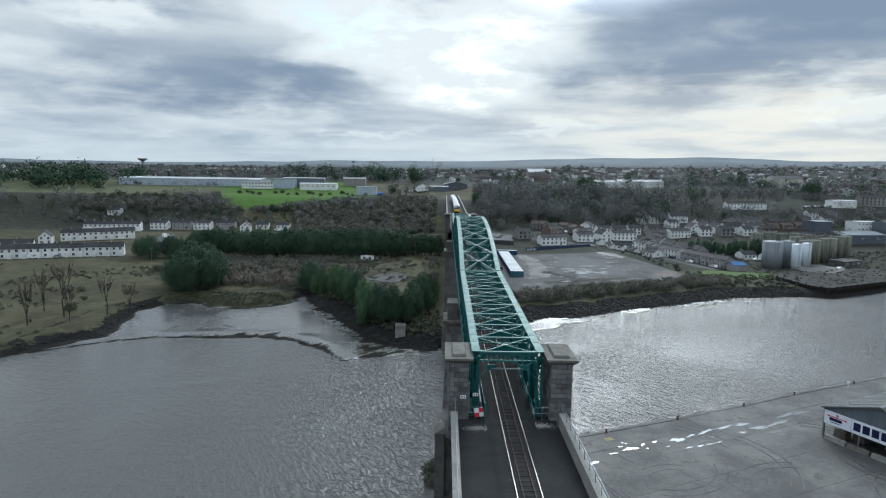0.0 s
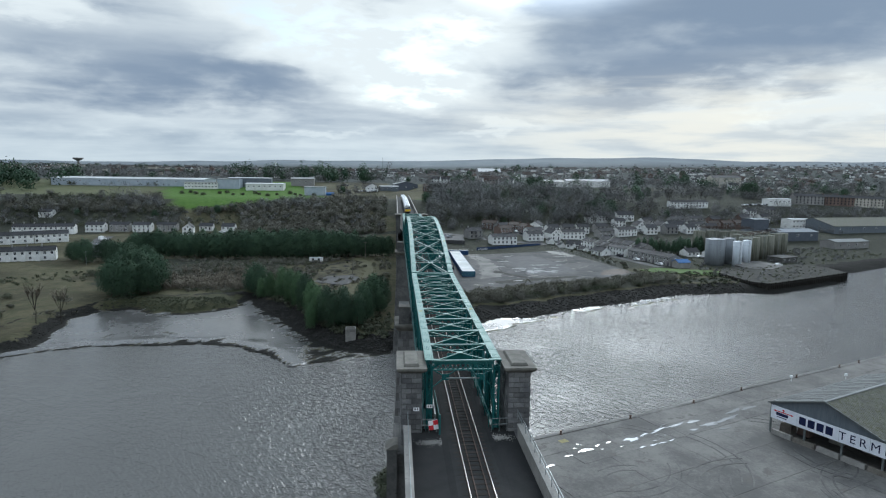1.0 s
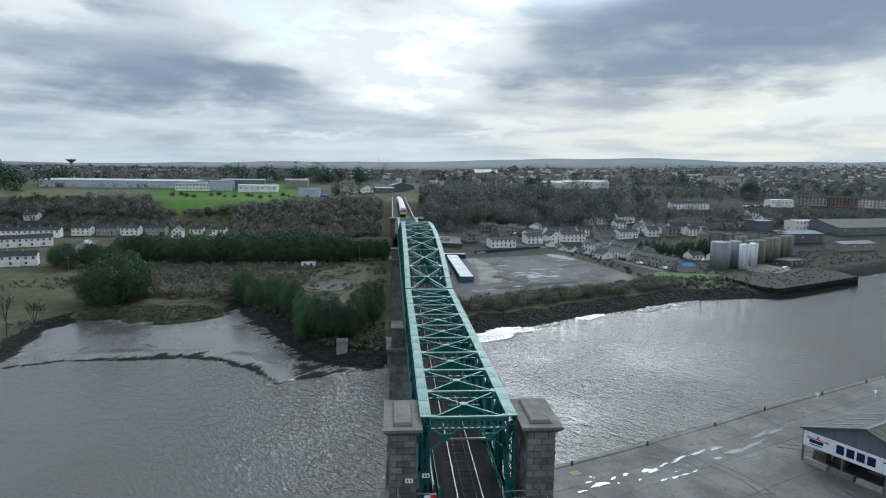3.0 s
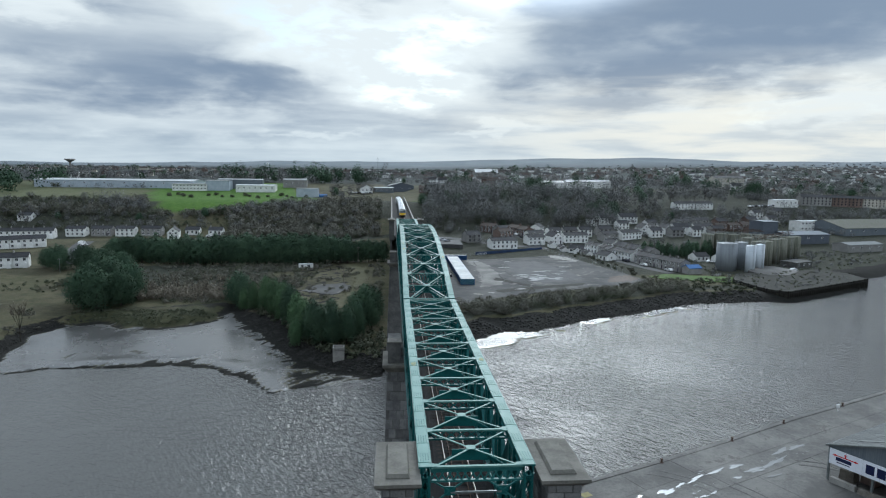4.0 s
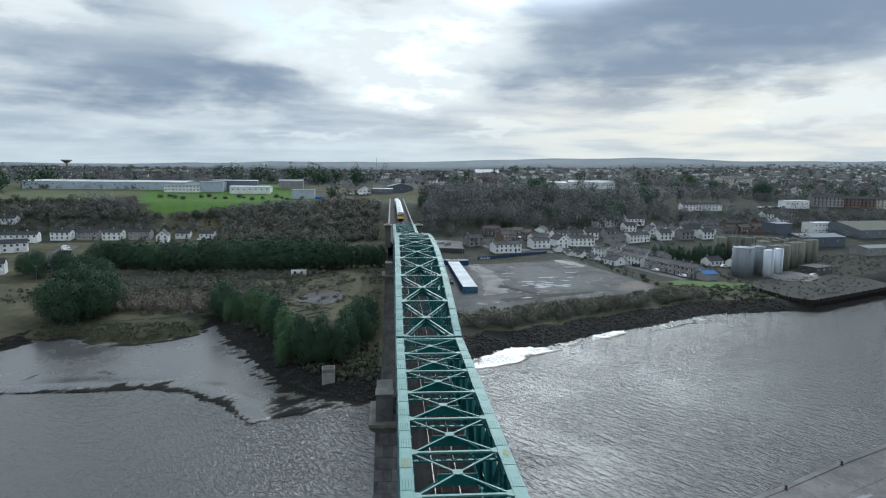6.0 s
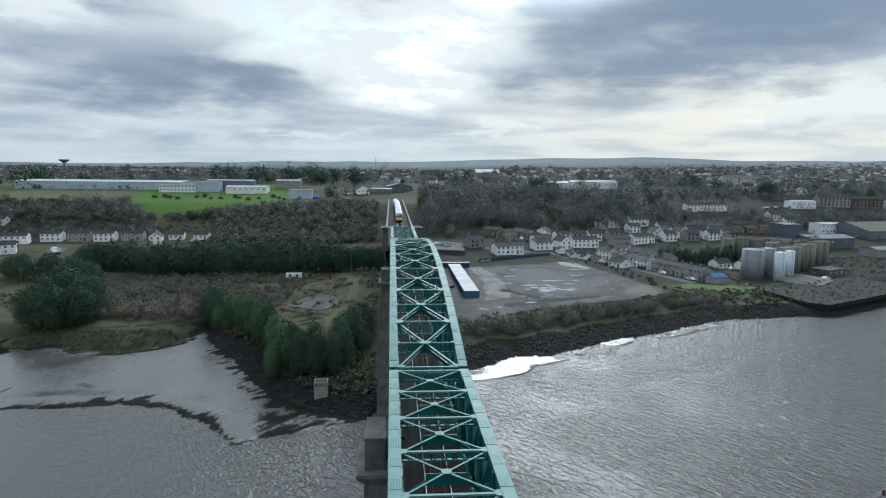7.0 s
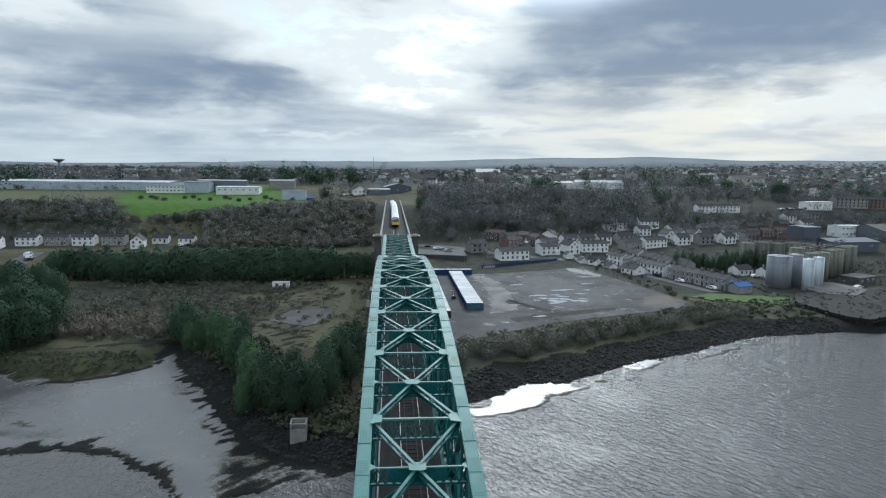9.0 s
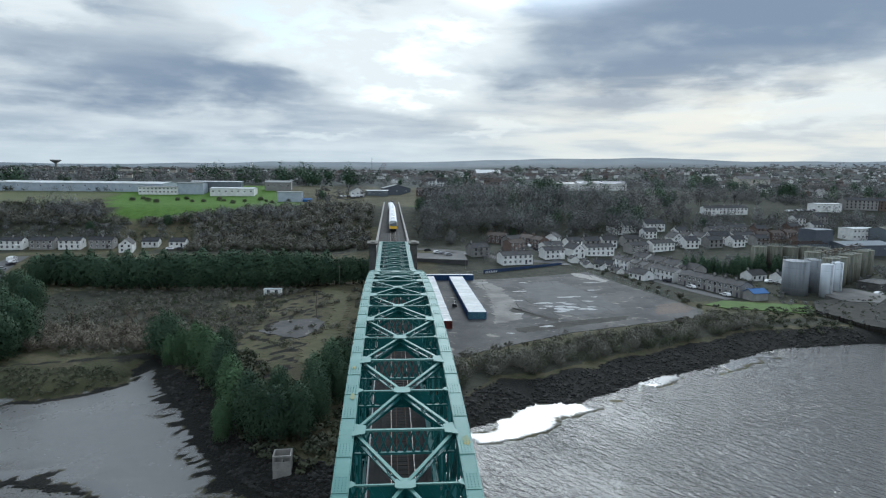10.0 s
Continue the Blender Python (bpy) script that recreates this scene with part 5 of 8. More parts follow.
# ---- trees and scrub ----
def leaf_cloud(seed, lobes, count, size, thin=1.0, axis=0.0):
    """Corners of leaf sprays on the outside of several lobes, (x, y, z, rx, rz) each: four corners a spray, with the normals of the crown."""
    rng = np.random.default_rng(seed)
    lobes = np.array(lobes, float)
    weight = lobes[:, 3] * lobes[:, 4]
    pick = lobes[rng.choice(len(lobes), count, p=weight / weight.sum())]
    u, a = rng.uniform(-0.75, 1, count), rng.uniform(0, 2 * np.pi, count)
    q = np.sqrt(np.maximum(1 - u * u, 0))
    n = np.stack([q * np.cos(a), q * np.sin(a), u], 1)
    depth = 1 - 0.35 * rng.random(count) ** 2 + rng.uniform(-0.02, 0.12, count)
    c = pick[:, :3] + n * pick[:, [3, 3, 4]] * depth[:, None]
    t = np.cross(n, rng.uniform(-1, 1, (count, 3)))
    t /= np.linalg.norm(t, axis=1, keepdims=True) + 1e-9
    b = np.cross(n, t) + n * rng.uniform(-0.7, 0.7, (count, 1))
    b /= np.linalg.norm(b, axis=1, keepdims=True) + 1e-9
    w = size * rng.uniform(0.55, 1.3, (count, 1))
    t, b = t * w * 0.5 * thin, b * w * 0.75
    corners = np.stack([c - t - b * 0.4, c + t - b * 0.4, c + t * 0.5 + b, c - t * 0.5 + b], 1).reshape(-1, 3)
    soft = n + rng.uniform(-0.2, 0.2, (count, 3)) + np.array([0, 0, 0.3])
    if axis:
        soft = soft * 0.6 + np.stack([c[:, 0], c[:, 1], (c[:, 2] - axis) * 0.5], 1) / (np.hypot(c[:, 0], c[:, 1])[:, None] + 0.8) * 0.8
    soft /= np.linalg.norm(soft, axis=1, keepdims=True)
    return np.concatenate([corners, np.repeat(soft, 4, 0)], 1)


def quad_mesh(name, corners, mat):
    """A mesh of separate quads, four corners each, shaded by the normals that follow the corners."""
    me = bpy.data.meshes.new(name)
    n = len(corners) // 4
    me.vertices.add(4 * n)
    me.vertices.foreach_set("co", np.ascontiguousarray(corners[:, :3], np.float32).ravel())
    me.loops.add(4 * n)
    me.loops.foreach_set("vertex_index", np.arange(4 * n, dtype=np.int32))
    me.polygons.add(n)
    me.polygons.foreach_set("loop_start", np.arange(0, 4 * n, 4, dtype=np.int32))
    me.materials.append(mat)
    me.update(calc_edges=True)
    me.polygons.foreach_set("use_smooth", np.ones(n, bool))
    if corners.shape[1] > 6:
        me.attributes.new("tint", "FLOAT", "POINT").data.foreach_set("value", np.ascontiguousarray(corners[:, 6], np.float32))
    me.normals_split_custom_set_from_vertices(corners[:, 3:6].tolist())
    return me


def evergreen_meshes(seed, high, wide, cone, count, size, mat, thin=0.7):
    rng = random.Random(seed)
    lobes = []
    for k in range(26):
        u = (k + 0.5) / 26
        z = high * (0.10 + 0.86 * u)
        reach = wide / 2 * ((1 - u) ** 0.75 * 1.05 + 0.08 if cone else (0.82 + 0.5 * u if u < 0.36 else math.cos((u - 0.36) / 0.64 * 1.45) ** 0.7))
        a = k * 2.4 + rng.uniform(-0.4, 0.4)
        r = reach * rng.uniform(0.42, 0.62)
        lobes.append((math.cos(a) * (reach - r * 0.7), math.sin(a) * (reach - r * 0.7), z, r, r * rng.uniform(0.8, 1.3)))
    lobes += [(0, 0, high * 0.40, wide * 0.40, high * 0.34), (0, 0, high * 0.62, wide * 0.30, high * 0.30)] * 2
    trunk = Shape().tube((0, 0, -0.5), (0, 0, high * 0.55), wide * 0.045, wide * 0.02, 7)
    for k in range(9):
        a, z = k * 2.4, high * (0.2 + 0.07 * k)
        r = wide * 0.28 * (1 - z / high) + 0.4
        trunk.tube((0, 0, z), (math.cos(a) * r, math.sin(a) * r, z + 0.5), wide * 0.012, wide * 0.005, 4, caps=False)
        trunk.f.append((7, 10, len(trunk.v) - 8))
        trunk.m.append(0)
    return trunk.mesh("trunk", M["bark"]), quad_mesh("crown", leaf_cloud(seed, lobes, count, size, thin, high * 0.45), mat)


def bare_meshes(seed, high, wide, twigs, mat, trunk_r=0.2, ivy=False):
    """Trunk and limbs in one mesh, the spray of twigs in another."""
    rng = random.Random(seed)
    wood, spray = Shape(), []
    fork = high * rng.uniform(0.18, 0.3)
    wood.tube((0, 0, -0.5), (rng.uniform(-0.2, 0.2), rng.uniform(-0.2, 0.2), fork), trunk_r, trunk_r * 0.75, 6)
    tips = []
    for k in range(6):
        a = k * 1.05 + rng.uniform(-0.3, 0.3)
        lean = rng.uniform(0.25, 0.9)
        mid = Vector((math.cos(a) * wide * 0.2 * lean, math.sin(a) * wide * 0.2 * lean, fork + (high - fork) * rng.uniform(0.3, 0.45)))
        wood.tube((0, 0, fork - 0.1), mid, trunk_r * 0.5, trunk_r * 0.28, 5, caps=False)
        for j in range(4):
            b = a + rng.uniform(-0.9, 0.9)
            end = mid + Vector((math.cos(b) * wide * 0.24 * rng.uniform(0.4, 1.1), math.sin(b) * wide * 0.24 * rng.uniform(0.4, 1.1), (high - mid.z) * rng.uniform(0.25, 0.85)))
            wood.tube(mid, end, trunk_r * 0.24, trunk_r * 0.09, 4, caps=False)
            tips.append((mid, end))
    for _ in range(twigs):
        m, e = rng.choice(tips)
        p = m.lerp(e, rng.uniform(0.25, 1.0))
        way = ((e - m).normalized() + Vector((rng.uniform(-1, 1), rng.uniform(-1, 1), rng.uniform(-0.3, 0.9))) * 0.9).normalized()
        q = p + way * rng.uniform(0.5, 1.5) * wide * 0.13
        w = way.cross(Vector((rng.uniform(-1, 1), rng.uniform(-1, 1), rng.uniform(-1, 1)))).normalized() * wide * 0.0045
        out = (p - Vector((0, 0, high * 0.4))).normalized() + Vector((0, 0, 0.4))
        if (w.cross(way)).dot(out) < 0:
            w = -w
        spray += [(*c, *out) for c in (p - w, p + w, q + w * 0.4, q - w * 0.4)]
    return wood.mesh("trunk", M["bark"]), quad_mesh("crown", np.array(spray), mat)


def plant(kind_name, meshes, x, y, scale, turn, label, category, group, squash=1.0, z=None):
    ob = thing(kind_name, label, category, group=group)
    h = height_at(x, y) if z is None else z
    ob.matrix_world = pose(x, y, h, 0, 0, turn) @ Matrix.Diagonal((scale, scale, scale * squash, 1))
    part("trunk", meshes[0], None, ob)
    part("crown", meshes[1], None, ob)
    return ob


CYPRESS = [evergreen_meshes(k, 10.5, 6.6, False, 2600, 0.46, M["conifer"]) for k in (1, 2, 3)]
ROUND_FAR = [evergreen_meshes(k, 9, 8.0, False, 1700, 0.62, M["conifer"], 0.6) for k in (24, 25)]
ROUND = [evergreen_meshes(k, 9, 8.5, False, 6500, 0.34, M["conifer"], 0.6) for k in (4, 5)]
FRESH = [evergreen_meshes(k, 9.6, 5.0, False, 8000, 0.25, M["evergreen"], 0.55) for k in (6, 7)]
DARK = [evergreen_meshes(k, 10.2, 5.7, False, 8000, 0.26, M["conifer"], 0.55) for k in (8, 9, 10)]
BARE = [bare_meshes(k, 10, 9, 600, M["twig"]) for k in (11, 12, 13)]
PINE = [evergreen_meshes(k, 10.5, 5.2, True, 1300, 0.55, M["conifer"], 0.6) for k in (26, 27)]
BARE_THIN = [bare_meshes(k, 11, 5.5, 700, M["twig_pale"], 0.13) for k in (14, 15)]
BARE_BROWN = [bare_meshes(k, 4.0, 6.5, 1100, M["twig_brown"], 0.08) for k in (16, 17)]
BUSH = [evergreen_meshes(k, 2.6, 3.6, False, 700, 0.30, M["gorse"]) for k in (18, 19)]
tree_rng = random.Random(77)

# dark evergreens on the wooded spit beside the bay
for k, (x, y, s, m) in enumerate([(-60, 198, 1.05, ROUND[0]), (-52, 186, 0.85, FRESH[0]), (-47, 182, 1.0, FRESH[1]), (-43, 176, 1.02, FRESH[0]), (-39.5, 170, 1.0, FRESH[1]), (-36, 164, 1.0, DARK[0]), (-33, 157, 0.98, FRESH[0]), (-30, 150, 0.95, FRESH[1]),
                                  (-27, 145, 0.95, DARK[1]), (-24, 141, 0.9, DARK[2]), (-20.5, 139, 0.85, DARK[0]), (-17, 141, 0.85, DARK[1]), (-14.5, 148, 0.85, DARK[2]), (-13, 162, 1.0, DARK[1]), (-11.5, 170, 0.95, ROUND[1]), (-16, 157, 0.9, DARK[0]),
                                  (-22, 150, 0.85, DARK[2]), (-56, 189, 0.7, FRESH[1]), (-41, 184, 0.8, DARK[1]), (-31.5, 144, 0.7, FRESH[0]), (-10.5, 158, 0.75, DARK[0])]):
    plant("conifer", m, x, y, s * 1.18, 47 * k, "dense dark green conifer on the wooded shore", "tree", "conifers on the spit", 1.16)
for k, (x, y, s) in enumerate([(-112, 191, 1.2), (-105, 187, 1.3), (-99, 192, 1.2), (-106, 200, 1.4), (-116, 206, 1.2), (-100, 203, 1.3), (-111, 214, 1.3), (-124, 232, 1.2), (-132, 244, 1.3), (-120, 246, 1.1)]):
    plant("evergreen_tree", ROUND[k % 2], x, y, s, 61 * k, "broad dark evergreen tree beside the muddy bay", "tree", "broad evergreens by the bay", 1.25)
for k, (x, y, s) in enumerate([(-160, 272, 1.35), (-151, 276, 1.3), (-146, 285, 1.0), (-138, 270, 1.2), (-168, 279, 1.1), (-145, 296, 1.3)]):
    plant("evergreen_tree", ROUND[k % 2], x, y, s, 40 * k, "rounded dark evergreen tree near the white terrace", "tree", "trees near the terrace")
# tall screen of cypresses along the lane
k, x = 0, -146.0
while x < -8:
    y = 302 - 14 * smooth(-166, -90, x) + 12 * smooth(-60, -10, x)
    plant("cypress", CYPRESS[k % 3], x, y + tree_rng.uniform(-1, 1), (1.36 + 0.26 * float(smooth(-110, -60, x)) - 0.40 * float(smooth(-36, -26, x))) * tree_rng.uniform(0.95, 1.06), tree_rng.uniform(0, 360), "tall dark cypress in a dense screen", "tree", "screen of cypresses", 0.95)
    x += 3.7
    k += 1
for k in range(16):
    plant("cypress", PINE[k % 2], -142 + 7.6 * k, 300 + tree_rng.uniform(0, 6), 1.4 * tree_rng.uniform(0.9, 1.1), tree_rng.uniform(0, 360), "tall dark cypress in a dense screen", "tree", "screen of cypresses")
# bare poplars and alders on the field by the bay
for k, (x, y, s) in enumerate([(-131, 131, 0.9), (-127, 143, 1.15), (-121, 136, 0.75), (-116, 148, 0.8), (-138, 150, 0.9), (-112, 155, 0.75)]):
    plant("bare_tree", BARE_THIN[k % 2], x, y, s * 1.6, 70 * k, "slender leafless tree on rough grass", "tree", "leafless trees by the bay")
# pale leafless thicket behind the bay
for k in range(26):
    x, y = tree_rng.uniform(-96, -58), tree_rng.uniform(206, 226)
    plant("bare_sapling", BARE_THIN[k % 2], x, y, tree_rng.uniform(0.4, 0.75), tree_rng.uniform(0, 360), "thin pale leafless sapling in a thicket", "sapling", "pale thicket behind the bay")
# scrub: brambles and gorse on the rough ground
spots = [(tree_rng.uniform(-100, -20), tree_rng.uniform(212, 284)) for _ in range(52)] + [(tree_rng.uniform(-150, -112), tree_rng.uniform(150, 240)) for _ in range(16)]
for k, (x, y) in enumerate(spots):
    if -42 < x < -20 and 222 < y < 262:
        continue
    if k % 3:
        plant("bramble", BARE_BROWN[k % 2], x, y, tree_rng.uniform(0.4, 0.8), tree_rng.uniform(0, 360), "low brown leafless bramble on rough ground", "bush", "brambles", 0.7)
    else:
        plant("gorse_bush", BUSH[k % 2], x, y, tree_rng.uniform(0.7, 1.3), tree_rng.uniform(0, 360), "low dull green bush on rough ground", "bush", "scrub bushes", 0.8)
# hedge of scrub above the stony shore
for k in range(46):
    u = k / 45
    x = 12 + 104 * u + tree_rng.uniform(-1, 1)
    y = 181 + 49 * u + tree_rng.uniform(-3, 3) + 3 * math.sin(9 * u)
    m = BARE_BROWN if k % 2 else BUSH
    plant("shore_bush", m[(k // 2) % 2], x, y, tree_rng.uniform(0.5, 0.95) * (0.75 if k < 12 else 1), tree_rng.uniform(0, 360), "dull leafless bush above the stony shore", "bush", "bushes above the shore")
for k in range(22):
    x, y = 112 + tree_rng.uniform(-3, 6), 243 + 4.6 * k
    plant("shore_bush", (BUSH if k % 2 else BARE_BROWN)[k % 2], x - 0.11 * (y - 243), y, tree_rng.uniform(0.5, 0.9), 33 * k, "dull bush beside the yard fence", "bush", "bushes by the yard")
for k in range(26):
    plant("pine", PINE[k % 2], 142 + 2.2 * k + tree_rng.uniform(-1.5, 1.5), 318 + tree_rng.uniform(-6, 8) + 0.15 * k, tree_rng.uniform(0.75, 1.0), 33 * k, "dark green conifer behind the terrace", "tree", "conifers behind the terrace")

# leafless woods on the slopes
spots = []
while len(spots) < 215:
    x, y = tree_rng.uniform(-330, 300), tree_rng.uniform(385, 585)
    lawn = float(inside_distance(np.array([x]), np.array([y]), LAWN)[0])
    if lawn > -4 or abs(x - 0.3) < 13 + (y - 385) * 0.06:
        continue
    if x < -20 and (y > 470 or y < 408 + 0.0 * x) and not (x > -60):
        continue
    if x > 20 and not (x < 155 or y > 455) or (40 < x < 110 and y < 408) or (x > 100 and y < 425):
        continue
    if x > 225 and y < 515:
        continue
    spots.append((x, y))
for k, (x, y) in enumerate(spots):
    s = tree_rng.uniform(0.75, 1.3) * (1.0 if x > 0 else 0.72)
    if k % 9 == 0:
        plant("evergreen_tree", ROUND_FAR[k % 2], x, y, s * 0.9, tree_rng.uniform(0, 360), "dark evergreen among leafless woods", "tree", "evergreens in the woods")
    else:
        plant("bare_tree", BARE[k % 3], x, y, s, tree_rng.uniform(0, 360), "grey-brown leafless tree in a wooded slope", "tree", "leafless woods on the slopes")


for k, (x, y, s, tall) in enumerate([(121, 520, 1.9, 1.2), (128, 526, 1.7, 1.35), (115, 528, 1.5, 1.1), (160, 470, 1.5, 0.9), (169, 476, 1.6, 0.9), (178, 472, 1.4, 1.0), (352, 566, 1.7, 1.1), (362, 572, 1.5, 1.2), (352, 706, 1.7, 1.0), (438, 540, 1.3, 1.2), (60, 600, 1.5, 1.0)]):
    plant("evergreen_tree", ROUND_FAR[k % 2], x, y, s, 71 * k, "tall dark evergreen standing above leafless woods", "tree", "tall evergreens of the town", tall)


def woods(name, seed, count, area, size, mat, label, keep=None, squat=0.8, sprays=60, thin=1.0, leaf=0.42, lift=0.0):
    """Far woods as one mass of crowns made of leaf and twig sprays."""
    rng = random.Random(seed)
    sheets = []
    while len(sheets) < count:
        x, y = rng.uniform(area[0], area[1]), rng.uniform(area[2], area[3])
        if keep and not keep(x, y):
            continue
        h = height_at(x, y) + lift
        r = rng.uniform(0.6, 1.3) * size
        lobes = [(x + rng.uniform(-0.4, 0.4) * r, y + rng.uniform(-0.4, 0.4) * r, h + r * squat * rng.uniform(0.5, 1.1), r * rng.uniform(0.5, 0.75), r * squat * rng.uniform(0.5, 0.8)) for _ in range(4)]
        sheet = leaf_cloud(seed * 100003 + len(sheets), lobes, sprays, size * leaf, thin)
        sheets.append(np.concatenate([sheet, np.full((len(sheet), 1), rng.uniform(-0.38, 0.32))], 1))
    tagged(new(name, quad_mesh(name, np.concatenate(sheets), mat)), label, "woods", kind="stuff")


def off_lawn(x, y):
    return float(inside_distance(np.array([x]), np.array([y]), LAWN)[0]) < -5


def far_belt(x, y):
    return float(wobble(np.array([x]), np.array([y]), 70, 0.3)[0]) > -0.15 + 0.35 * (y > 1400)


woods("slope_scrub", 5, 820, (-300, -14, 384, 470), 3.3, M["twig_brown"], "grey-brown leafless scrub on the railway slope", lambda x, y: off_lawn(x, y) and y > 392 + (42 if x < -118 else 0) and (x > -205 or y < 448), 0.95, 105, 0.5, 0.24)
woods("slope_scrub", 15, 380, (-300, -14, 388, 470), 2.6, M["gorse"], "dull green scrub on the railway slope", lambda x, y: off_lawn(x, y) and y > 392 + (42 if x < -118 else 0), 0.8, 80, 0.7, 0.25)
def hanger(x, y):
    return not (40 < x < 110 and y < 418) and not (x > 110 and y < 440) and x - 0.3 > 17 + (y - 400) * 0.10


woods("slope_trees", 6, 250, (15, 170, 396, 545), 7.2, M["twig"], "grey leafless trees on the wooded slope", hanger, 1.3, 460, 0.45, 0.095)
woods("slope_trees", 61, 60, (15, 175, 400, 545), 5.6, M["gorse"], "dull olive ivy-clad trees on the wooded slope", hanger, 1.3, 330, 0.7, 0.105)
woods("slope_trees", 62, 22, (40, 180, 430, 545), 6.0, M["conifer"], "dark evergreens among the trees of the slope", hanger, 1.4, 380, 0.7, 0.105)
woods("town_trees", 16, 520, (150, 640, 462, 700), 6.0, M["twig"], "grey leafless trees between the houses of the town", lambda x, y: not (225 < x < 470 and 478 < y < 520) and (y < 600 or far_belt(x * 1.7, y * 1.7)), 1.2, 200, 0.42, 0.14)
woods("town_trees", 17, 60, (60, 600, 500, 760), 6.5, M["conifer"], "dark evergreens between the houses of the town", lambda x, y: not (225 < x < 470 and 478 < y < 520), 1.3, 200, 0.8, 0.16)
woods("town_trees", 19, 120, (205, 470, 440, 482), 3.6, M["twig"], "leafless trees on a terrace below the town", None, 1.0, 90, 0.45, 0.2)
woods("town_trees", 21, 150, (196, 470, 424, 492), 4.0, M["twig"], "leafless trees between the upper houses", lambda x, y: y > 432 + 0.06 * (x - 200) and not (225 < x < 300 and 478 < y), 1.1, 110, 0.45, 0.2)
woods("town_trees", 20, 60, (205, 470, 440, 482), 2.6, M["gorse"], "dull green bushes on a terrace below the town", None, 0.9, 70, 0.6, 0.3)
woods("garden_shrubs", 63, 170, (-300, -112, 406, 440), 2.1, M["gorse"], "dull green shrubs in the gardens behind the houses", off_lawn, 0.85, 110, 0.7, 0.2)
woods("garden_shrubs", 64, 70, (-300, -100, 408, 442), 3.2, M["twig"], "leafless garden trees behind the houses", off_lawn, 1.05, 170, 0.45, 0.17)
woods("garden_trees", 18, 190, (20, 330, 345, 460), 2.9, M["twig"], "small leafless garden trees between houses", lambda x, y: (y > 395 or x < 56 or 150 < x < 190) and not (x < 42 and y < 395), 1.0, 100, 0.45, 0.22)
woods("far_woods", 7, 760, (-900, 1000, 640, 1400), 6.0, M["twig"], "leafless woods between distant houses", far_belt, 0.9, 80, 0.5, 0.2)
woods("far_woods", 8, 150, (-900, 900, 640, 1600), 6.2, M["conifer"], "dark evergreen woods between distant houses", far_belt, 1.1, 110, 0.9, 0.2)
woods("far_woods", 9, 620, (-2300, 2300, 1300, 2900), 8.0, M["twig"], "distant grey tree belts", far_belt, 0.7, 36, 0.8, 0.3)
woods("far_woods", 28, 90, (-900, 1700, 1300, 2600), 7.5, M["conifer"], "distant dark evergreens", far_belt, 0.9, 60, 0.9, 0.25)
woods("far_woods", 29, 52, (-196, -34, 636, 720), 8.6, M["conifer"], "tall dark pines on the skyline behind the factory", None, 1.25, 200, 0.8, 0.15)
woods("far_woods", 30, 90, (-420, 0, 636, 760), 7.6, M["twig"], "leafless trees on the skyline behind the factory", None, 1.1, 120, 0.45, 0.18)
woods("wood_edge", 10, 150, (-660, -322, 520, 620), 11.0, M["conifer"], "dark evergreen wood beside a field", None, 0.95, 150, 0.7, 0.16)
woods("hedgerow", 12, 42, (-560, -205, 436, 460), 6.0, M["twig"], "leafless hedgerow with small trees below a field", None, 1.15, 210, 0.42, 0.15)
woods("hedgerow", 14, 40, (-560, -205, 430, 458), 4.6, M["gorse"], "dull evergreen trees in the hedgerow below a field", None, 1.1, 150, 0.7, 0.18)
woods("hedgerow", 13, 130, (-208, -60, 440, 462), 3.4, M["twig"], "leafless hedge below the mown lawn", off_lawn, 1.0, 110, 0.45, 0.22)
woods("field_hedge", 14, 90, (-330, -208, 566, 574), 3.2, M["gorse"], "dull green hedge in front of the long factory", None, 0.8, 70, 0.6, 0.25)


def rough_land(x, y):
    d = height_at(x, y, 3)
    return d > 8 and not (-45 + 0.1 * (y - 200) < x < -13 and 196 < y < 292 and wobble(np.array([x]), np.array([y]), 5, 2.0)[0] < 0.45) and float(wobble(np.array([x]), np.array([y]), 11, 4.0)[0]) > -0.35


woods("rough_scrub", 31, 1050, (-104, -8, 196, 288), 1.15, M["twig_brown"], "low brown brambles and dead bracken on rough ground", rough_land, 0.8, 54, 0.4, 0.34)
woods("rough_scrub", 32, 420, (-104, -8, 196, 288), 1.0, M["gorse"], "low dull green scrub on rough ground", rough_land, 0.8, 70, 0.6, 0.28)
woods("rough_scrub", 40, 240, (-140, -62, 228, 288), 1.1, M["twig_brown"], "low grey brambles before the cypress screen", None, 0.7, 54, 0.4, 0.34)
woods("rough_scrub", 41, 160, (-140, -40, 228, 288), 1.0, M["gorse"], "dull green scrub before the cypress screen", None, 0.8, 60, 0.6, 0.3)
woods("rough_scrub", 33, 420, (-240, -106, 120, 244), 0.9, M["gorse"], "low rough scrub on a grass field", lambda x, y: rough_land(x, y) and wobble(np.array([x]), np.array([y]), 16, 1.0)[0] > 0.1, 0.6, 40, 0.8, 0.36)
woods("dead_grass", 34, 260, (-100, -56, 200, 218), 1.5, M["twig_pale"], "pale dry reeds behind the bay", lambda x, y: True, 1.6, 60, 0.12, 0.7)


def shore_band(x, y):
    d = height_at(x, y, 3)
    return 13 < d < 25 and float(inside_distance(np.array([x]), np.array([y]), YARD)[0]) < -1.0


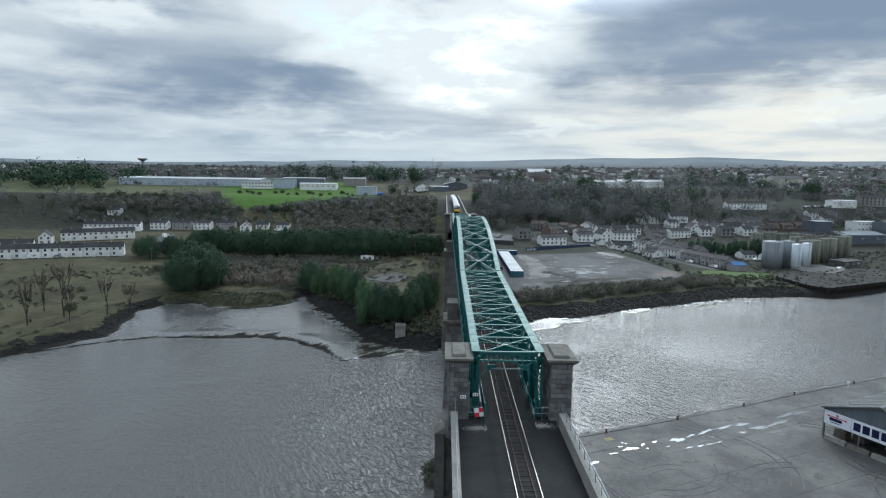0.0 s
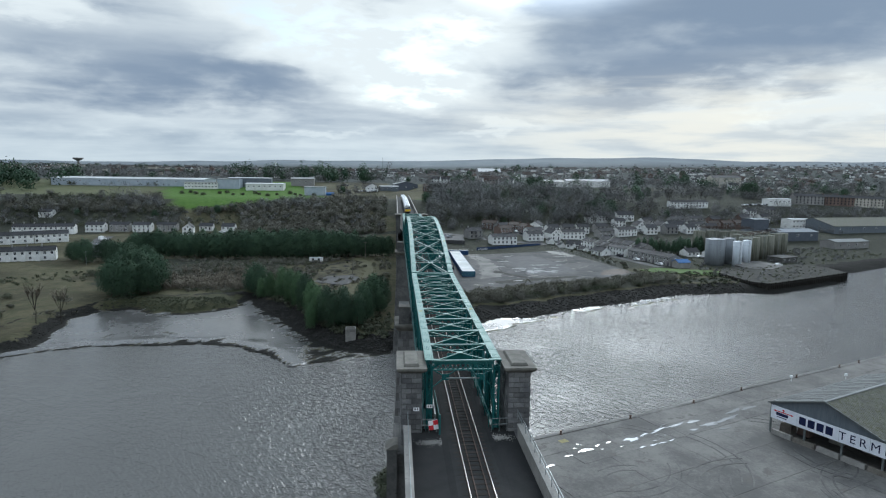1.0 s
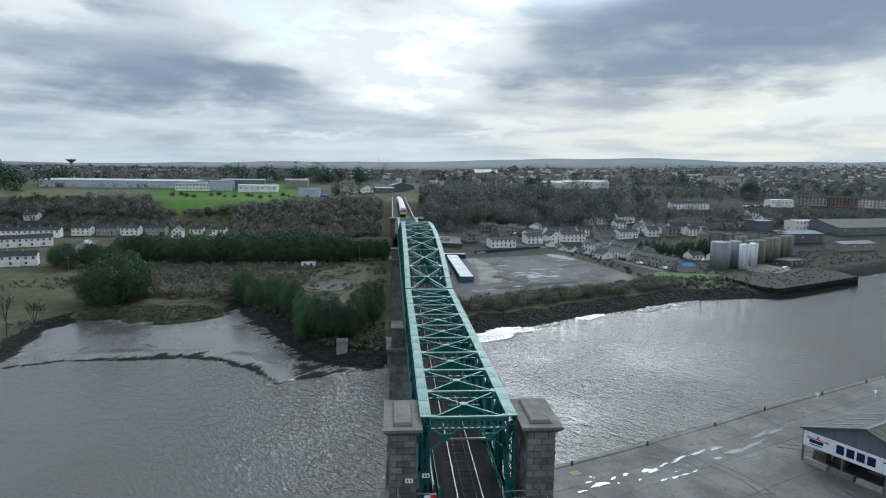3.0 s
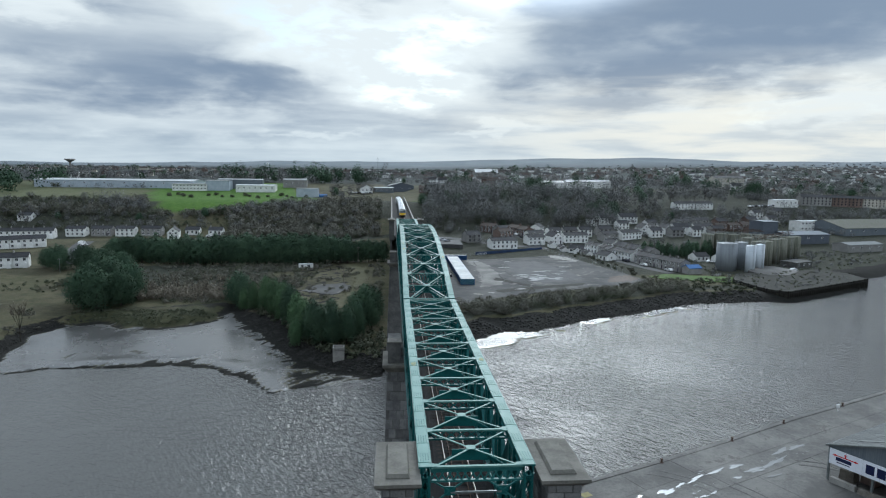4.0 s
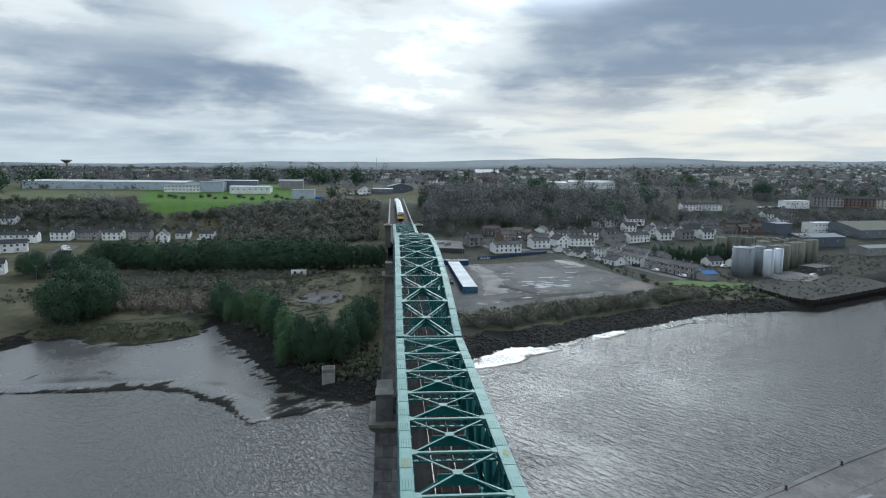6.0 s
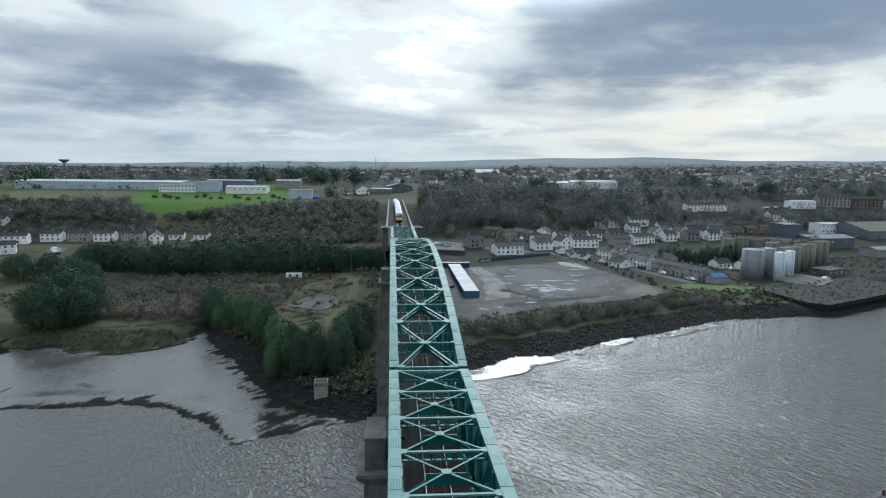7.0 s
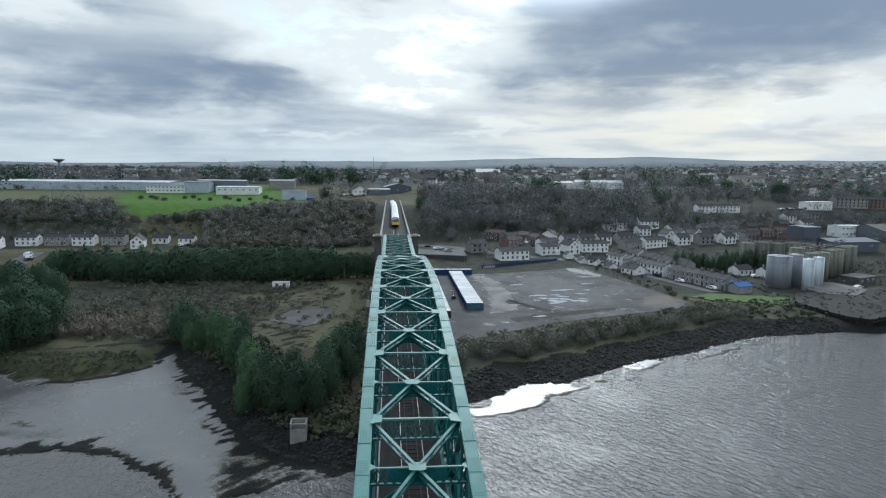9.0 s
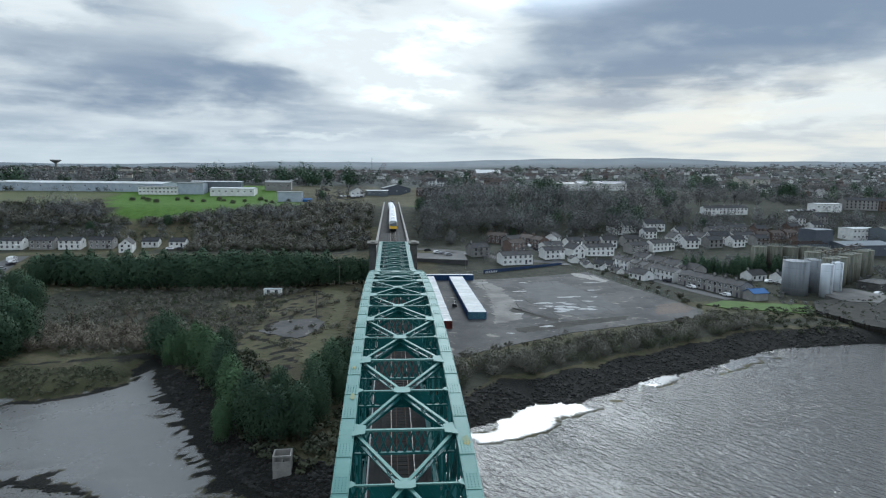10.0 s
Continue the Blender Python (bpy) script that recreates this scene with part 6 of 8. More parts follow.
woods("shore_thicket", 35, 150, (6, 122, 160, 236), 2.7, M["twig_brown"], "grey-brown leafless bushes above the stony shore", shore_band, 0.95, 430, 0.45, 0.115)
woods("shore_thicket", 36, 110, (6, 122, 160, 236), 2.0, M["gorse"], "dull green thicket above the stony shore", shore_band, 0.9, 280, 0.6, 0.125)
woods("shore_thicket", 37, 150, (118, 156, 208, 246), 1.0, M["gorse"], "low scrub on the bank beside the wharf", lambda x, y: height_at(x, y, 3) > 6, 0.6, 50, 0.7, 0.4)
woods("waste_scrub", 51, 260, (146, 300, 232, 345), 1.1, M["gorse"], "low weeds on waste ground round the silos", lambda x, y: height_at(x, y, 3) > 14 and not (168 < x < 198 and 246 < y < 280), 0.6, 60, 0.6, 0.3)
woods("waste_scrub", 52, 160, (146, 300, 232, 345), 1.5, M["twig"], "leafless scrub on waste ground round the silos", lambda x, y: height_at(x, y, 3) > 16 and not (160 < x < 198 and 246 < y < 282), 0.8, 90, 0.25, 0.4)
woods("marsh_grass", 39, 330, (-110, -62, 164, 186), 0.7, M["gorse"], "tussocks of olive salt marsh grass at the head of the bay", lambda x, y: 0.8 < height_at(x, y, 3) < 14, 0.5, 40, 0.4, 0.4)
woods("spit_undergrowth", 38, 330, (-60, -6, 128, 196), 1.2, M["gorse"], "dark undergrowth below the conifers", lambda x, y: 5 < height_at(x, y, 3) < 22, 0.8, 46, 0.8, 0.4)
# clipped bushes on the lawn
for k in range(16):
    x, y = -190 + 7.5 * k + tree_rng.uniform(-2, 2), 505 + 12 * math.sin(k * 1.7) + tree_rng.uniform(-4, 4)
    plant("lawn_bush", BUSH[k % 2], x, y, tree_rng.uniform(0.9, 1.4), 50 * k, "small dark clipped bush on a mown lawn", "bush", "bushes on the lawn", 0.85)


# rocks of the shores
def rocks(name, seed, count, line, reach, label, small=0.25, large=0.9):
    rng = random.Random(seed)
    s = Shape()
    for _ in range(count):
        k = rng.randrange(len(line) - 1)
        a, b = line[k], line[k + 1]
        u, off = rng.random(), rng.random() ** 1.4 * reach
        e = Vector((b[0] - a[0], b[1] - a[1])).normalized()
        x, y = a[0] + (b[0] - a[0]) * u - e.y * off, a[1] + (b[1] - a[1]) * u + e.x * off
        r = rng.uniform(small, large) * rng.random() ** 0.6
        h = height_at(x, y)
        t = rng.uniform(0, 6.28)
        pts = []
        for zz, q in ((-0.3, 1.0), (0.25, 0.85), (0.5, 0.4)):
            for j in range(5):
                w = t + j * 1.257
                f = q * rng.uniform(0.75, 1.2)
                pts.append((x + r * f * math.cos(w), y + r * 0.75 * f * math.sin(w), h + r * zz * rng.uniform(0.8, 1.2)))
        faces = [(j, (j + 1) % 5, 5 + (j + 1) % 5, 5 + j) for j in range(5)] + [(5 + j, 5 + (j + 1) % 5, 10 + (j + 1) % 5, 10 + j) for j in range(5)] + [(10, 11, 12, 13, 14)]
        s.add(pts, faces)
    solid(name, s, M["rock"], label, "rocks", kind="stuff")


rocks("shore_rocks", 21, 3200, SHORE[24:35], 11, "dark wet boulders along the river bank")
rocks("shore_rocks", 22, 1700, SHORE[16:25], 9, "dark wet stones below the wooded spit")
rocks("shore_rocks", 23, 700, SHORE[2:10], 4, "dark wet stones along the edge of the bay", 0.2, 0.6)
rocks("mud_stones", 24, 700, MUD_EDGE[2:12], 2.2, "dark weedy stones along the mud channel", 0.1, 0.4)

# ---- buildings ----
def wall_body(w, d, h, rise, ridge_x=True):
    """Walls with two gables; the ridge runs along x or along y."""
    a, b = w / 2, d / 2
    if ridge_x:
        v = [(-a, -b, 0), (a, -b, 0), (a, b, 0), (-a, b, 0), (-a, -b, h), (a, -b, h), (a, b, h), (-a, b, h), (-a, 0, h + rise), (a, 0, h + rise)]
        f = [(0, 1, 5, 4), (2, 3, 7, 6), (1, 2, 6, 9, 5), (3, 0, 4, 8, 7), (4, 5, 9, 8), (6, 7, 8, 9), (3, 2, 1, 0)]
    else:
        v = [(-a, -b, 0), (a, -b, 0), (a, b, 0), (-a, b, 0), (-a, -b, h), (a, -b, h), (a, b, h), (-a, b, h), (0, -b, h + rise), (0, b, h + rise)]
        f = [(0, 1, 5, 8, 4), (2, 3, 7, 9, 6), (1, 2, 6, 5), (3, 0, 4, 7), (4, 8, 9, 7), (5, 6, 9, 8), (3, 2, 1, 0)]
    return Shape().add(v, f)


def roof_body(w, d, h, rise, ridge_x=True, over=0.25, thick=0.14):
    s = Shape()
    a, b = w / 2 + over, d / 2 + over
    if not ridge_x:
        a, b = d / 2 + over, w / 2 + over
    drop = rise * over / (b - over)
    for sign in (-1, 1):
        e0, e1, r0, r1 = (-a, sign * b, h - drop), (a, sign * b, h - drop), (-a, 0, h + rise), (a, 0, h + rise)
        low = [e0, e1, r1, r0]
        s.hexa([*[(x, y, z + 0.02) for x, y, z in low], *[(x, y, z + thick) for x, y, z in low]])
    s.box(-a, -0.12, h + rise + thick - 0.06, a, 0.12, h + rise + thick + 0.05)
    if not ridge_x:
        s.v = [(-y, x, z) for x, y, z in s.v]
    return s


WINDOW = Shape().box(-0.55, -0.06, -0.65, 0.55, 0.02, 0.65).mesh("pane", M["window"])
FRAME = Shape().box(-0.66, -0.04, -0.76, 0.66, 0.0, -0.66).box(-0.66, -0.04, 0.66, 0.66, 0.0, 0.76).box(-0.66, -0.04, -0.66, -0.55, 0.0, 0.66).box(0.55, -0.04, -0.66, 0.66, 0.0, 0.66).box(-0.03, -0.08, -0.65, 0.03, -0.06, 0.65).mesh("window_frame", M["white_paint"])
DOOR = Shape().box(-0.5, -0.07, 0, 0.5, 0.0, 2.05).mesh("door", M["door"])


FAR_PANE = Shape().box(-0.7, -0.05, -0.75, 0.7, 0.02, 0.75).mesh("window", M["window"])


def window(parent, x, y, z, turn=0, wide=1.0, high=1.0, far=False):
    if far:
        part("window", FAR_PANE, None, parent).matrix_basis = pose(x, y, z, 0, 0, turn)
        return
    ob = part("window", FRAME, None, parent)
    ob.matrix_basis = pose(x, y, z, 0, 0, turn) @ Matrix.Diagonal((wide, 1, high, 1))
    part("pane", WINDOW, None, ob)


def make_house(name, w, d, h, rise, wall, roof, label, category="house", ridge_x=True, cols=2, storeys=2, chimneys=((-0.42, 0),), door=0.28, porch=False, side=True, group="houses of the town", rooflights=0, far=False):
    ob = thing(name, label, category, group=group)
    body = wall_body(w, d, h, rise, ridge_x)
    body.v = [(x, y, z if z > 0.01 else -1.5) for x, y, z in body.v]
    part("wall", body, M[wall], ob)
    roof_ob = part("roof", roof_body(w, d, h, rise, ridge_x), M[roof], ob)
    for u, v in chimneys:
        x, y = (u * w, v * d) if ridge_x else (v * w, u * d)
        part("chimney", Shape().box(x - 0.3, y - 0.45, h + rise * 0.5, x + 0.3, y + 0.45, h + rise + 0.95).tube((x, y - 0.2, h + rise + 0.95), (x, y - 0.2, h + rise + 1.3), 0.12, 0.1, 6).tube((x, y + 0.2, h + rise + 0.95), (x, y + 0.2, h + rise + 1.3), 0.12, 0.1, 6), M["brick" if wall == "brick" else "grey_render"], roof_ob)
    step = h / storeys
    if far:
        panes = Shape()
        for s in range(storeys):
            for c in range(cols):
                x, z = w * ((c + 0.5) / cols - 0.5), step * (s + 0.58)
                panes.box(x - 0.6, -d / 2 - 0.05, z - 0.7, x + 0.6, -d / 2 + 0.02, z + 0.7)
        part("window_row", panes, M["window"], ob, kind="stuff")
    for s in range(0 if far else storeys):
        for c in range(cols):
            x = w * ((c + 0.5) / cols - 0.5)
            if s == 0 and abs(x - door * w) < 1.0:
                continue
            window(ob, x, -d / 2 - 0.01, step * (s + 0.58), far=far)
    if not far:
        dd = part("door", DOOR, None, ob)
        dd.location = (door * w, -d / 2 - 0.01, 0)
    if porch:
        part("porch", wall_body(1.7, 1.3, 2.2, 0.6, False), M[wall], ob).location = (door * w, -d / 2 - 0.6, 0)
    if side and not ridge_x:
        window(ob, 0, -d / 2 - 0.01, h + rise * 0.25, 0, 0.8, 0.8)
    if side:
        window(ob, w / 2 + 0.01, 0, step * 1.55 if storeys > 1 else step * 0.6, 90, 0.8, 0.8)
    for k in range(rooflights):
        u = (k + 0.5) / rooflights - 0.5
        yy = -d * 0.26
        r = part("rooflight", Shape().box(-0.4, -0.5, 0, 0.4, 0.5, 0.06), M["window"], roof_ob)
        r.matrix_basis = pose(u * w, yy, h + rise * 0.48 + 0.16, math.degrees(math.atan2(rise, d / 2)), 0, 0)
    return ob


def place_row(proto, start, end, n, flip=0.0, drop=0.0, labels=None):
    """Copies of a house from start to end, shoulder to shoulder."""
    turn = math.degrees(math.atan2(end[1] - start[1], end[0] - start[0])) + flip
    for k in range(n):
        u = (k + 0.5) / n
        x, y = start[0] + (end[0] - start[0]) * u, start[1] + (end[1] - start[1]) * u
        copy_thing(proto, pose(x, y, height_at(x, y) - drop, 0, 0, turn))


def away(ob):
    """Drops a pattern house once its copies stand."""
    for o in (*ob.children_recursive, ob):
        bpy.data.objects.remove(o)


TERRACE_WHITE = make_house("terraced_house", 6.2, 7.5, 5.0, 1.9, "white", "slate", "white rendered terraced house with a slate roof", chimneys=((-0.5, 0),), group="white terrace by the bay", porch=True)
TERRACE_GREY = make_house("terraced_house", 5.6, 7.0, 4.7, 1.6, "grey_render", "slate", "grey stone-fronted terraced house with a slate roof", group="terrace facing the yard")
TERRACE_PALE = make_house("terraced_house", 5.6, 7.0, 4.7, 1.6, "white", "slate", "pale rendered terraced house with a slate roof", group="terrace facing the yard")
SEMI_WHITE = make_house("semi_detached_house", 12, 7.0, 4.6, 1.7, "white", "slate", "white semi-detached house with bay windows and a slate roof", cols=4, chimneys=((0, 0),), group="houses on the lane", porch=True)
SEMI_GREY = make_house("semi_detached_house", 13, 7.0, 4.6, 1.7, "grey_render", "slate", "grey pebbledashed semi-detached house with a dark roof", cols=4, chimneys=((0, 0),), group="houses on the lane")
BRICK = make_house("brick_house", 11, 7.2, 4.6, 1.7, "brick", "tile_roof", "red brick house with a brown tiled roof", cols=4, chimneys=((-0.4, 0), (0.4, 0)), group="brick houses")
GABLE_WHITE = make_house("gabled_house", 7.0, 11, 4.5, 2.9, "white", "slate", "white gable-fronted house with a steep slate roof", ridge_x=False, cols=2, chimneys=((0.2, 0),), group="gable-fronted houses")
LONG_WHITE = make_house("long_house", 17, 7.2, 4.7, 1.7, "white", "slate", "long white rendered house with a slate roof", cols=6, chimneys=((-0.48, 0), (0.05, 0)), group="white houses by the yard")
ROOFLIT = make_house("rooflit_house", 15, 8.5, 4.6, 3.0, "white", "slate", "white house with skylights in a steep slate roof", cols=5, chimneys=(), rooflights=4, group="rooflit houses")
COTTAGE = make_house("cottage", 9, 7, 2.8, 2.0, "white", "slate", "small white single-storey cottage with a slate roof", cols=3, storeys=1, group="cottages")
FAR_WHITE = make_house("town_house", 11, 8, 5.0, 2.6, "white", "slate", "distant white town house with a dark roof", cols=3, group="distant town houses", side=False, door=0.4, far=True)
FAR_CREAM = make_house("town_house", 12, 8, 5.0, 2.6, "grey_render", "tile_roof", "distant grey town house with a brown roof", cols=3, group="distant town houses", side=False, door=0.4, far=True)
FAR_BRICK = make_house("town_house", 10, 8, 5.0, 2.6, "brick", "tile_roof", "distant brick town house with a brown roof", cols=3, group="distant town houses", side=False, door=0.4, far=True)

TALL_CREAM, TALL_BRICK, TALL_GREY = (make_house("tall_terraced_house", 7, 9, 7.2, 2.2, wall, "slate", label, cols=2, storeys=3, chimneys=((-0.48, 0),), group="tall terraces of the upper town", side=False, far=True) for wall, label in (
    ("cream", "tall cream three-storey terraced house"), ("brick", "tall red brick three-storey terraced house"), ("grey_render", "tall grey three-storey terraced house")))
WHITE_SMALL = make_house("village_house", 9, 7.5, 4.6, 2.2, "white", "slate", "white rendered village house with a slate roof", cols=3, group="village houses", side=False, far=True)
GREY_SMALL = make_house("village_house", 10, 7.5, 4.6, 2.2, "grey_render", "slate", "grey village house with a slate roof", cols=3, group="village houses", side=False, far=True)
BRICK_SMALL = make_house("village_house", 10, 7.5, 4.8, 2.2, "brick", "slate", "brick village house with a slate roof", cols=3, group="village houses", side=False, far=True)
# white terraces behind the bay
place_row(TERRACE_WHITE, (-262, 252), (-179, 283), 14)
place_row(TERRACE_WHITE, (-245, 335), (-208, 353), 7)
place_row(TERRACE_WHITE, (-258, 384), (-222, 391), 6)
place_row(COTTAGE, (-262, 300), (-244, 308), 2)
place_row(GABLE_WHITE, (-252, 322), (-243, 326), 1)
place_row(SEMI_WHITE, (-220, 399), (-204, 399), 1)
place_row(SEMI_GREY, (-203, 400), (-189, 400), 1)
place_row(SEMI_WHITE, (-188, 400), (-174, 400), 1)
place_row(SEMI_GREY, (-172, 401), (-157, 401), 1)
place_row(GABLE_WHITE, (-153, 392), (-143, 394), 1)
place_row(COTTAGE, (-146, 404), (-132, 405), 1)
place_row(COTTAGE, (-129, 404), (-118, 404), 1)
place_row(COTTAGE, (-264, 428), (-255, 428), 1)
# village on the other side of the yard
place_row(LONG_WHITE, (108, 372), (125, 375), 1)
place_row(GABLE_WHITE, (97, 366), (105, 368), 1)
place_row(SEMI_WHITE, (80, 358), (93, 362), 1)
place_row(LONG_WHITE, (56, 342), (70, 346), 1)
place_row(BRICK, (62, 372), (76, 380), 1)
place_row(SEMI_WHITE, (84, 372), (95, 376), 1)
place_row(BRICK, (72, 400), (56, 408), 1, 180)
place_row(BRICK, (88, 384), (80, 402), 2, 180)
place_row(SEMI_GREY, (134, 380), (152, 387), 1)
place_row(LONG_WHITE, (152, 387), (168, 393), 1)
place_row(GABLE_WHITE, (174, 409), (190, 410), 2)
place_row(GABLE_WHITE, (192, 410), (200, 411), 1)
place_row(ROOFLIT, (200, 412), (217, 415), 1)
place_row(LONG_WHITE, (218, 416), (236, 420), 1)
place_row(ROOFLIT, (158, 452), (192, 458), 2)
place_row(GABLE_WHITE, (150, 450), (158, 451), 1)
place_row(BRICK, (238, 424), (276, 436), 3)
place_row(SEMI_GREY, (215, 444), (250, 452), 2)
place_row(BRICK, (252, 404), (268, 408), 1)
place_row(SEMI_WHITE, (276, 430), (296, 436), 1)
# terrace along the street beside the yard
place_row(TERRACE_PALE, (118, 346), (122, 334), 2)
place_row(TERRACE_GREY, (122.5, 333), (124.5, 318), 2)
place_row(TERRACE_PALE, (125.5, 317), (130, 300), 3)
place_row(TERRACE_GREY, (131, 298), (141.5, 266), 6)
place_row(COTTAGE, (104, 340), (112, 336), 1)
place_row(COTTAGE, (113, 316), (119, 303), 1)
place_row(COTTAGE, (164, 305), (174, 308), 1)
place_row(COTTAGE, (176, 300), (184, 302), 1)
for k in range(9):
    x, y = 96 + 3.4 * k + 2 * math.sin(k * 2.2), 352 - 5.2 * k
    copy_thing(COTTAGE, pose(x, y, height_at(x, y) - 0.4 * (k % 3), 0, 0, 95 + 20 * math.sin(k * 3.1)) @ Matrix.Diagonal((0.55, 0.6, 0.75, 1)))
# more houses of the village and its back lanes
VILLAGE = [(WHITE_SMALL, 130, 396, 8), (GREY_SMALL, 118, 392, 10), (WHITE_SMALL, 106, 388, 14), (GREY_SMALL, 146, 402, 12), (WHITE_SMALL, 182, 398, 10), (GREY_SMALL, 198, 400, 12), (WHITE_SMALL, 214, 402, 14), (GREY_SMALL, 232, 406, 12),
           (GREY_SMALL, 46, 360, 24), (WHITE_SMALL, 98, 402, 60), (GREY_SMALL, 70, 388, 30), (WHITE_SMALL, 172, 436, 10), (WHITE_SMALL, 196, 440, 12), (BRICK_SMALL, 256, 446, 14), (BRICK_SMALL, 284, 452, 14), (WHITE_SMALL, 304, 456, 12),
           (WHITE_SMALL, 134, 350, -70), (GREY_SMALL, 137, 338, -72), (WHITE_SMALL, 140, 326, -73), (GREY_SMALL, 143, 314, -73), (WHITE_SMALL, 300, 470, 10), (GREY_SMALL, 320, 474, 10)]
for proto, x, y, turn in VILLAGE:
    copy_thing(proto, pose(x, y, height_at(x, y), 0, 0, turn))
# upper town
place_row(SEMI_WHITE, (237, 490), (272, 492), 3)
for k, style in enumerate((TALL_GREY, TALL_BRICK, TALL_CREAM)):
    place_row(style, (366 + 29 * k, 512 - 1 * k), (394 + 29 * k, 511 - 1 * k), 4)
place_row(BRICK, (20, 562), (47, 560), 2)
place_row(BRICK, (52, 566), (72, 570), 2)
town_rng = random.Random(31)
near = 0
while near < 170:
    y = 600 + 700 * town_rng.random() ** 1.5
    x = town_rng.uniform(-0.75, 0.85) * y
    if x < 40 and (x > -25 or y < 690) or (far_belt(x, y) and near % 5) or x < -40 and y < 760 or (130 < x < 270 and y < 690):
        continue
    p = (FAR_WHITE, FAR_CREAM, FAR_BRICK, FAR_CREAM)[near % 4]
    copy_thing(p, pose(x, y, height_at(x, y), 0, 0, 90 * round(town_rng.random()) + 25 * math.sin(x * 0.01 + y * 0.013)))
    near += 1


def far_roofs(name, seed, count, area, mats, label):
    rng = random.Random(seed)
    s = Shape()
    for _ in range(count):
        y = rng.uniform(area[2], area[3])
        y = 34 * round(y / 34) + rng.uniform(-3, 3)
        x = rng.uniform(area[0], area[1]) * y
        if far_belt(x, y) and rng.random() < 0.8:
            continue
        w, d, h, r = rng.uniform(6, 15), rng.uniform(5.5, 8), rng.uniform(2.6, 4.6), rng.uniform(1.4, 2.2)
        a = radians(14 * math.sin(x * 0.01 + y * 0.013) + 90 * (rng.random() < 0.25))
        z = height_at(x, y)
        body, roof = wall_body(w, d, h, r), roof_body(w, d, h, r)
        c, q = math.cos(a), math.sin(a)
        for k, b in enumerate((body, roof)):
            s.add([(x + px * c - py * q, y + px * q + py * c, z + pz) for px, py, pz in b.v], b.f, k)
    solid(name, s, tuple(M[m] for m in mats), label, "houses", kind="stuff")


far_roofs("distant_town", 41, 800, (-0.2, 0.85, 760, 2500), ("white", "slate"), "distant white houses of the town")
far_roofs("distant_town", 42, 1000, (-0.15, 0.85, 760, 2500), ("grey_render", "tile_roof"), "distant grey houses of the town")
far_roofs("distant_town", 43, 260, (-0.7, -0.1, 800, 2400), ("cream", "tile_roof"), "distant houses among trees")


def hall(name, x, y, w, d, h, rise, turn, wall, roof, label, cols=0, rows=1, ridge_x=True, category="building", z=None, door=False):
    ob = thing(name, label, category, (x, y, height_at(x, y) if z is None else z), turn)
    body = wall_body(w, d, h, rise, ridge_x)
    body.v = [(a, b, c if c > 0.01 else -2.5) for a, b, c in body.v]
    part("wall", body, M[wall], ob)
    part("roof", roof_body(w, d, h, rise, ridge_x, 0.35, 0.2), M[roof], ob)
    for r in range(rows):
        for c in range(cols):
            window(ob, w * ((c + 0.5) / cols - 0.5), -d / 2 - 0.01, h * (r + 0.6) / rows, 0, 1.2, 0.7)
    if door:
        part("door", Shape().box(-2, -d / 2 - 0.08, 0, 2, -d / 2, 3.6), M["clad_grey"], ob)
    return ob


# long factory behind the lawn, station, sheds
for k in range(8):
    hall("factory_bay", -319 + 17.5 * k, 586, 17.4, 40, 5.0, 1.2, 0, "clad_blue", "box_roof", "long low white factory bay with a shallow roof", cols=1, ridge_x=True)
hall("office_block", -186, 556, 30, 14, 5.4, 0.4, 2, "white", "roof_sheet", "pale two-storey office block with ribbon windows", 10, 2)
hall("plant_building", -162, 560, 20, 16, 8.2, 0.4, 2, "clad_blue", "roof_sheet", "pale blue clad plant building", 0)
hall("factory_hall", -127, 552, 34, 18, 5.2, 0.7, 3, "white", "box_roof", "low white factory hall with a pale roof", 7, 1)
hall("factory_link", -146, 575, 40, 12, 8.0, 0.5, 3, "clad_grey", "box_roof", "grey factory wing with a pale roof", 0)
hall("dark_shed", -98, 590, 22, 14, 6.5, 1.5, 4, "grey_render", "roof_sheet", "grey shed with a sheet roof behind the factory", 4, 1)
hall("substation", -76, 512, 18, 9, 7.0, 0.3, 0, "clad_blue", "roof_sheet", "pale blue boxy building on the hill edge", 0)
tarp = thing("covered_stack", "bright blue sheeted stack beside the boxy building", "tarpaulin", (-63, 510, height_at(-63, 510)), 6)
part("cover", wall_body(7, 4, 1.6, 1.0), M["tarp"], tarp)
hall("station_house", -28, 548, 11, 9, 4.5, 3.0, 10, "white", "slate", "white gabled station house beside the railway", 3, 1, False)
hall("station_canopy", -12, 560, 18, 6, 4.0, 0.6, 12, "clad_grey", "box_roof", "station platform building with a pale canopy roof", 4, 1)
hall("goods_shed", 4, 592, 24, 16, 6.0, 3.0, 8, "shed_blue", "roof_sheet", "blue-fronted station shed with a grey roof", 3, 1, False)
hall("school", 168, 650, 30, 14, 6.0, 2.0, 4, "white", "roof_sheet", "white institutional building above the woods", 6, 1)
hall("blue_roofed_school", 212, 655, 52, 14, 6.5, 2.4, 5, "white", "shed_blue", "white building with a blue-grey roof above the woods", 9, 1)
hall("domed_hall", 168, 1120, 42, 30, 5, 6, 0, "grey_render", "box_roof", "large distant hall with a white roof", 0)
hall("old_mill", 402, 705, 34, 22, 12, 3.0, -8, "cream", "slate", "tall cream stone building among trees", 7, 3)
hall("white_depot", 345, 503, 22, 10, 5.5, 0.4, 2, "white", "box_roof", "white boxy building with a blue end", 5, 1)
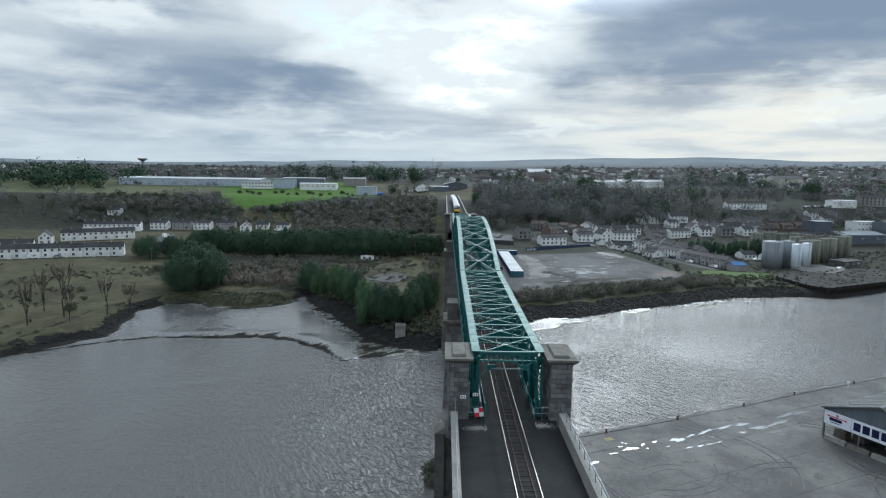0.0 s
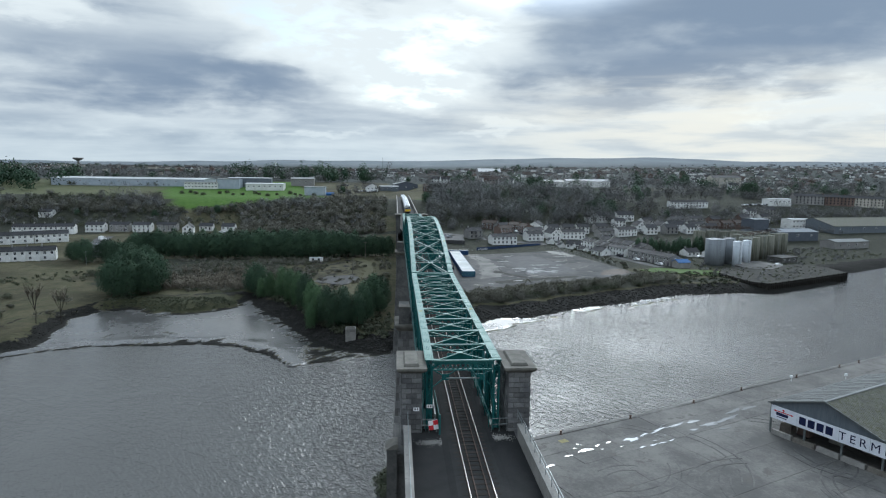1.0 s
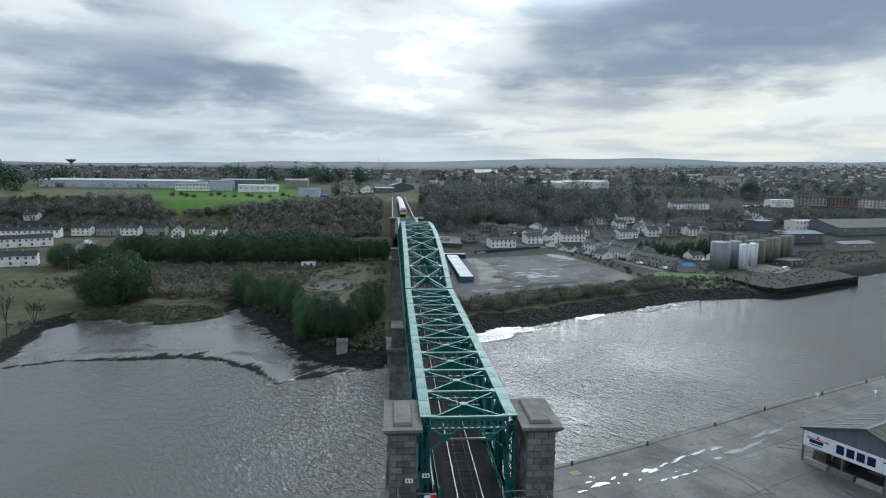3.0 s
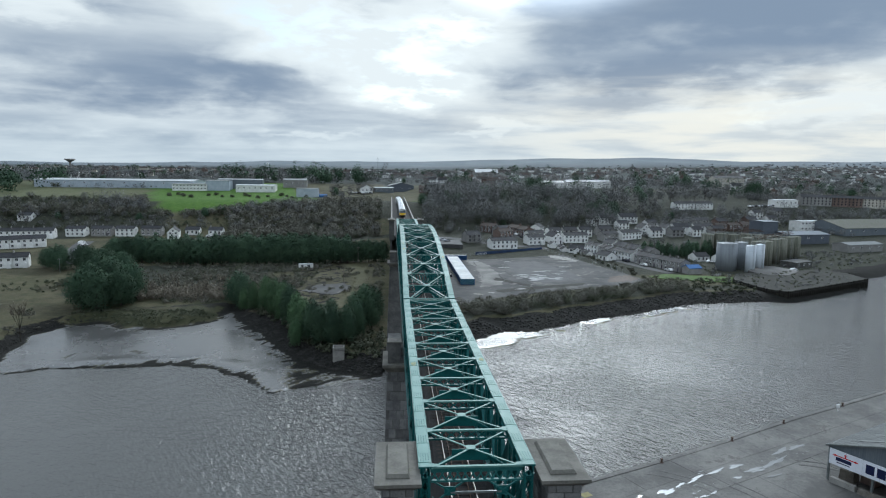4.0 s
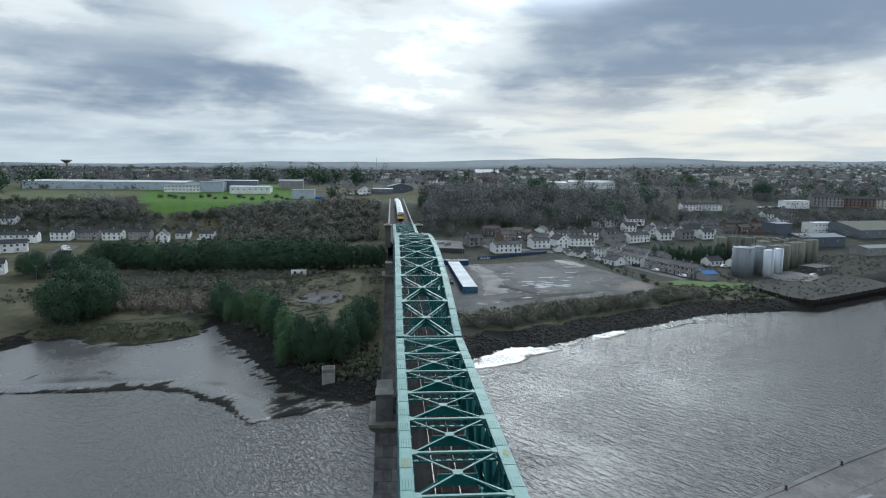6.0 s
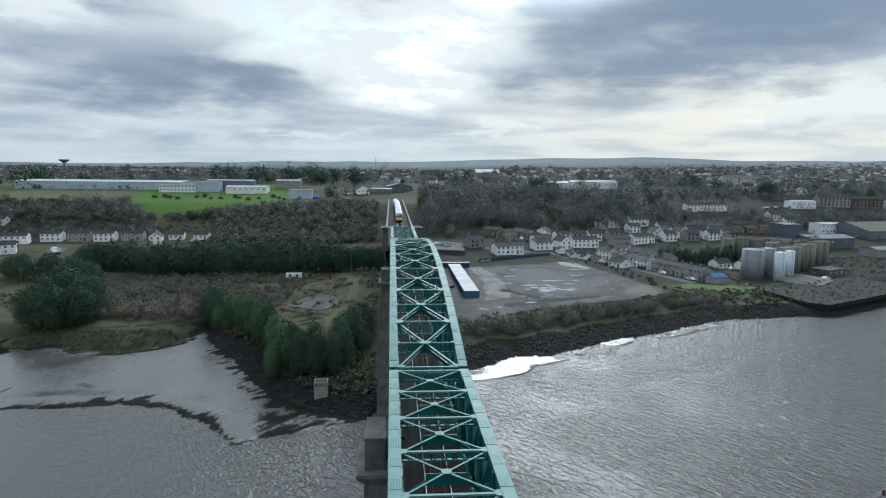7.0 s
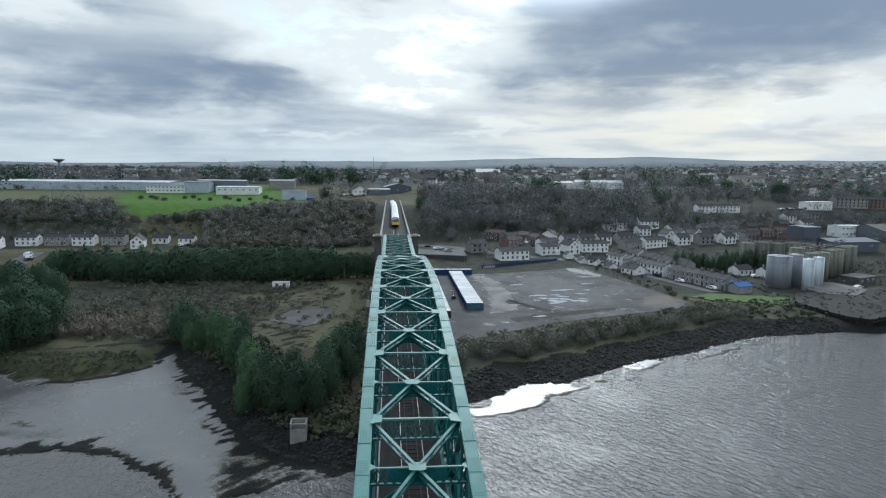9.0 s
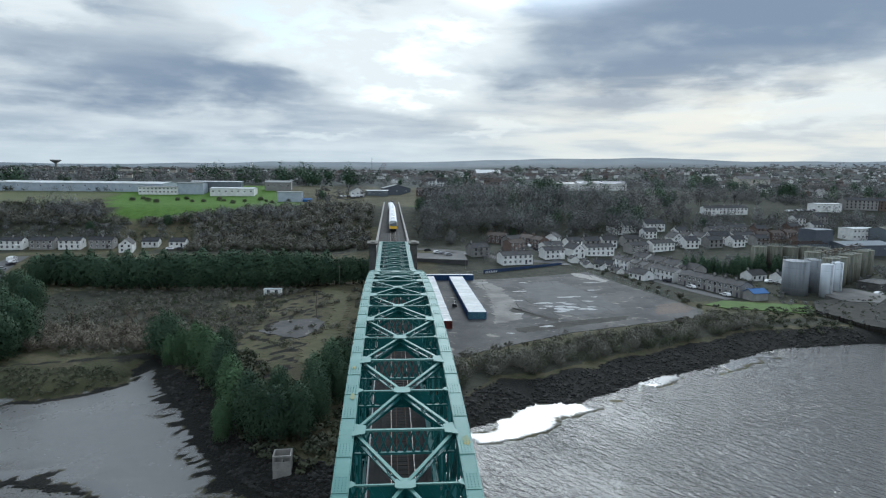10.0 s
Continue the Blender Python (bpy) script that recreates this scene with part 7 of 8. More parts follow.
hall("wide_warehouse", 372, 432, 96, 40, 4.6, 5.0, 12, "clad_grey", "roof_moss", "long grey-clad warehouse with a mossy sheet roof", 8, 1)
hall("white_office", 320, 434, 20, 12, 7.6, 0.3, 10, "white", "box_roof", "white flat-roofed office with square windows", 6, 2)
hall("blue_tower_shed", 258, 390, 12, 14, 13, 0.3, 8, "shed_blue", "clad_grey", "tall slate-blue clad industrial block", 0)
hall("blue_shed", 280, 384, 34, 20, 5.5, 1.6, 8, "shed_blue", "clad_grey", "slate-blue clad industrial shed with a grey roof", 3, 1)
hall("low_sheds", 300, 352, 30, 12, 4.5, 1.2, 14, "grey_render", "roof_sheet", "low grey open-fronted sheds", 4, 1)
hall("ruin", 212, 284, 14, 9, 3.0, 0.1, 25, "stone_wall", "stone_wall", "low grey concrete building behind the wharf", 3, 1)
hall("small_shed", 143, 262, 7, 5.5, 3.0, 1.3, 12, "grey_render", "tarp", "small stone shed with a bright blue roof", 0, door=False)


# ---- silos ----
def silo(name, x, y, r, h, mat, label, group, cone=0.55, rails=True, bands=5, z=None):
    ob = thing(name, label, "silo", (x, y, height_at(x, y) if z is None else z), group=group)
    sh = Shape().tube((0, 0, -1), (0, 0, h), r, r, 36)
    me = sh.mesh("shell", M[mat])
    me.polygons.foreach_set("use_smooth", [len(p.vertices) == 4 for p in me.polygons])
    part("shell", me, None, ob)
    part("roof", Shape().tube((0, 0, h + 0.02), (0, 0, h + cone), r + 0.12, r * 0.12, 36), M[mat], ob)
    for k in range(1, bands):
        part("band", Shape().tube((0, 0, h * k / bands), (0, 0, h * k / bands + 0.12), r + 0.03, r + 0.03, 36), M[mat], ob)
    if rails:
        post = Shape().tube((0, 0, 0), (0, 0, 1.1), 0.04, sides=4).mesh("railing_post", M["galv"])
        for k in range(14):
            a = 2 * math.pi * k / 14
            part("railing_post", post, None, ob).location = (math.cos(a) * r, math.sin(a) * r, h)
        for zz in (0.55, 1.1):
            hoop = Shape()
            for rr, dz in ((r - 0.03, 0), (r + 0.03, 0), (r + 0.03, 0.06), (r - 0.03, 0.06)):
                hoop.v.extend((math.cos(2 * math.pi * k / 28) * rr, math.sin(2 * math.pi * k / 28) * rr, h + zz + dz) for k in range(28))
            hoop.f = [(28 * c + k, 28 * c + (k + 1) % 28, 28 * ((c + 1) % 4) + (k + 1) % 28, 28 * ((c + 1) % 4) + k) for c in range(4) for k in range(28)]
            part("rail", hoop, M["galv"], ob)
        ladder = Shape()
        for sx in (-0.25, 0.25):
            ladder.box(sx - 0.03, -r - 0.3, 0, sx + 0.03, -r - 0.24, h + 1)
        for k in range(int(h / 0.4)):
            ladder.box(-0.25, -r - 0.29, 0.4 * k, 0.25, -r - 0.25, 0.4 * k + 0.04)
        part("ladder", ladder, M["galv"], ob)
    return ob


silo("steel_silo", 166.6, 273.0, 5.0, 13.9, "silo", "large pale grey steel silo with a railing on top", "steel silos")
silo("steel_silo", 176.2, 276.5, 3.2, 13.9, "silo", "grey steel silo with a railing on top", "steel silos")
silo("steel_silo", 175.6, 266.5, 2.35, 13.3, "silo_white", "slender white steel silo", "steel silos")
silo("steel_silo", 183.2, 271.0, 2.2, 13.4, "silo_white", "slender white steel silo", "steel silos")
for k in range(6):
    silo("concrete_silo", 190 + 8.2 * k, 284 + 6.2 * k, 3.4, 13.4 - 0.3 * (k % 2), "silo_concrete", "stained old concrete silo", "old concrete silos", 0.5, k % 2 == 0, 3)
for k in range(5):
    silo("concrete_silo", 188 + 7.8 * k, 334 - 1.0 * k, 3.6, 12.4 + 0.4 * (k % 2), "silo_concrete", "stained old concrete silo with a rusty walkway", "old concrete silos", 0.5, True, 3)
for k in range(4):
    silo("concrete_silo", 197 + 8 * k, 306 + 4 * k, 3.4, 13.2, "silo_concrete", "stained old concrete silo", "old concrete silos", 0.5, k % 2 == 1, 3)

# rusty walkways over the old silos
for name_x, name_y, run in ((190, 288, (42, 32)), (188, 334, (32, -4))):
    rng = random.Random(name_x)
    g = thing("silo_gantry", "rusty steel walkways and pipes on top of the old silos", "walkway", (name_x, name_y, 16.9), group="silo walkways")
    for k in range(3):
        off = -2.2 + 2.2 * k
        part("beam", Shape().beam((0, off, 0.3 + 0.3 * k), (run[0], run[1] + off, 0.3 + 0.3 * k), 0.25, 0.3), M["rust"], g)
    for k in range(14):
        u = (k + 0.5) / 14
        x, y = run[0] * u + rng.uniform(-1, 1), run[1] * u + rng.uniform(-2.5, 2.5)
        part("pipe", Shape().tube((x, y, -0.4), (x + rng.uniform(-3, 3), y + rng.uniform(-2, 2), rng.uniform(0.8, 2.2)), 0.12, sides=6), M["rust" if k % 3 else "galv"], g)
        part("rail", Shape().tube((x - 2, y, 1.4), (x + 2, y + 1.5, 1.4), 0.06, sides=5), M["rust"], g)

# ---- wharf ----
WHARF = [(150, 236), (152, 214), (157.5, 208), (178, 218), (216, 238), (218, 254), (211, 266), (200, 262), (160, 252)]
wharf = thing("wharf", "old wharf with a blackened timber and stone face", "wharf", kind="structure")
part("fill", Shape().prism(WHARF, -2, 4.1), M["earth"], wharf)
for a, b in zip(WHARF[:5], WHARF[1:6]):
    n = int(math.hypot(b[0] - a[0], b[1] - a[1]) / 1.6)
    for k in range(n):
        x, y = a[0] + (b[0] - a[0]) * k / n, a[1] + (b[1] - a[1]) * k / n
        part("pile", Shape().tube((x, y - 0.2, -1.5), (x, y - 0.2, 3.9 + 0.5 * ((k * 5) % 3 == 0)), 0.32, 0.28, 7), M["timber"], wharf)
    part("waling", Shape().beam((a[0], a[1] - 0.5, 3.2), (b[0], b[1] - 0.5, 3.2), 0.3, 0.4), M["timber"], wharf)
on_wharf = lambda x, y: 1.5 < float(inside_distance(np.array([x]), np.array([y]), WHARF)[0])
woods("wharf_weeds", 53, 80, (150, 220, 207, 268), 0.8, M["gorse"], "weeds growing over the old wharf", on_wharf, 0.6, 50, 0.6, 0.32, 1.4)
woods("wharf_weeds", 54, 40, (150, 220, 207, 268), 0.9, M["twig"], "dead stems growing over the old wharf", on_wharf, 0.7, 60, 0.25, 0.45, 1.4)
apron = thing("silo_apron", "pale concrete apron in front of the silos", "paving", kind="structure")
part("slab", Shape().prism([(172, 262), (171, 250), (183, 247), (197, 259), (194, 276), (184, 276), (178, 268)], 2.0, 4.25), M["concrete"], apron)
green = thing("green", "bright mown green by the river", "lawn", kind="structure")
GREEN = material("mown_green", (0.075, 0.14, 0.03), (0.12, 0.19, 0.05), 0.9, 0.15, 4, 0.4)
part("turf", Shape().prism([(117, 252), (122, 246), (136, 241), (148, 236), (160, 246), (154, 251), (142, 254), (128, 259)], 2.2, 2.9), GREEN, green)

# ---- streets ----
for name, pts, w in (("street", [(112, 362), (117, 330), (122, 300), (129, 272), (133, 262)], 6), ("street", [(90, 344), (84, 372), (78, 404)], 6), ("lane", [(-194, 372), (-188, 350), (-180, 326), (-168, 304), (-160, 290)], 9), ("street", [(0, 380), (30, 372), (60, 352), (90, 348)], 6)):
    s = Shape()
    fine = []
    for a, b in zip(pts, pts[1:]):
        fine += [(a[0] + (b[0] - a[0]) * k / 8, a[1] + (b[1] - a[1]) * k / 8) for k in range(8)]
    fine.append(pts[-1])
    l, r = offset_line(fine, -w / 2), offset_line(fine, w / 2)
    s.add([(x, y, height_at(x, y) + 0.18) for x, y in l + r], [(k + len(l), k + 1 + len(l), k + 1, k) for k in range(len(l) - 1)])
    solid(name, s, M["road"], "grey asphalt street between houses", "road", kind="structure")
solid("car_park", Shape().prism([(12, 345), (38, 338), (40, 380), (14, 392)], 2.5, 7.3), M["road"], "grey car park below the railway arches", "car park", kind="structure")

# ---- shed on the quay ----
def build_shed():
    a, b = Vector((63.6, 56.2, 4.3)), Vector((71.7, 39.0, 4.3))
    turn = math.degrees(math.atan2(b.y - a.y, b.x - a.x))
    s = thing("terminal_shed", "open-fronted quayside shed with blue-grey cladding and a long name board", "shed", tuple(a), turn)
    long, deep, eave, top = 19.0, 34.0, 5.6, 8.8
    # front runs along x, the shed lies behind it along +y
    for x0 in (0.0, 19.0):
        part("gable", Shape().add([(x0, 0, 5.3), (x0 + long, 0, 5.3), (x0 + long, 0, eave), (x0 + long / 2, 0, top), (x0, 0, eave), (x0, 0.12, 5.3), (x0 + long, 0.12, 5.3), (x0 + long, 0.12, eave), (x0 + long / 2, 0.12, top), (x0, 0.12, eave)],
                                  [(0, 1, 2, 3, 4), (9, 8, 7, 6, 5), (0, 5, 6, 1), (2, 7, 8, 3), (3, 8, 9, 4)]), M["clad_grey"], s)
        ribs = Shape()
        n = 60
        for k in range(n):
            x = x0 + long * (k + 0.5) / n
            h = eave + (top - eave) * (1 - abs(x - x0 - long / 2) / (long / 2))
            ribs.box(x - 0.05, -0.04, 5.3, x + 0.05, 0.0, h - 0.05)
        part("ribs", ribs, M["clad_grey"], s, kind="stuff")
        for sign, mat in ((-1, "roof_sheet"), (1, "roof_moss")):
            x1 = x0 + long / 2
            e = x1 + sign * (long / 2 + 0.35)
            q = [(e, -0.5, eave - 0.1), (x1, -0.5, top + 0.02), (x1, deep, top + 0.02), (e, deep, eave - 0.1)]
            if sign > 0:
                q = [q[1], q[0], q[3], q[2]]
            r = part("roof", Shape().hexa([*q, *[(x, y, z + 0.14) for x, y, z in q]]), M[mat], s)
            corr = Shape()
            for k in range(70):
                y = deep * (k + 0.5) / 70
                corr.beam((x1, y, top + 0.18), (e, y, eave + 0.06), 0.22, 0.06)
            part("sheet_ribs", corr, M[mat], s, kind="stuff")
            if sign < 0:
                for k in range(7):
                    y = 3 + 4.4 * k
                    part("rooflight", Shape().beam((x1 - 2.0, y, top - 0.42), (x1 - 6.6, y, top - 2.0), 0.9, 0.06), M["rooflight"], s)
        part("ridge_cap", Shape().box(x0 + long / 2 - 0.25, -0.5, top + 0.1, x0 + long / 2 + 0.25, deep, top + 0.24), M["roof_sheet"], s)
        part("verge", Shape().beam((x0 - 0.3, -0.45, eave + 0.05), (x0 + long / 2, -0.45, top + 0.2), 0.1, 0.24, (0, 1, 0)).beam((x0 + long / 2, -0.45, top + 0.2), (x0 + long + 0.3, -0.45, eave + 0.05), 0.1, 0.24, (0, 1, 0)), M["galv"], s)
    part("side_wall", Shape().box(-0.1, 0.1, 3.0, 0.02, deep, eave - 0.1), M["clad_grey"], s)
    part("rear_wall", Shape().box(0, deep - 0.2, 0, 38, deep, eave), M["clad_grey"], s)
    part("wing_wall", Shape().box(37.9, 0.1, 0, 38.1, deep, eave), M["clad_grey"], s)
    for x in (0.1, 6.4, 12.7, 18.95, 25.3, 31.6, 37.9):
        part("post", Shape().box(x - 0.14, 0.0, 0, x + 0.14, 0.3, 5.4), M["galv"], s)
    for y in (6, 12, 18, 24, 30):
        part("post", Shape().box(-0.05, y - 0.12, 0, 0.2, y + 0.12, 5.4), M["galv"], s)
    for k in range(9):
        part("kerb_block", Shape().hexa([(0.6 + 4.1 * k, -0.5, 0), (4.4 + 4.1 * k, -0.5, 0), (4.4 + 4.1 * k, 0.4, 0), (0.6 + 4.1 * k, 0.4, 0), (0.7 + 4.1 * k, -0.35, 0.8), (4.3 + 4.1 * k, -0.35, 0.8), (4.3 + 4.1 * k, 0.25, 0.8), (0.7 + 4.1 * k, 0.25, 0.8)]), M["concrete_pale" if k % 3 != 1 else "pole"], s)
    board = part("name_board", Shape().box(0.25, -0.28, 2.95, 29.0, -0.14, 5.35), M["sign_white"], s, "long white name board with navy lettering")
    for k in range(12):
        part("board_joint", Shape().box(0.25 + 2.4 * k, -0.29, 2.95, 0.27 + 2.4 * k, -0.28, 5.35), M["galv"], board)
    # the firm's name and badge as plain shapes
    for k in range(4):
        x = 5.5 + 1.52 * k
        part("letter_block", Shape().box(x, -0.31, 3.50, x + 1.18, -0.28, 4.92), M["navy"], board)
    part("badge_bar", Shape().box(1.25, -0.31, 3.75, 3.5, -0.28, 4.3), M["navy"], board)
    part("badge_foot", Shape().box(1.4, -0.31, 3.42, 3.3, -0.28, 3.55), M["navy"], board)
    arrow = Shape().add([(0.7, -0.30, 4.5), (1.2, -0.30, 4.3), (1.2, -0.30, 4.42), (4.0, -0.30, 4.42), (4.0, -0.30, 4.3), (4.5, -0.30, 4.5), (4.0, -0.30, 4.7), (4.0, -0.30, 4.58), (1.2, -0.30, 4.58), (1.2, -0.30, 4.7)], [tuple(range(10))])
    arrow.add([(2.5, -0.30, 4.58), (2.7, -0.30, 4.58), (2.7, -0.30, 4.85), (2.9, -0.30, 4.85), (2.6, -0.30, 5.15), (2.3, -0.30, 4.85), (2.5, -0.30, 4.85)], [tuple(range(7))])
    part("badge_arrow", arrow, M["red"], board)
    text = bpy.data.curves.new("lettering", "FONT")
    text.body, text.size, text.extrude = "TERMINALS", 2.0, 0.015
    text.space_character = 1.5
    text.materials.append(M["navy"])
    word = new("lettering", text)
    word.parent = board
    word.matrix_basis = pose(12.2, -0.295, 3.50, 90, 0, 0)
    bpy.context.view_layer.update()
    me = bpy.data.meshes.new_from_object(word)
    bpy.data.objects.remove(word)
    w2 = new("lettering", me)
    w2.parent = board
    w2.matrix_basis = pose(12.2, -0.295, 3.50, 90, 0, 0)
    # stacked goods under the roof
    for k, (x, y, hh, m) in enumerate([(1.8, 3.0, 1.6, "pole"), (4.2, 4.5, 1.2, "brick"), (3.0, 7.5, 1.9, "tarp"), (9, 6, 1.4, "concrete_pale"), (14, 7, 1.2, "pole")]):
        c = Vector((x, y, 0))
        st = thing("goods_stack", "stack of goods under the shed roof", "stack", tuple(s.matrix_world @ c), turn, group="goods under the shed roof")
        part("load", Shape().hexa([(-1.1, -0.9, 0), (1.1, -0.9, 0), (1.1, 0.9, 0), (-1.1, 0.9, 0), (-1.0, -0.8, hh), (1.0, -0.8, hh), (1.0, 0.8, hh), (-1.0, 0.8, hh)]), M[m], st)


build_shed()


# ---- containers in the yard ----
def make_container(mat, end_mat, label, group):
    c = thing("shipping_container", label, "container", group=group)
    s = Shape().box(0.06, 0.06, 0.15, 6.0, 2.38, 2.5)
    part("body", s, M[mat], c)
    ribs = Shape()
    for k in range(9):
        y = 0.22 + 0.24 * k
        ribs.box(-0.0, y, 0.2, 0.06, y + 0.12, 2.45).box(6.0, y, 0.2, 6.06, y + 0.12, 2.45)
    for k in range(24):
        x = 0.2 + 0.24 * k
        ribs.box(x, 0.0, 0.2, x + 0.12, 0.06, 2.45)
    part("ribs", ribs, M[end_mat], c)
    roof = Shape().box(0.05, 0.05, 2.5, 6.01, 2.39, 2.54)
    part("roof", roof, M["box_roof"], c)
    posts = Shape()
    for x in (0.0, 5.9):
        for y in (0.0, 2.28):
            posts.box(x, y, 0, x + 0.16, y + 0.16, 2.59)
    posts.box(0.1, 0.0, 0.0, 5.96, 0.12, 0.18).box(0.1, 2.32, 0.0, 5.96, 2.44, 0.18)
    part("frame", posts, M[mat], c)
    return c


BLUE = make_container("box_blue", "box_blue", "blue shipping container with a faded pale roof", "blue container row")
TEAL_BOX = make_container("box_blue", "box_teal", "turquoise-sided shipping container at the end of a row", "blue container row")
MAROON = make_container("box_red", "box_red", "maroon shipping container with a faded pale roof", "maroon container row")
for k in range(28):
    y = 232.0 + 2.5 * k
    copy_thing(TEAL_BOX if k == 0 else BLUE, pose(25.2 + 0.06 * math.sin(k * 2.1), y, 2.72, 0, 0, 0.3 * math.sin(k * 1.3)))
for k in range(33):
    y = 220.0 + 2.5 * k
    copy_thing(BLUE if k % 5 == 3 else MAROON, pose(12.6 + 0.06 * math.sin(k * 1.7), y, 2.72, 0, 0, 0.3 * math.sin(k * 2.3)))
for k in range(4):
    copy_thing(BLUE, pose(12 + 6.2 * k, 306, 2.72, 0, 0, 0))
fork = thing("forklift", "dark forklift truck standing between the container rows", "forklift", (22.6, 252, 2.72), 90)
part("body", Shape().box(-1.2, -0.6, 0.35, 0.8, 0.6, 1.2), M["car_dark"], fork)
part("mast", Shape().box(0.85, -0.5, 0.1, 0.97, -0.38, 2.6).box(0.85, 0.38, 0.1, 0.97, 0.5, 2.6).box(0.85, -0.5, 2.4, 0.97, 0.5, 2.55), M["black"], fork)
part("cab", Shape().box(-0.7, -0.55, 2.0, 0.6, 0.55, 2.1).box(-0.7, -0.55, 1.2, -0.62, -0.47, 2.0).box(-0.7, 0.47, 1.2, -0.62, 0.55, 2.0).box(0.5, -0.55, 1.2, 0.58, -0.47, 2.0).box(0.5, 0.47, 1.2, 0.58, 0.55, 2.0), M["black"], fork)
for x, y in ((-0.8, -0.62), (-0.8, 0.62), (0.5, -0.62), (0.5, 0.62)):
    part("wheel", Shape().tube((x, y - 0.12, 0.35), (x, y + 0.12, 0.35), 0.35, sides=14), M["tyre"], fork)

# seams and cracks of the yard
seams, crack_rng = Shape(), random.Random(5)
for k in range(34):
    x, y = crack_rng.uniform(36, 96), crack_rng.uniform(212, 318)
    a = radians(crack_rng.choice((10, 100, 12, 98)) + crack_rng.gauss(0, 6))
    for _ in range(crack_rng.randrange(2, 6)):
        q = crack_rng.uniform(3, 7)
        x2, y2 = x + q * math.cos(a), y + q * math.sin(a)
        if float(inside_distance(np.array([x2]), np.array([y2]), YARD)[0]) < 1:
            break
        seams.beam((x, y, 2.722), (x2, y2, 2.722), crack_rng.uniform(0.12, 0.3), 0.012)
        x, y, a = x2, y2, a + crack_rng.gauss(0, 0.15)
solid("yard_seams", seams, M["ballast"], "dark tar seams and cracks in the yard surface", "seams", kind="stuff")

# hoarding and fence round the yard
fence = thing("hoarding", "dark blue site hoarding with white scrawl", "hoarding")
pts = [(43.5, 321), (58, 328), (74, 337), (88, 345)]
for a, b in zip(pts, pts[1:]):
    for k in range(6):
        p, q = Vector((*a, 2.7)).lerp(Vector((*b, 2.7)), k / 6), Vector((*a, 2.7)).lerp(Vector((*b, 2.7)), (k + 0.97) / 6)
        part("panel", Shape().beam(p + Vector((0, 0, 1.2)), q + Vector((0, 0, 1.2)), 0.08, 2.4), M["hoarding"], fence)
for k in range(7):
    p = Vector((44.4, 321.1, 3.2)) + Vector((14.5, 7.0, 0)) * (k / 16)
    part("scrawl", Shape().beam(p + Vector((0, -0.08, 0.2)), p + Vector((0.5, 0.14, 1.2 + 0.2 * (k % 2))), 0.03, 0.3), M["white_paint"], fence)
mesh_fence = thing("mesh_fence", "galvanised wire fence along the yard edge", "fence")
for a, b in (((12, 309), (43, 320)), ((88, 345), (102, 299)), ((102, 299), (109, 264))):
    n = 12
    for k in range(n + 1):
        p = Vector((*a, 2.7)).lerp(Vector((*b, 2.7)), k / n)
        part("post", Shape().tube(p, p + Vector((0, 0, 2.2)), 0.06, sides=6), M["galv"], mesh_fence)
    for z in (0.3, 1.2, 2.1):
        part("wire", Shape().beam((*a, 2.7 + z), (*b, 2.7 + z), 0.04, 0.04), M["galv"], mesh_fence)


# ---- cars, vans ----
def make_car(name, mat, label, van=False):
    c = thing(name, label, "van" if van else "car", group="parked vehicles")
    h, l = (2.0, 5.0) if van else (1.45, 4.3)
    prof = [(-l / 2, 0.35), (l / 2, 0.35), (l / 2, 0.8 if not van else 1.0), (l * 0.30, 0.95 if not van else 1.15), (l * 0.14, h), (-l * 0.34 if not van else -l / 2 + 0.1, h), (-l / 2, 0.95)]
    s = Shape().add([(x, -0.85, z) for x, z in prof] + [(x, 0.85, z) for x, z in prof], [tuple(range(7)), tuple(range(7, 14))[::-1]] + [((i + 1) % 7, i, i + 7, (i + 1) % 7 + 7) for i in range(7)])
    part("body", s, M[mat], c)
    part("windscreen", Shape().beam((l * 0.285, 0, 1.0 if not van else 1.2), (l * 0.155, 0, h - 0.08), 1.5, 0.05, (0, 1, 0)), M["window"], c)
    for y in (-0.86, 0.86):
        part("side_window", Shape().box(-l * 0.25 if not van else l * 0.02, y - 0.01, 0.98 if not van else 1.2, l * 0.16, y + 0.01, h - 0.12), M["window"], c)
    for x in (-l * 0.3, l * 0.3):
        for y in (-0.8, 0.8):
            part("wheel", Shape().tube((x, y - 0.1, 0.32), (x, y + 0.1, 0.32), 0.32, sides=12), M["tyre"], c)
    return c


CARS = [make_car("parked_car", "car_white", "white parked car with dark windows"), make_car("parked_car", "car_silver", "silver parked car with dark windows"), make_car("parked_car", "car_dark", "dark parked car by the kerb"), make_car("parked_van", "car_white", "white parked van with a plain side", True)]
spots = [(24.5, 364, 20, 0), (27.5, 362, 20, 1), (20, 372, 10, 2), (-186, 352, 70, 0), (-183, 345, 70, 2), (-190, 358, 75, 3), (-193, 364, 75, 0), (-178, 326, 60, 2), (-181, 334, 60, 1), (-215, 262, 20, 3), (-232, 257, 20, 3), (-205, 266, 20, 1), (82, 378, 95, 2), (80, 388, 95, 0),
         (128, 285, 110, 0), (124, 300, 105, 2), (120, 312, 100, 1), (134, 268, 110, 0), (171, 297, 10, 0), (176, 294, 15, 3), (113, 340, 100, 0), (-126, 396, 5, 0), (-120, 396, 5, 2), (30, 356, 20, 1), (98, 352, 30, 0), (104, 356, 30, 2),
         (200, 268, 20, 0), (290, 380, 15, 0), (300, 402, 12, 3)]
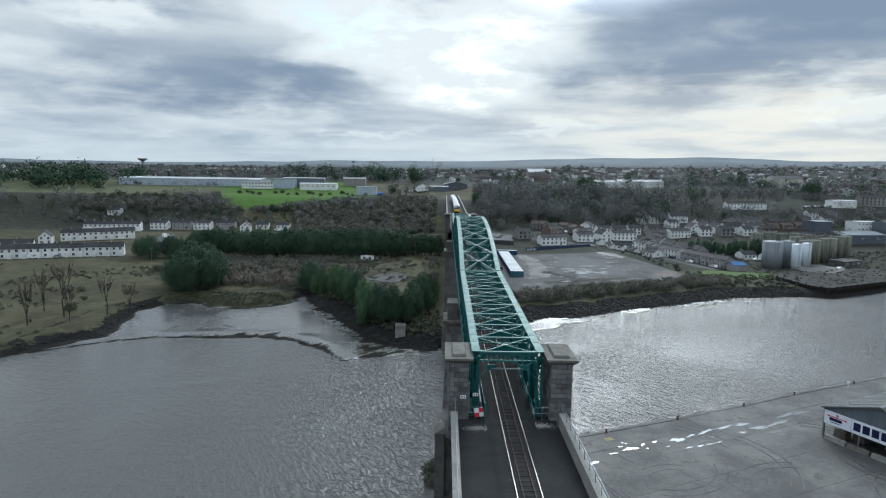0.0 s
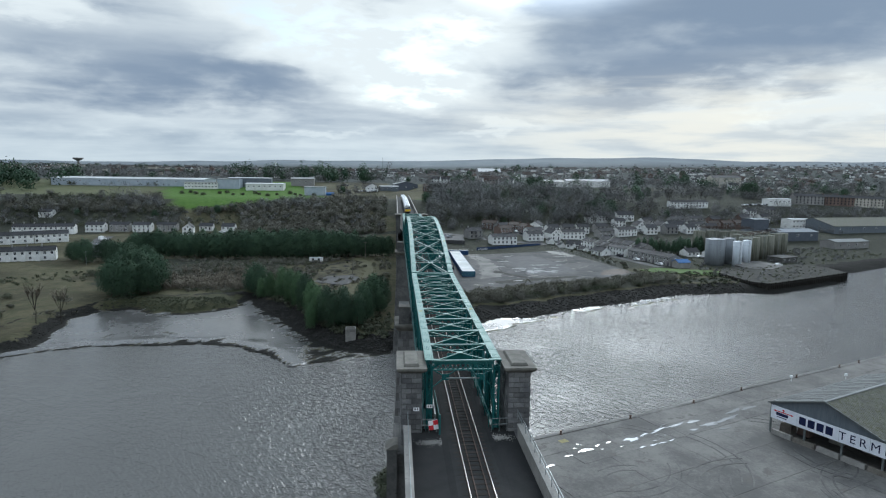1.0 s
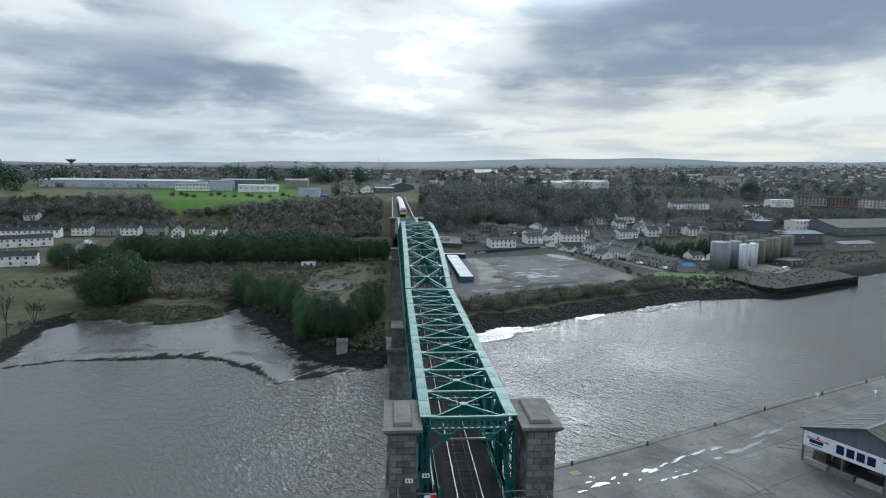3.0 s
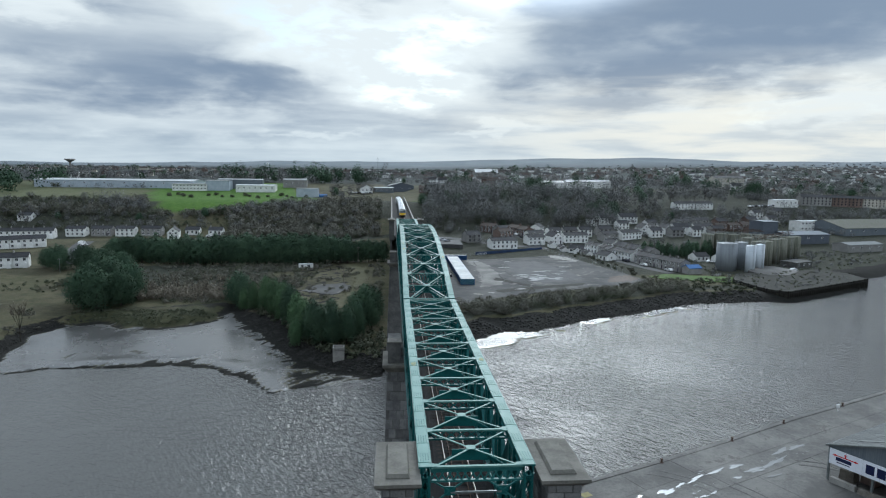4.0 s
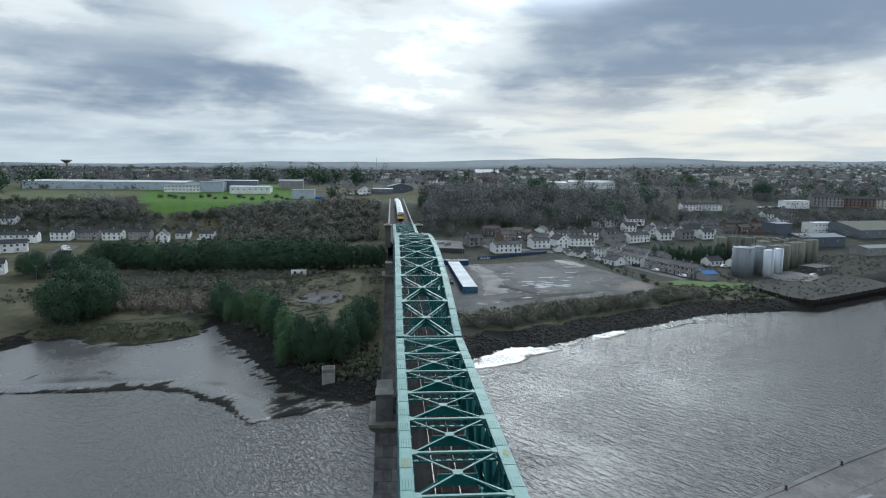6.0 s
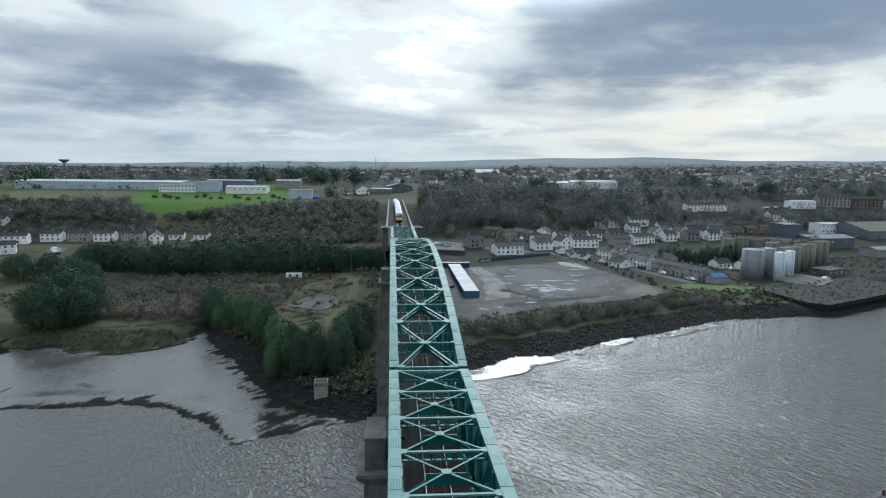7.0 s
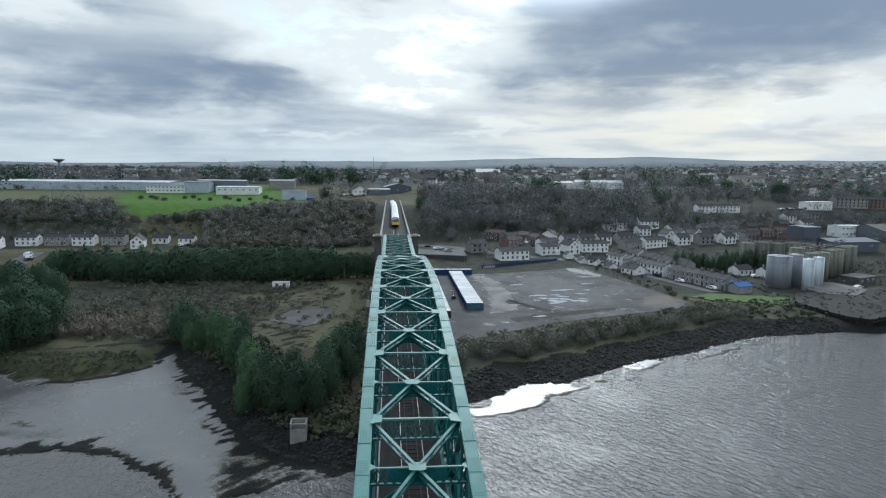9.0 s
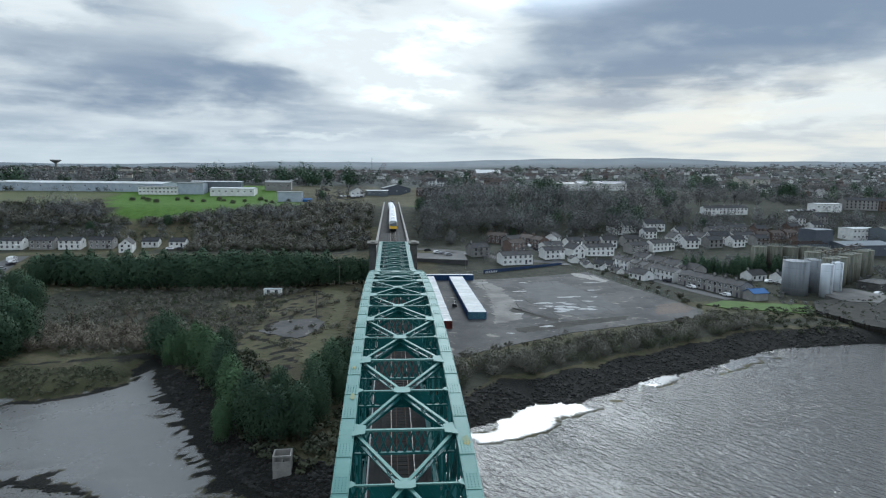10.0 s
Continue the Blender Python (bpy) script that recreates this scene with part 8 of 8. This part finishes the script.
spots += [(310 + 3.0 * k, 497 + 0.4 * k, 95 + 3 * (k % 3), k % 3) for k in range(17)]
spots += [(-40 + 3.2 * k, 541 + 0.2 * k, 80, k % 3) for k in range(6)]
for x, y, turn, k in spots:
    z = height_at(x, y)
    z = 7.3 if 12 < x < 40 and 338 < y < 392 else z + 0.2
    copy_thing(CARS[k], pose(x, y, max(z, 2.9), 0, 0, turn))
for ob in (TERRACE_WHITE, TERRACE_GREY, TERRACE_PALE, SEMI_WHITE, SEMI_GREY, BRICK, GABLE_WHITE, LONG_WHITE, ROOFLIT, COTTAGE, TALL_CREAM, TALL_BRICK, TALL_GREY, WHITE_SMALL, GREY_SMALL, BRICK_SMALL, FAR_WHITE, FAR_CREAM, FAR_BRICK, BLUE, TEAL_BOX, MAROON, *CARS):
    away(ob)
trailer = thing("site_cabin", "pale site cabin on rough ground", "cabin", (-46.3, 275.5, height_at(-46, 275)), 2)
part("body", Shape().box(-3.4, -1.2, 0.1, 3.4, 1.2, 2.4), M["white"], trailer)
part("roof", Shape().box(-3.5, -1.3, 2.4, 3.5, 1.3, 2.52), M["box_roof"], trailer)
window(trailer, -1.6, -1.21, 1.5)
window(trailer, 1.4, -1.21, 1.5)

# ---- concrete hut on the shore ----
hut = thing("concrete_hut", "roofless pale concrete hut on the stony shore", "hut", (-18.4, 131.2, 0.9), 3)
body = Shape()
for x0, y0, x1, y1, z1 in ((-1.5, -1.4, -1.25, 1.4, 4.0), (1.25, -1.4, 1.5, 1.4, 4.0), (-1.25, -1.4, 1.25, -1.15, 2.9), (-1.25, 1.15, 1.25, 1.4, 4.0)):
    body.box(x0, y0, -1.0, x1, y1, z1)
body.box(-0.12, -1.38, 2.9, 0.12, -1.17, 3.7).box(-1.25, -1.4, 3.7, 1.25, -1.15, 4.0)
part("wall", body, M["concrete_pale"], hut)
part("floor", Shape().box(-1.25, -1.15, 0.0, 1.25, 1.15, 1.4), M["concrete"], hut)

# ---- poles, masts and water tower ----
def pole(name, x, y, h, label, r=0.14, arm=True, mat="pole"):
    p = thing(name, label, "pole", (x, y, height_at(x, y)), 15, group="poles")
    part("shaft", Shape().tube((0, 0, -0.5), (0, 0, h), r, r * 0.7, 8), M[mat], p)
    if arm:
        part("arm", Shape().box(-0.9, -0.06, h - 0.6, 0.9, 0.06, h - 0.45), M[mat], p)
    return p


pole("telegraph_pole", -21.8, 292, 9, "weathered timber telegraph pole on rough ground")
pole("telegraph_pole", -24.9, 236, 8.5, "weathered timber telegraph pole on rough ground")
pole("telegraph_pole", -329, 464, 11, "timber power pole in a field")
pole("telegraph_pole", -321, 470, 11, "timber power pole in a field")
pole("street_lamp", -154.6, 262, 7, "grey street lamp column", 0.08, True, "galv")
pole("street_lamp", 36, 330, 8, "grey street lamp column", 0.08, True, "galv")
pole("street_lamp", 66, 350, 7, "grey street lamp column", 0.08, True, "galv")
mast = thing("radio_mast", "pale steel radio mast behind the factory", "mast", (-152, 735, height_at(-152, 735)))
part("shaft", Shape().tube((0, 0, 0), (0, 0, 22), 0.5, 0.35, 8), M["galv"], mast)
part("aerial", Shape().tube((0, 0, 17), (0, 0, 21.5), 1.1, 1.1, 10), M["white_paint"], mast)
tall = thing("lattice_mast", "slender tall steel mast beyond the station", "mast", (-22, 760, height_at(-22, 760)))
part("shaft", Shape().tube((0, 0, 0), (0, 0, 30), 0.45, 0.18, 6), M["galv"], tall)
tower = thing("water_tower", "grey mushroom-shaped concrete water tower on the skyline", "water tower", (-960, 1930, height_at(-960, 1930)))
part("stem", Shape().tube((0, 0, 0), (0, 0, 19), 3.2, 2.6, 16), M["concrete_pale"], tower)
part("bowl", Shape().tube((0, 0, 17), (0, 0, 25), 3.0, 15, 24).tube((0, 0, 25), (0, 0, 27.5), 15, 14, 24), M["concrete_pale"], tower)

# ---- train on the far arches ----
def build_train():
    front = 247.0
    for k in range(6):
        y = front + 20.6 * k
        bend = -0.0016 * max(y - 330, 0) ** 2
        slope = math.degrees(math.atan(0.0032 * max(y + 10 - 330, 0)))
        t = thing("railcar", "white-roofed diesel railcar with a yellow cab front" if k == 0 else "white-roofed diesel railcar in a train", "railcar", (TRACK_X + bend * 0.35, y, DECK + 0.14), slope * 0.35, group="train")
        prof = [(-1.4, 0.9), (1.4, 0.9), (1.45, 2.6), (1.25, 3.35), (0.7, 3.7), (-0.7, 3.7), (-1.25, 3.35), (-1.45, 2.6)]
        n = len(prof)
        nose = 0.9 if k == 0 else 0.0
        lo = [(x, 0.0 if z < 2.3 else nose * (z - 2.2) / 1.5, z) for x, z in prof]
        part("body", Shape().add(lo + [(x, 20.2, z) for x, z in prof], [tuple(range(n)), tuple(range(n, 2 * n))[::-1]] + [((i + 1) % n, i, i + n, (i + 1) % n + n) for i in range(n)]), M["train_side"], t)
        part("roof", Shape().add([(x, nose + 0.1, z + 0.03) for x, z in prof[2:]] + [(x, 20.1, z + 0.03) for x, z in prof[2:]], [(i + 1, i, i + 6, i + 7) for i in range(5)]), M["train_white"], t)
        for j in range(3):
            part("roof_unit", Shape().box(-0.7, 3 + 6 * j, 3.7, 0.7, 6 + 6 * j, 3.95), M["train_white"], t)
        for x in (-1.46, 1.46):
            part("window_band", Shape().box(x - 0.02, 1.5, 1.9, x + 0.02, 19, 2.6), M["window"], t)
        for y2 in (3.0, 17.0):
            part("bogie", Shape().box(-1.1, y2 - 1.4, 0.05, 1.1, y2 + 1.4, 0.9), M["black"], t)
        if k == 0:
            part("cab_front", Shape().box(-1.38, -0.04, 0.95, 1.38, 0.0, 1.9), M["yellow"], t, "bright yellow cab front")
            part("windscreen", Shape().beam((0, -0.02, 2.05), (0, 0.66, 3.2), 2.3, 0.05, (1, 0, 0)), M["window"], t)
            for x in (-0.95, 0.95):
                part("headlight", Shape().tube((x, -0.08, 1.2), (x, -0.04, 1.2), 0.14, sides=10), M["white_paint"], t)


build_train()

# ---- rough ground by the far piers ----
def frayed(outline, amount):
    """An outline cut fine and made uneven."""
    rng, out = random.Random(len(outline)), []
    for a, b in zip(outline, outline[1:] + outline[:1]):
        n = max(int(math.hypot(b[0] - a[0], b[1] - a[1]) / 1.2), 1)
        out += [(a[0] + (b[0] - a[0]) * k / n + rng.uniform(-amount, amount), a[1] + (b[1] - a[1]) * k / n + rng.uniform(-amount, amount) * 0.4) for k in range(n)]
    return out


pad = thing("concrete_pad", "broken grey concrete pad on rough ground", "paving", kind="structure")
part("slab", Shape().prism(frayed([(-40, 218), (-27, 210), (-21, 224), (-24, 236), (-36, 232)], 1.0), 2.0, 2.74), M["asphalt"], pad)
MOSS = material("mossy_path", (0.085, 0.085, 0.040), (0.135, 0.125, 0.068), 0.95, 0.3, 3, 0.5, spots=((0.10, 0.085, 0.05), 0.4))
track = thing("dirt_path", "mossy yellow-green path over rough ground", "path", kind="structure")
part("surface", Shape().prism(frayed([(-24, 186), (-19, 192), (-16, 220), (-15.5, 250), (-17, 275), (-23, 290), (-31, 290), (-25, 270), (-20, 246), (-21, 220), (-25, 200)], 1.3), 2.0, 2.70), MOSS, track)
for k, (x, y, q) in enumerate([(-6.6, 36.0, 0.8), (-6.9, 38.5, 1.0), (-6.5, 41.0, 0.7), (-6.4, -2.0, 0.6), (-6.3, 0.5, 0.5)]):
    plant("ivy_bush", BUSH[k % 2], x, y, q, 50 * k, "dark green ivy growth at the foot of the viaduct", "bush", "growth by the viaduct", 1.0, 4.25)
for name, outline, mat, z, label in (
        ("dust_track", [(33, 226), (44, 232), (47, 262), (45, 292), (40, 312), (34, 308), (38, 286), (37, 258)], "concrete", 2.726, "pale dusty wheel track across the yard"),
        ("dark_bay", [(62, 236), (84, 246), (82, 274), (74, 304), (56, 298), (54, 268)], "road", 2.726, "darker resurfaced bay of the yard"),
        ("weed_strip", [(40, 214), (58, 222), (80, 231), (80, 235), (56, 228), (38, 219)], "earth", 2.727, "weedy broken strip in the yard"),
        ("weed_strip", [(41, 244), (44, 241), (54, 228), (56, 230), (47, 243), (43, 250)], "earth", 2.727, "weedy broken strip in the yard"),
        ("bracken_patch", [(92, 237), (104, 240), (110, 246), (109, 256), (101, 254), (95, 246)], "rust", 2.728, "rust-brown dead bracken at the yard edge"),
        ("gravel_heap", [(86, 316), (96, 300), (99, 305), (94, 322), (88, 326)], "concrete_pale", 2.727, "pale spread gravel at the yard edge")):
    patch = thing(name, label, "paving", kind="structure")
    part("surface", Shape().prism(frayed(outline, 1.1), 2.5, z), M[mat], patch)
